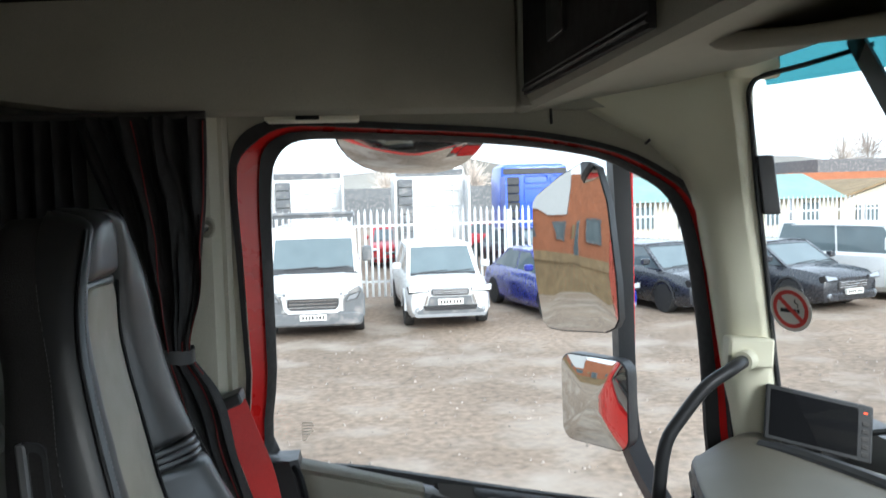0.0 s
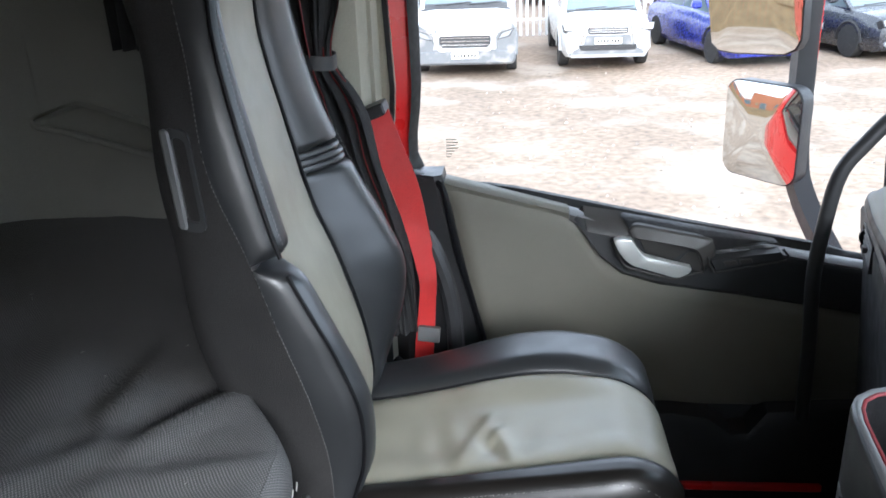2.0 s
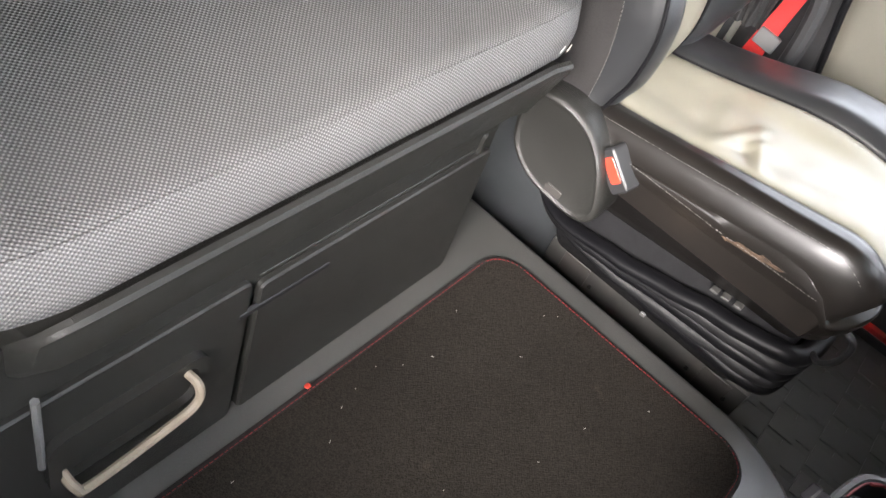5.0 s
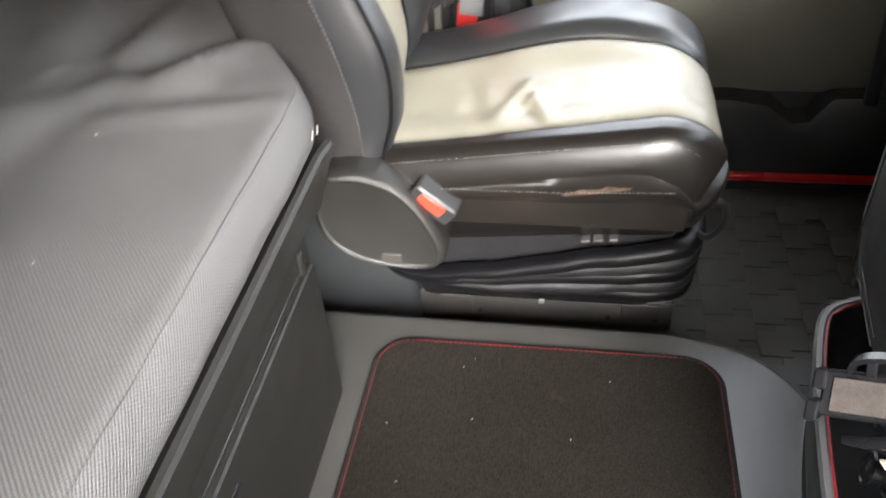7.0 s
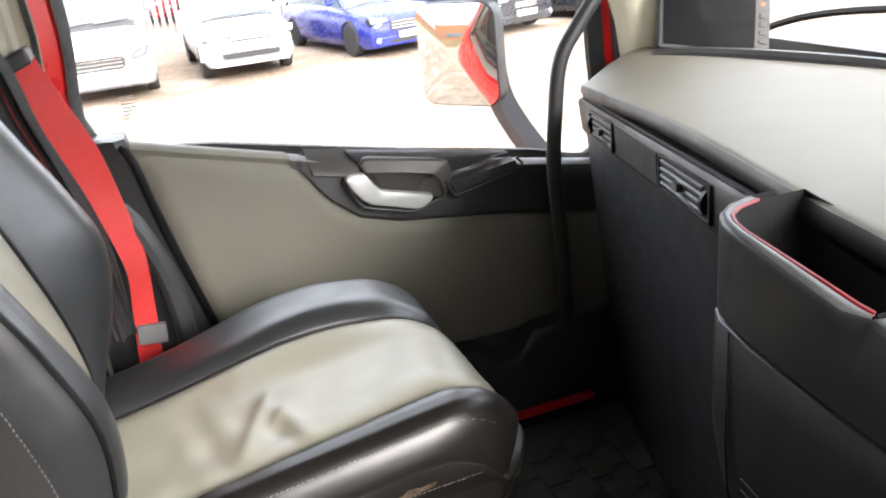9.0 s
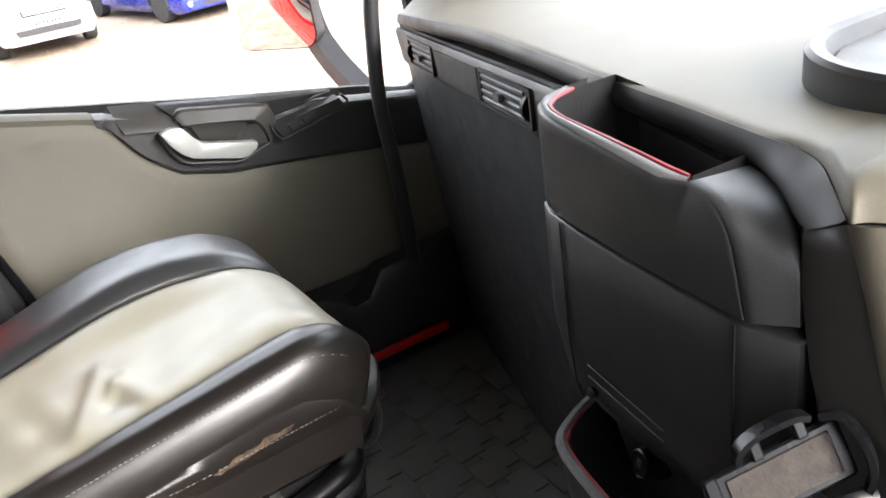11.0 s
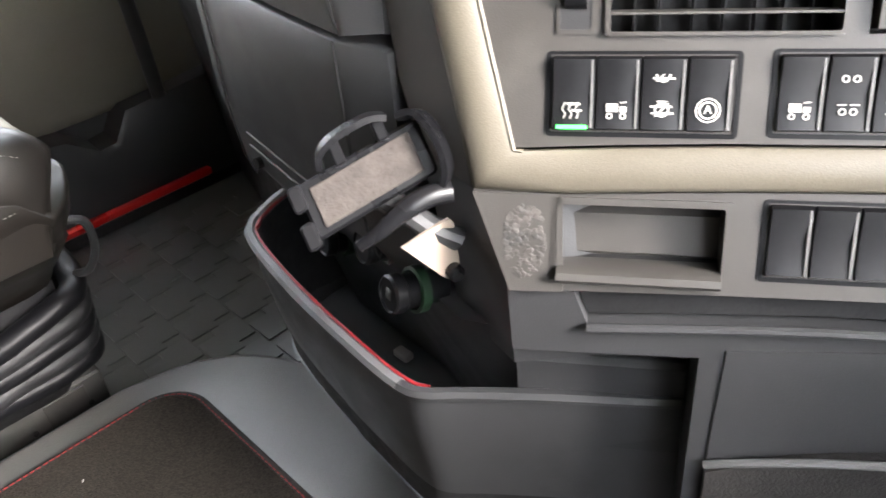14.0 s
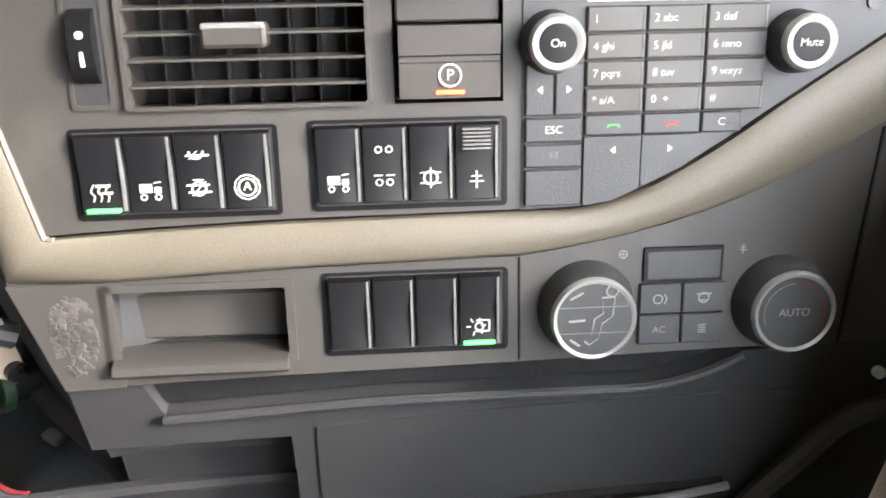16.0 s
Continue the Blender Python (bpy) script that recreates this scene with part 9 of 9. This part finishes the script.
# palisade fence
def fence_run(x0, y0, x1, y1, height=2.4):
    root = thing("palisade_fence", "pale galvanised palisade fence with pointed pales", "fence", ((x0 + x1) / 2, (y0 + y1) / 2, G), kind="structure")
    d = V((x1 - x0, y1 - y0, 0))
    L = d.length
    d.normalize()
    q = V((-d.y, d.x, 0))
    pale = None
    count = int(L / 0.165)
    for k in range(count):
        p = V((x0, y0, G)) + d * (k * 0.165)
        if pale is None:
            bm = bmesh.new()
            o = V((0, 0, 0))
            loft(bm, [[o + d * a + q * b + V((0, 0, z)) for a, b in ((-w, 0.0), (-w * 0.4, -0.018), (w * 0.4, -0.018), (w, 0.0), (w * 0.4, -0.012), (-w * 0.4, -0.012))] for z, w in ((0.05, 0.034), (height - 0.12, 0.034), (height, 0.006))])
            pale = mesh_of("pale", bm, GALV)
        ob = new("pale", pale)
        ob.parent = root
        ob.matrix_parent_inverse = root.matrix_basis.inverted()
        ob.matrix_basis = Matrix.Translation(p)
    for z in (0.45, height - 0.45):
        bm = bmesh.new()
        p, r = V((x0, y0, G + z)), V((x1, y1, G + z))
        loft(bm, [[t + q * b + V((0, 0, c)) for b, c in ((0.0, -0.025), (0.05, -0.025), (0.05, 0.025), (0.0, 0.025))] for t in (p, r)])
        part("rail", bm, GALV, root)
    for k in range(int(L / 2.75) + 1):
        p = V((x0, y0, G)) + d * (k * 2.75) + q * 0.08
        bm = bmesh.new()
        loft(bm, [[p + d * a + q * b + V((0, 0, z)) for a, b in ((-0.04, -0.04), (0.04, -0.04), (0.04, 0.04), (-0.04, 0.04))] for z in (0, height - 0.1)])
        part("post", bm, GALV, root)
fence_run(-7.0, 21.6, 5.0, 21.9)
fence_run(5.0, 21.9, 27.0, 26.5)

# two white tractor units seen from behind the fence, and a blue one
def tractor(name, label, cx, cy, W, H, paint, trim):
    root = thing(name, label, "truck", (cx, cy, G), "trucks behind the fence")
    bm = bmesh.new()
    loft(bm, [[V((x, y, G + z)) for x, y in rrect(cx - W / 2 + i, cx + W / 2 - i, cy + i, cy + 2.2 - i, 0.12, 3)] for z, i in ((1.0, 0.03), (1.1, 0.0), (H - 0.5, 0.0), (H - 0.1, 0.06), (H, 0.2))])
    part("cab", bm, paint, root)
    bm = bmesh.new()
    rear = Plane((cx, cy, G), (1, 0, 0), (0, 0, 1))
    for k in range(7):
        pad(bm, rear, -W * 0.44, -W * 0.24, 1.2 + k * 0.30, 1.48 + k * 0.30, -0.02, 0.16, 0.03, 0.02)
    part("air_duct", bm, trim, root, "dark ribbed air intake duct")
    for a0_, a1_, z0_, z1_ in ((-0.16, 0.20, 3.05, 3.35), (0.22, 0.42, 3.05, 3.35), (-0.16, 0.42, 2.35, 2.92), (-0.16, 0.12, 1.55, 2.2), (0.16, 0.42, 1.55, 2.2)):
        bm = bmesh.new()
        frame_ring(bm, rear, rrect(W * a0_, W * a1_, z0_, z1_, 0.08), rrect(W * a0_ + 0.05, W * a1_ - 0.05, z0_ + 0.05, z1_ - 0.05, 0.05), -0.02, 0.05)
        part("rear_panel", bm, paint, root, "pressed rear cab panel")
    bm = bmesh.new()
    pad(bm, rear, -W * 0.46, W * 0.46, H - 0.36, H - 0.16, -0.05, 0.03, 0.03)
    part("deflector_gap", bm, trim, root, "dark gap under the roof deflector")
    bm = bmesh.new()
    for x in (-1, 1):
        sweep(bm, [(cx + x * (W / 2 - 0.02), cy - 0.55, G + 1.0), (cx + x * (W / 2 - 0.02), cy - 0.5, G + H - 0.45)], [(-0.03, -0.5), (0.03, -0.5), (0.03, 0.5), (-0.03, 0.5)], up=(0, 1, 0))
        tube(bm, [(cx + x * W * 0.32, cy - 0.05, G + 1.2), (cx + x * W * 0.32, cy - 0.05, G + H - 0.5)], 0.02, 6)
    part("side_fairing", bm, paint, root)
    bm = bmesh.new()
    box(bm, cx - 0.45, cx + 0.45, cy - 3.2, cy, G + 0.75, G + 1.0, 0.03)
    part("chassis", bm, RUBBER, root)
    for x in (-1, 1):
        for y in (-2.4, 0.9):
            wheel(root, cx + x * (W / 2 - 0.2), cy + y, 0.5, 0.32)
tractor("tractor_unit", "white truck tractor unit seen from behind", -1.8, 29.0, 2.5, 3.75, CAR_WHITE, GREY_BUMPER)
tractor("tractor_unit", "white truck tractor unit seen from behind", 2.4, 28.0, 2.5, 3.75, CAR_WHITE, GREY_BUMPER)
tractor("blue_tractor_unit", "blue truck tractor unit seen from behind", 6.3, 29.0, 2.5, 3.75, TRUCK_BLUE, PLASTIC_BLACK)
for i, (x, y, p, l) in enumerate(((1.2, 31.0, CAR_RED, "red car behind the fence"), (5.9, 26.0, CAR_DARK, "dark car behind the fence"), (-4.2, 27, CAR_WHITE, "white car behind the fence"), (6.6, 33.0, CAR_RED, "red car far behind the fence"))):
    vehicle("parked_car", l, x, y, 4.3, 1.75, 1.5, p, 0.95, 1.0, 1.0, 1.8, 3.7, 4.2, 0.78, None, 20 * i, 0.32, 0.2, plate=False, group="cars behind the fence")

# long shed with a green roof, brick building seen in the mirrors, distant sheds
shed = thing("green_roof_shed", "long cream shed with a green sheet roof and gabled end", "building", (18, 37, G))
bm = bmesh.new()
box(bm, 11.8, 22.4, 36.4, 43, G, G + 2.25)
part("wall", bm, SHED_WALL, shed)
bm = bmesh.new()
loft(bm, [[V((x, 35.8, G + 2.12)), V((x, 39.7, G + 3.3)), V((x, 43.6, G + 2.12)), V((x, 39.7, G + 3.15))] for x in (11.4, 22.5)])
part("roof", bm, GREEN_ROOF, shed, "green sheet roof")
for k in range(5):
    bm = bmesh.new()
    box(bm, 12.6 + k * 2.0, 13.4 + k * 2.0, 36.3, 36.42, G + 0.9, G + 1.9)
    part("window", bm, CAR_GLASS, shed)
gable = thing("gabled_shed", "cream boarded shed with a brown pitched roof", "building", (25, 38, G))
bm = bmesh.new()
loft(bm, [[V((x, y, G + z)) for x, z in ((22.6, 0), (27.6, 0), (27.6, 1.95), (25.1, 2.75), (22.6, 1.95))] for y in (36.6, 43)])
part("wall", bm, SHED_WALL, gable)
bm = bmesh.new()
loft(bm, [[V((x, y, G + z)) for x, z in ((22.3, 1.95), (25.1, 2.86), (27.9, 1.95), (27.9, 2.06), (25.1, 2.98), (22.3, 2.06))] for y in (36.3, 43.3)])
part("roof", bm, WOOD_FENCE, gable, "brown pitched roof")
for x in (23.4, 25.6):
    bm = bmesh.new()
    box(bm, x, x + 1.1, 36.5, 36.62, G + 0.8, G + 1.7)
    part("window", bm, CAR_GLASS, gable)
ware = thing("warehouse", "distant grey and orange industrial sheds", "building", (60, 75, G))
for x0, x1, y, h, m in ((37, 90, 68, 3.75, BRICK_FAR), (44, 100, 75, 5.1, GREY_BUMPER), (-10, 14, 75, 3.4, GREY_BUMPER)):
    bm = bmesh.new()
    box(bm, x0, x1, y, y + 14, G, G + h)
    part("shed_block", bm, m, ware)
brick = thing("brick_office", "orange brick office building with dark windows and white cladding", "building", (-35, 3, G))
bm = bmesh.new()
box(bm, -45, -25, -22, 27, G, G + 3.5)
box(bm, -45.1, -25.1, -2.0, 3.2, G + 3.5, G + 5.2)
part("wall", bm, BRICK_FAR, brick)
bm = bmesh.new()
box(bm, -45.2, -24.9, 3.22, 27.2, G + 3.5, G + 5.6)
box(bm, -45.2, -24.9, -22.2, -2.02, G + 3.5, G + 5.6)
part("cladding", bm, CAR_WHITE, brick, "white cladding")
for y0, y1, z0, z1 in ((3.25, 3.9, 2.3, 3.15), (2.15, 2.5, 1.2, 3.1), (5.6, 6.8, 2.3, 3.15), (8.4, 9.6, 2.3, 3.15), (11.4, 12.6, 2.3, 3.15), (0.2, 1.4, 2.3, 3.15), (-2.8, -1.6, 2.3, 3.15)):
    bm = bmesh.new()
    box(bm, -25.05, -24.96, y0, y1, G + z0, G + z1, 0.01)
    w_ = part("window", bm, CAR_GLASS, brick)
    bm = bmesh.new()
    frame_ring(bm, Plane((-24.96, 0, G), (0, 1, 0), (0, 0, 1)), rrect(y0 - 0.05, y1 + 0.05, z0 - 0.05, z1 + 0.05, 0.01, 1), rrect(y0 + 0.03, y1 - 0.03, z0 + 0.03, z1 - 0.03, 0.01, 1), 0.0, 0.04)
    part("frame", bm, GREY_BUMPER, w_)
bm = bmesh.new()
box(bm, -25.02, -24.96, 2.66, 2.86, G + 2.4, G + 3.0, 0.005)
part("notice_board", bm, WOOD_FENCE, brick, "yellow notice board")
tf = thing("timber_fence", "brown timber fence by the brick office", "fence", (-24.2, 3, G), kind="structure")
for k in range(90):
    bm = bmesh.new()
    box(bm, -24.22, -24.19, -6.0 + k * 0.2, -5.81 + k * 0.2, G, G + 1.70)
    part("board", bm, WOOD_FENCE, tf)
bm = bmesh.new()
box(bm, -24.19, -24.12, -6.0, 12.0, G + 1.35, G + 1.72)
part("top_rail", bm, WOOD_FENCE, tf)
# tree line on the horizon
# Twig colour is lightened to put the distance haze into it.
LEAF = shader("hazed_twigs", (0.55, 0.48, 0.42), 0.95, vary=0.3, scale=0.2, island=0.3)
rnd = random.Random(21)
for k, (x, y, h) in enumerate(((10, 110, 9), (16, 112, 8), (62, 100, 10), (68, 104, 11), (76, 108, 10), (4, 115, 7), (84, 96, 9))):
    tree = thing("bare_tree", "leafless brown tree on the skyline", "tree", (x, y, G), "trees on the skyline")
    bm = bmesh.new()
    tube(bm, [(x, y, G), (x + 0.1, y, G + h * 0.3), (x, y, G + h * 0.55)], 0.22, 6)
    part("trunk", bm, LEAF, tree)
    bm = bmesh.new()
    for q in range(260):
        a, e = rnd.uniform(0, 6.28), rnd.uniform(-0.4, 1.5)
        r = h * rnd.uniform(0.12, 0.42)
        s = V((x, y, G + h * rnd.uniform(0.3, 0.6)))
        t = s + V((r * math.cos(a) * math.cos(e), r * math.sin(a) * math.cos(e), r * math.sin(e) + h * 0.1))
        tube(bm, [s.lerp(t, 0.3), t], 0.028, 3)
    part("crown", bm, LEAF, tree)
bm = bmesh.new()
rows = [[V((x, 150 + 20 * noise.noise(V((x * 0.02, 0, 0))), G)) for x in range(-200, 320, 10)], [V((x, 160, G + 7 + 4 * noise.noise(V((x * 0.03, 1, 0))) + 2 * noise.noise(V((x * 0.13, 1, 0))))) for x in range(-200, 320, 10)]]
loft(bm, rows, closed=False)
solid("backdrop_hill", bm, shader("far_hill", (0.20, 0.19, 0.17), 1.0, vary=0.3, scale=0.05), "low wooded hill on the horizon", "hill", "structure")

# ---- outside mirrors ----
MIRROR_ARM = shader("dark_grey_mirror_plastic", (0.035, 0.038, 0.042), 0.5, vary=0.1, scale=6, bump=0.2, bump_scale=400)
mirrors = thing("door_mirror_set", "dark grey mirror arm with two mirrors and red backs", "mirror", (0.66, 2.1, 0.4))
bm = bmesh.new()
sweep(bm, spline([(0.655, 2.12, 1.42), (0.665, 2.12, 1.2), (0.668, 2.12, 0.9), (0.672, 2.10, 0.62), (0.69, 2.04, 0.50), (0.745, 1.90, 0.36)], 5), [(-0.03, -0.025), (0.03, -0.025), (0.03, 0.025), (-0.03, 0.025)], up=(1, 0, 0))
part("arm", bm, MIRROR_ARM, mirrors)
bm = bmesh.new()
sweep(bm, spline([(0.655, 2.12, 1.42), (0.70, 2.02, 1.43), (0.74, 1.90, 1.40), (0.77, 1.80, 1.36)], 5), [(-0.03, -0.025), (0.03, -0.025), (0.03, 0.025), (-0.03, 0.025)])
part("upper_arm", bm, MIRROR_ARM, mirrors)
bm = bmesh.new()
tube(bm, [(0.702, 2.135, 1.42), (0.704, 2.135, 0.62)], 0.006, 6)
part("red_edge", bm, RED_PAINT, mirrors, "red housing edge")
def mirror_head(name, c, normal, outline, bow, label, depth=0.09):
    """A mirror glass of the given outline in a shallow moulded housing."""
    nrm = V(normal).normalized()
    u = V((0, 0, 1)).cross(nrm).normalized()
    vv = nrm.cross(u)
    pl = Plane(c, u, vv)
    mid = sum((V(p) for p in outline), V((0, 0))) / len(outline)
    def grown(i):
        return [tuple(V(p) + (V(p) - mid).normalized() * i) for p in outline]
    bm = bmesh.new()
    loft(bm, [[pl.at(a, b, d) for a, b in grown(i)] for d, i in ((0.003, 0.001), (0.001, 0.004), (-depth * 0.5, 0.0), (-depth, -0.04))])
    hs = part("housing", bm, MIRROR_ARM, mirrors, "dark grey mirror housing")
    bm = bmesh.new()
    loft(bm, [[pl.at(*mid.lerp(V(p), f), 0.005 + bow * (1 - f * f)) for p in outline] for f in (1.0, 0.8, 0.6, 0.4, 0.2, 0.05)], cap=True)
    part(name, bm, MIRROR, hs, label, 80)
mirror_head("main_mirror", (0.508, 2.13, 1.14), (-0.80, -0.60, 0.027), [(0.051, 0.248), (0.077, 0.248), (0.103, 0.234), (0.139, 0.131), (0.172, -0.092), (0.180, -0.195), (0.168, -0.220), (0.138, -0.235), (-0.015, -0.246), (-0.069, -0.243), (-0.094, -0.226), (-0.120, -0.110), (-0.135, -0.006), (-0.136, 0.133), (-0.122, 0.154), (-0.033, 0.210)], 0.003, "tall flat mirror glass", 0.06)
mirror_head("wide_mirror", (0.578, 2.10, 0.685), (-0.81, -0.587, -0.02), rrect(-0.128, 0.112, -0.134, 0.130, 0.040, 5), 0.018, "convex wide-angle mirror glass")
kerb = thing("kerb_mirror", "round grey convex kerb mirror above the door", "mirror", (0.05, 1.98, 1.4))
bm = bmesh.new()
kc = Plane((0.045, 2.0, 1.47), (1, 0, 0), (0, -0.66, 0.75))
out = [tuple(p[:2]) for p in spline([(-0.195, 0.03, 0), (-0.185, -0.06, 0), (-0.11, -0.118, 0), (0.0, -0.132, 0), (0.11, -0.122, 0), (0.18, -0.065, 0), (0.195, 0.03, 0), (0.0, 0.10, 0)], 5, True)]
loft(bm, [[kc.at(a * f, b * f, d) for a, b in out] for d, f in ((-0.06, 0.7), (-0.02, 0.98), (0.0, 1.0), (0.004, 0.98))])
part("housing", bm, MIRROR_ARM, kerb)
bm = bmesh.new()
loft(bm, [[kc.at(a * f, b * f - (1 - f) * 0.02, 0.005 + 0.05 * (1 - f * f)) for a, b in out] for f in (0.965, 0.8, 0.6, 0.4, 0.2, 0.05)])
part("mirror_glass", bm, MIRROR, kerb, "convex mirror glass", 80)
bm = bmesh.new()
sweep(bm, [(0.045, 2.05, 1.55), (0.045, 1.95, 1.66), (0.045, 1.82, 1.72)], [(-0.02, -0.02), (0.02, -0.02), (0.02, 0.02), (-0.02, 0.02)])
part("bracket", bm, MIRROR_ARM, kerb)

# ---- rubber floor pieces in the footwell ----
floor_ob = bpy.data.objects["floor"]
bmz = bmesh.new()
zp = [(0.002, 0.002), (0.062, 0.002), (0.062, 0.022), (0.098, 0.022), (0.098, 0.090), (0.042, 0.090), (0.042, 0.070), (0.002, 0.070)]
loft(bmz, [[V((x, y, z)) for x, y in zp] for z in (-0.153, -0.1485)])
piece = mesh_of("mat_piece", bmz, RUBBER_MAT, 20)
for i in range(9):
    for j in range(9):
        ob = new("mat_piece", piece)
        ob.parent = floor_ob
        ob.matrix_basis = Matrix.Translation((0.12 + i * 0.10 - 0.0 * j, 0.78 + j * 0.091 - 0.020 * i + 0.02, 0.0))
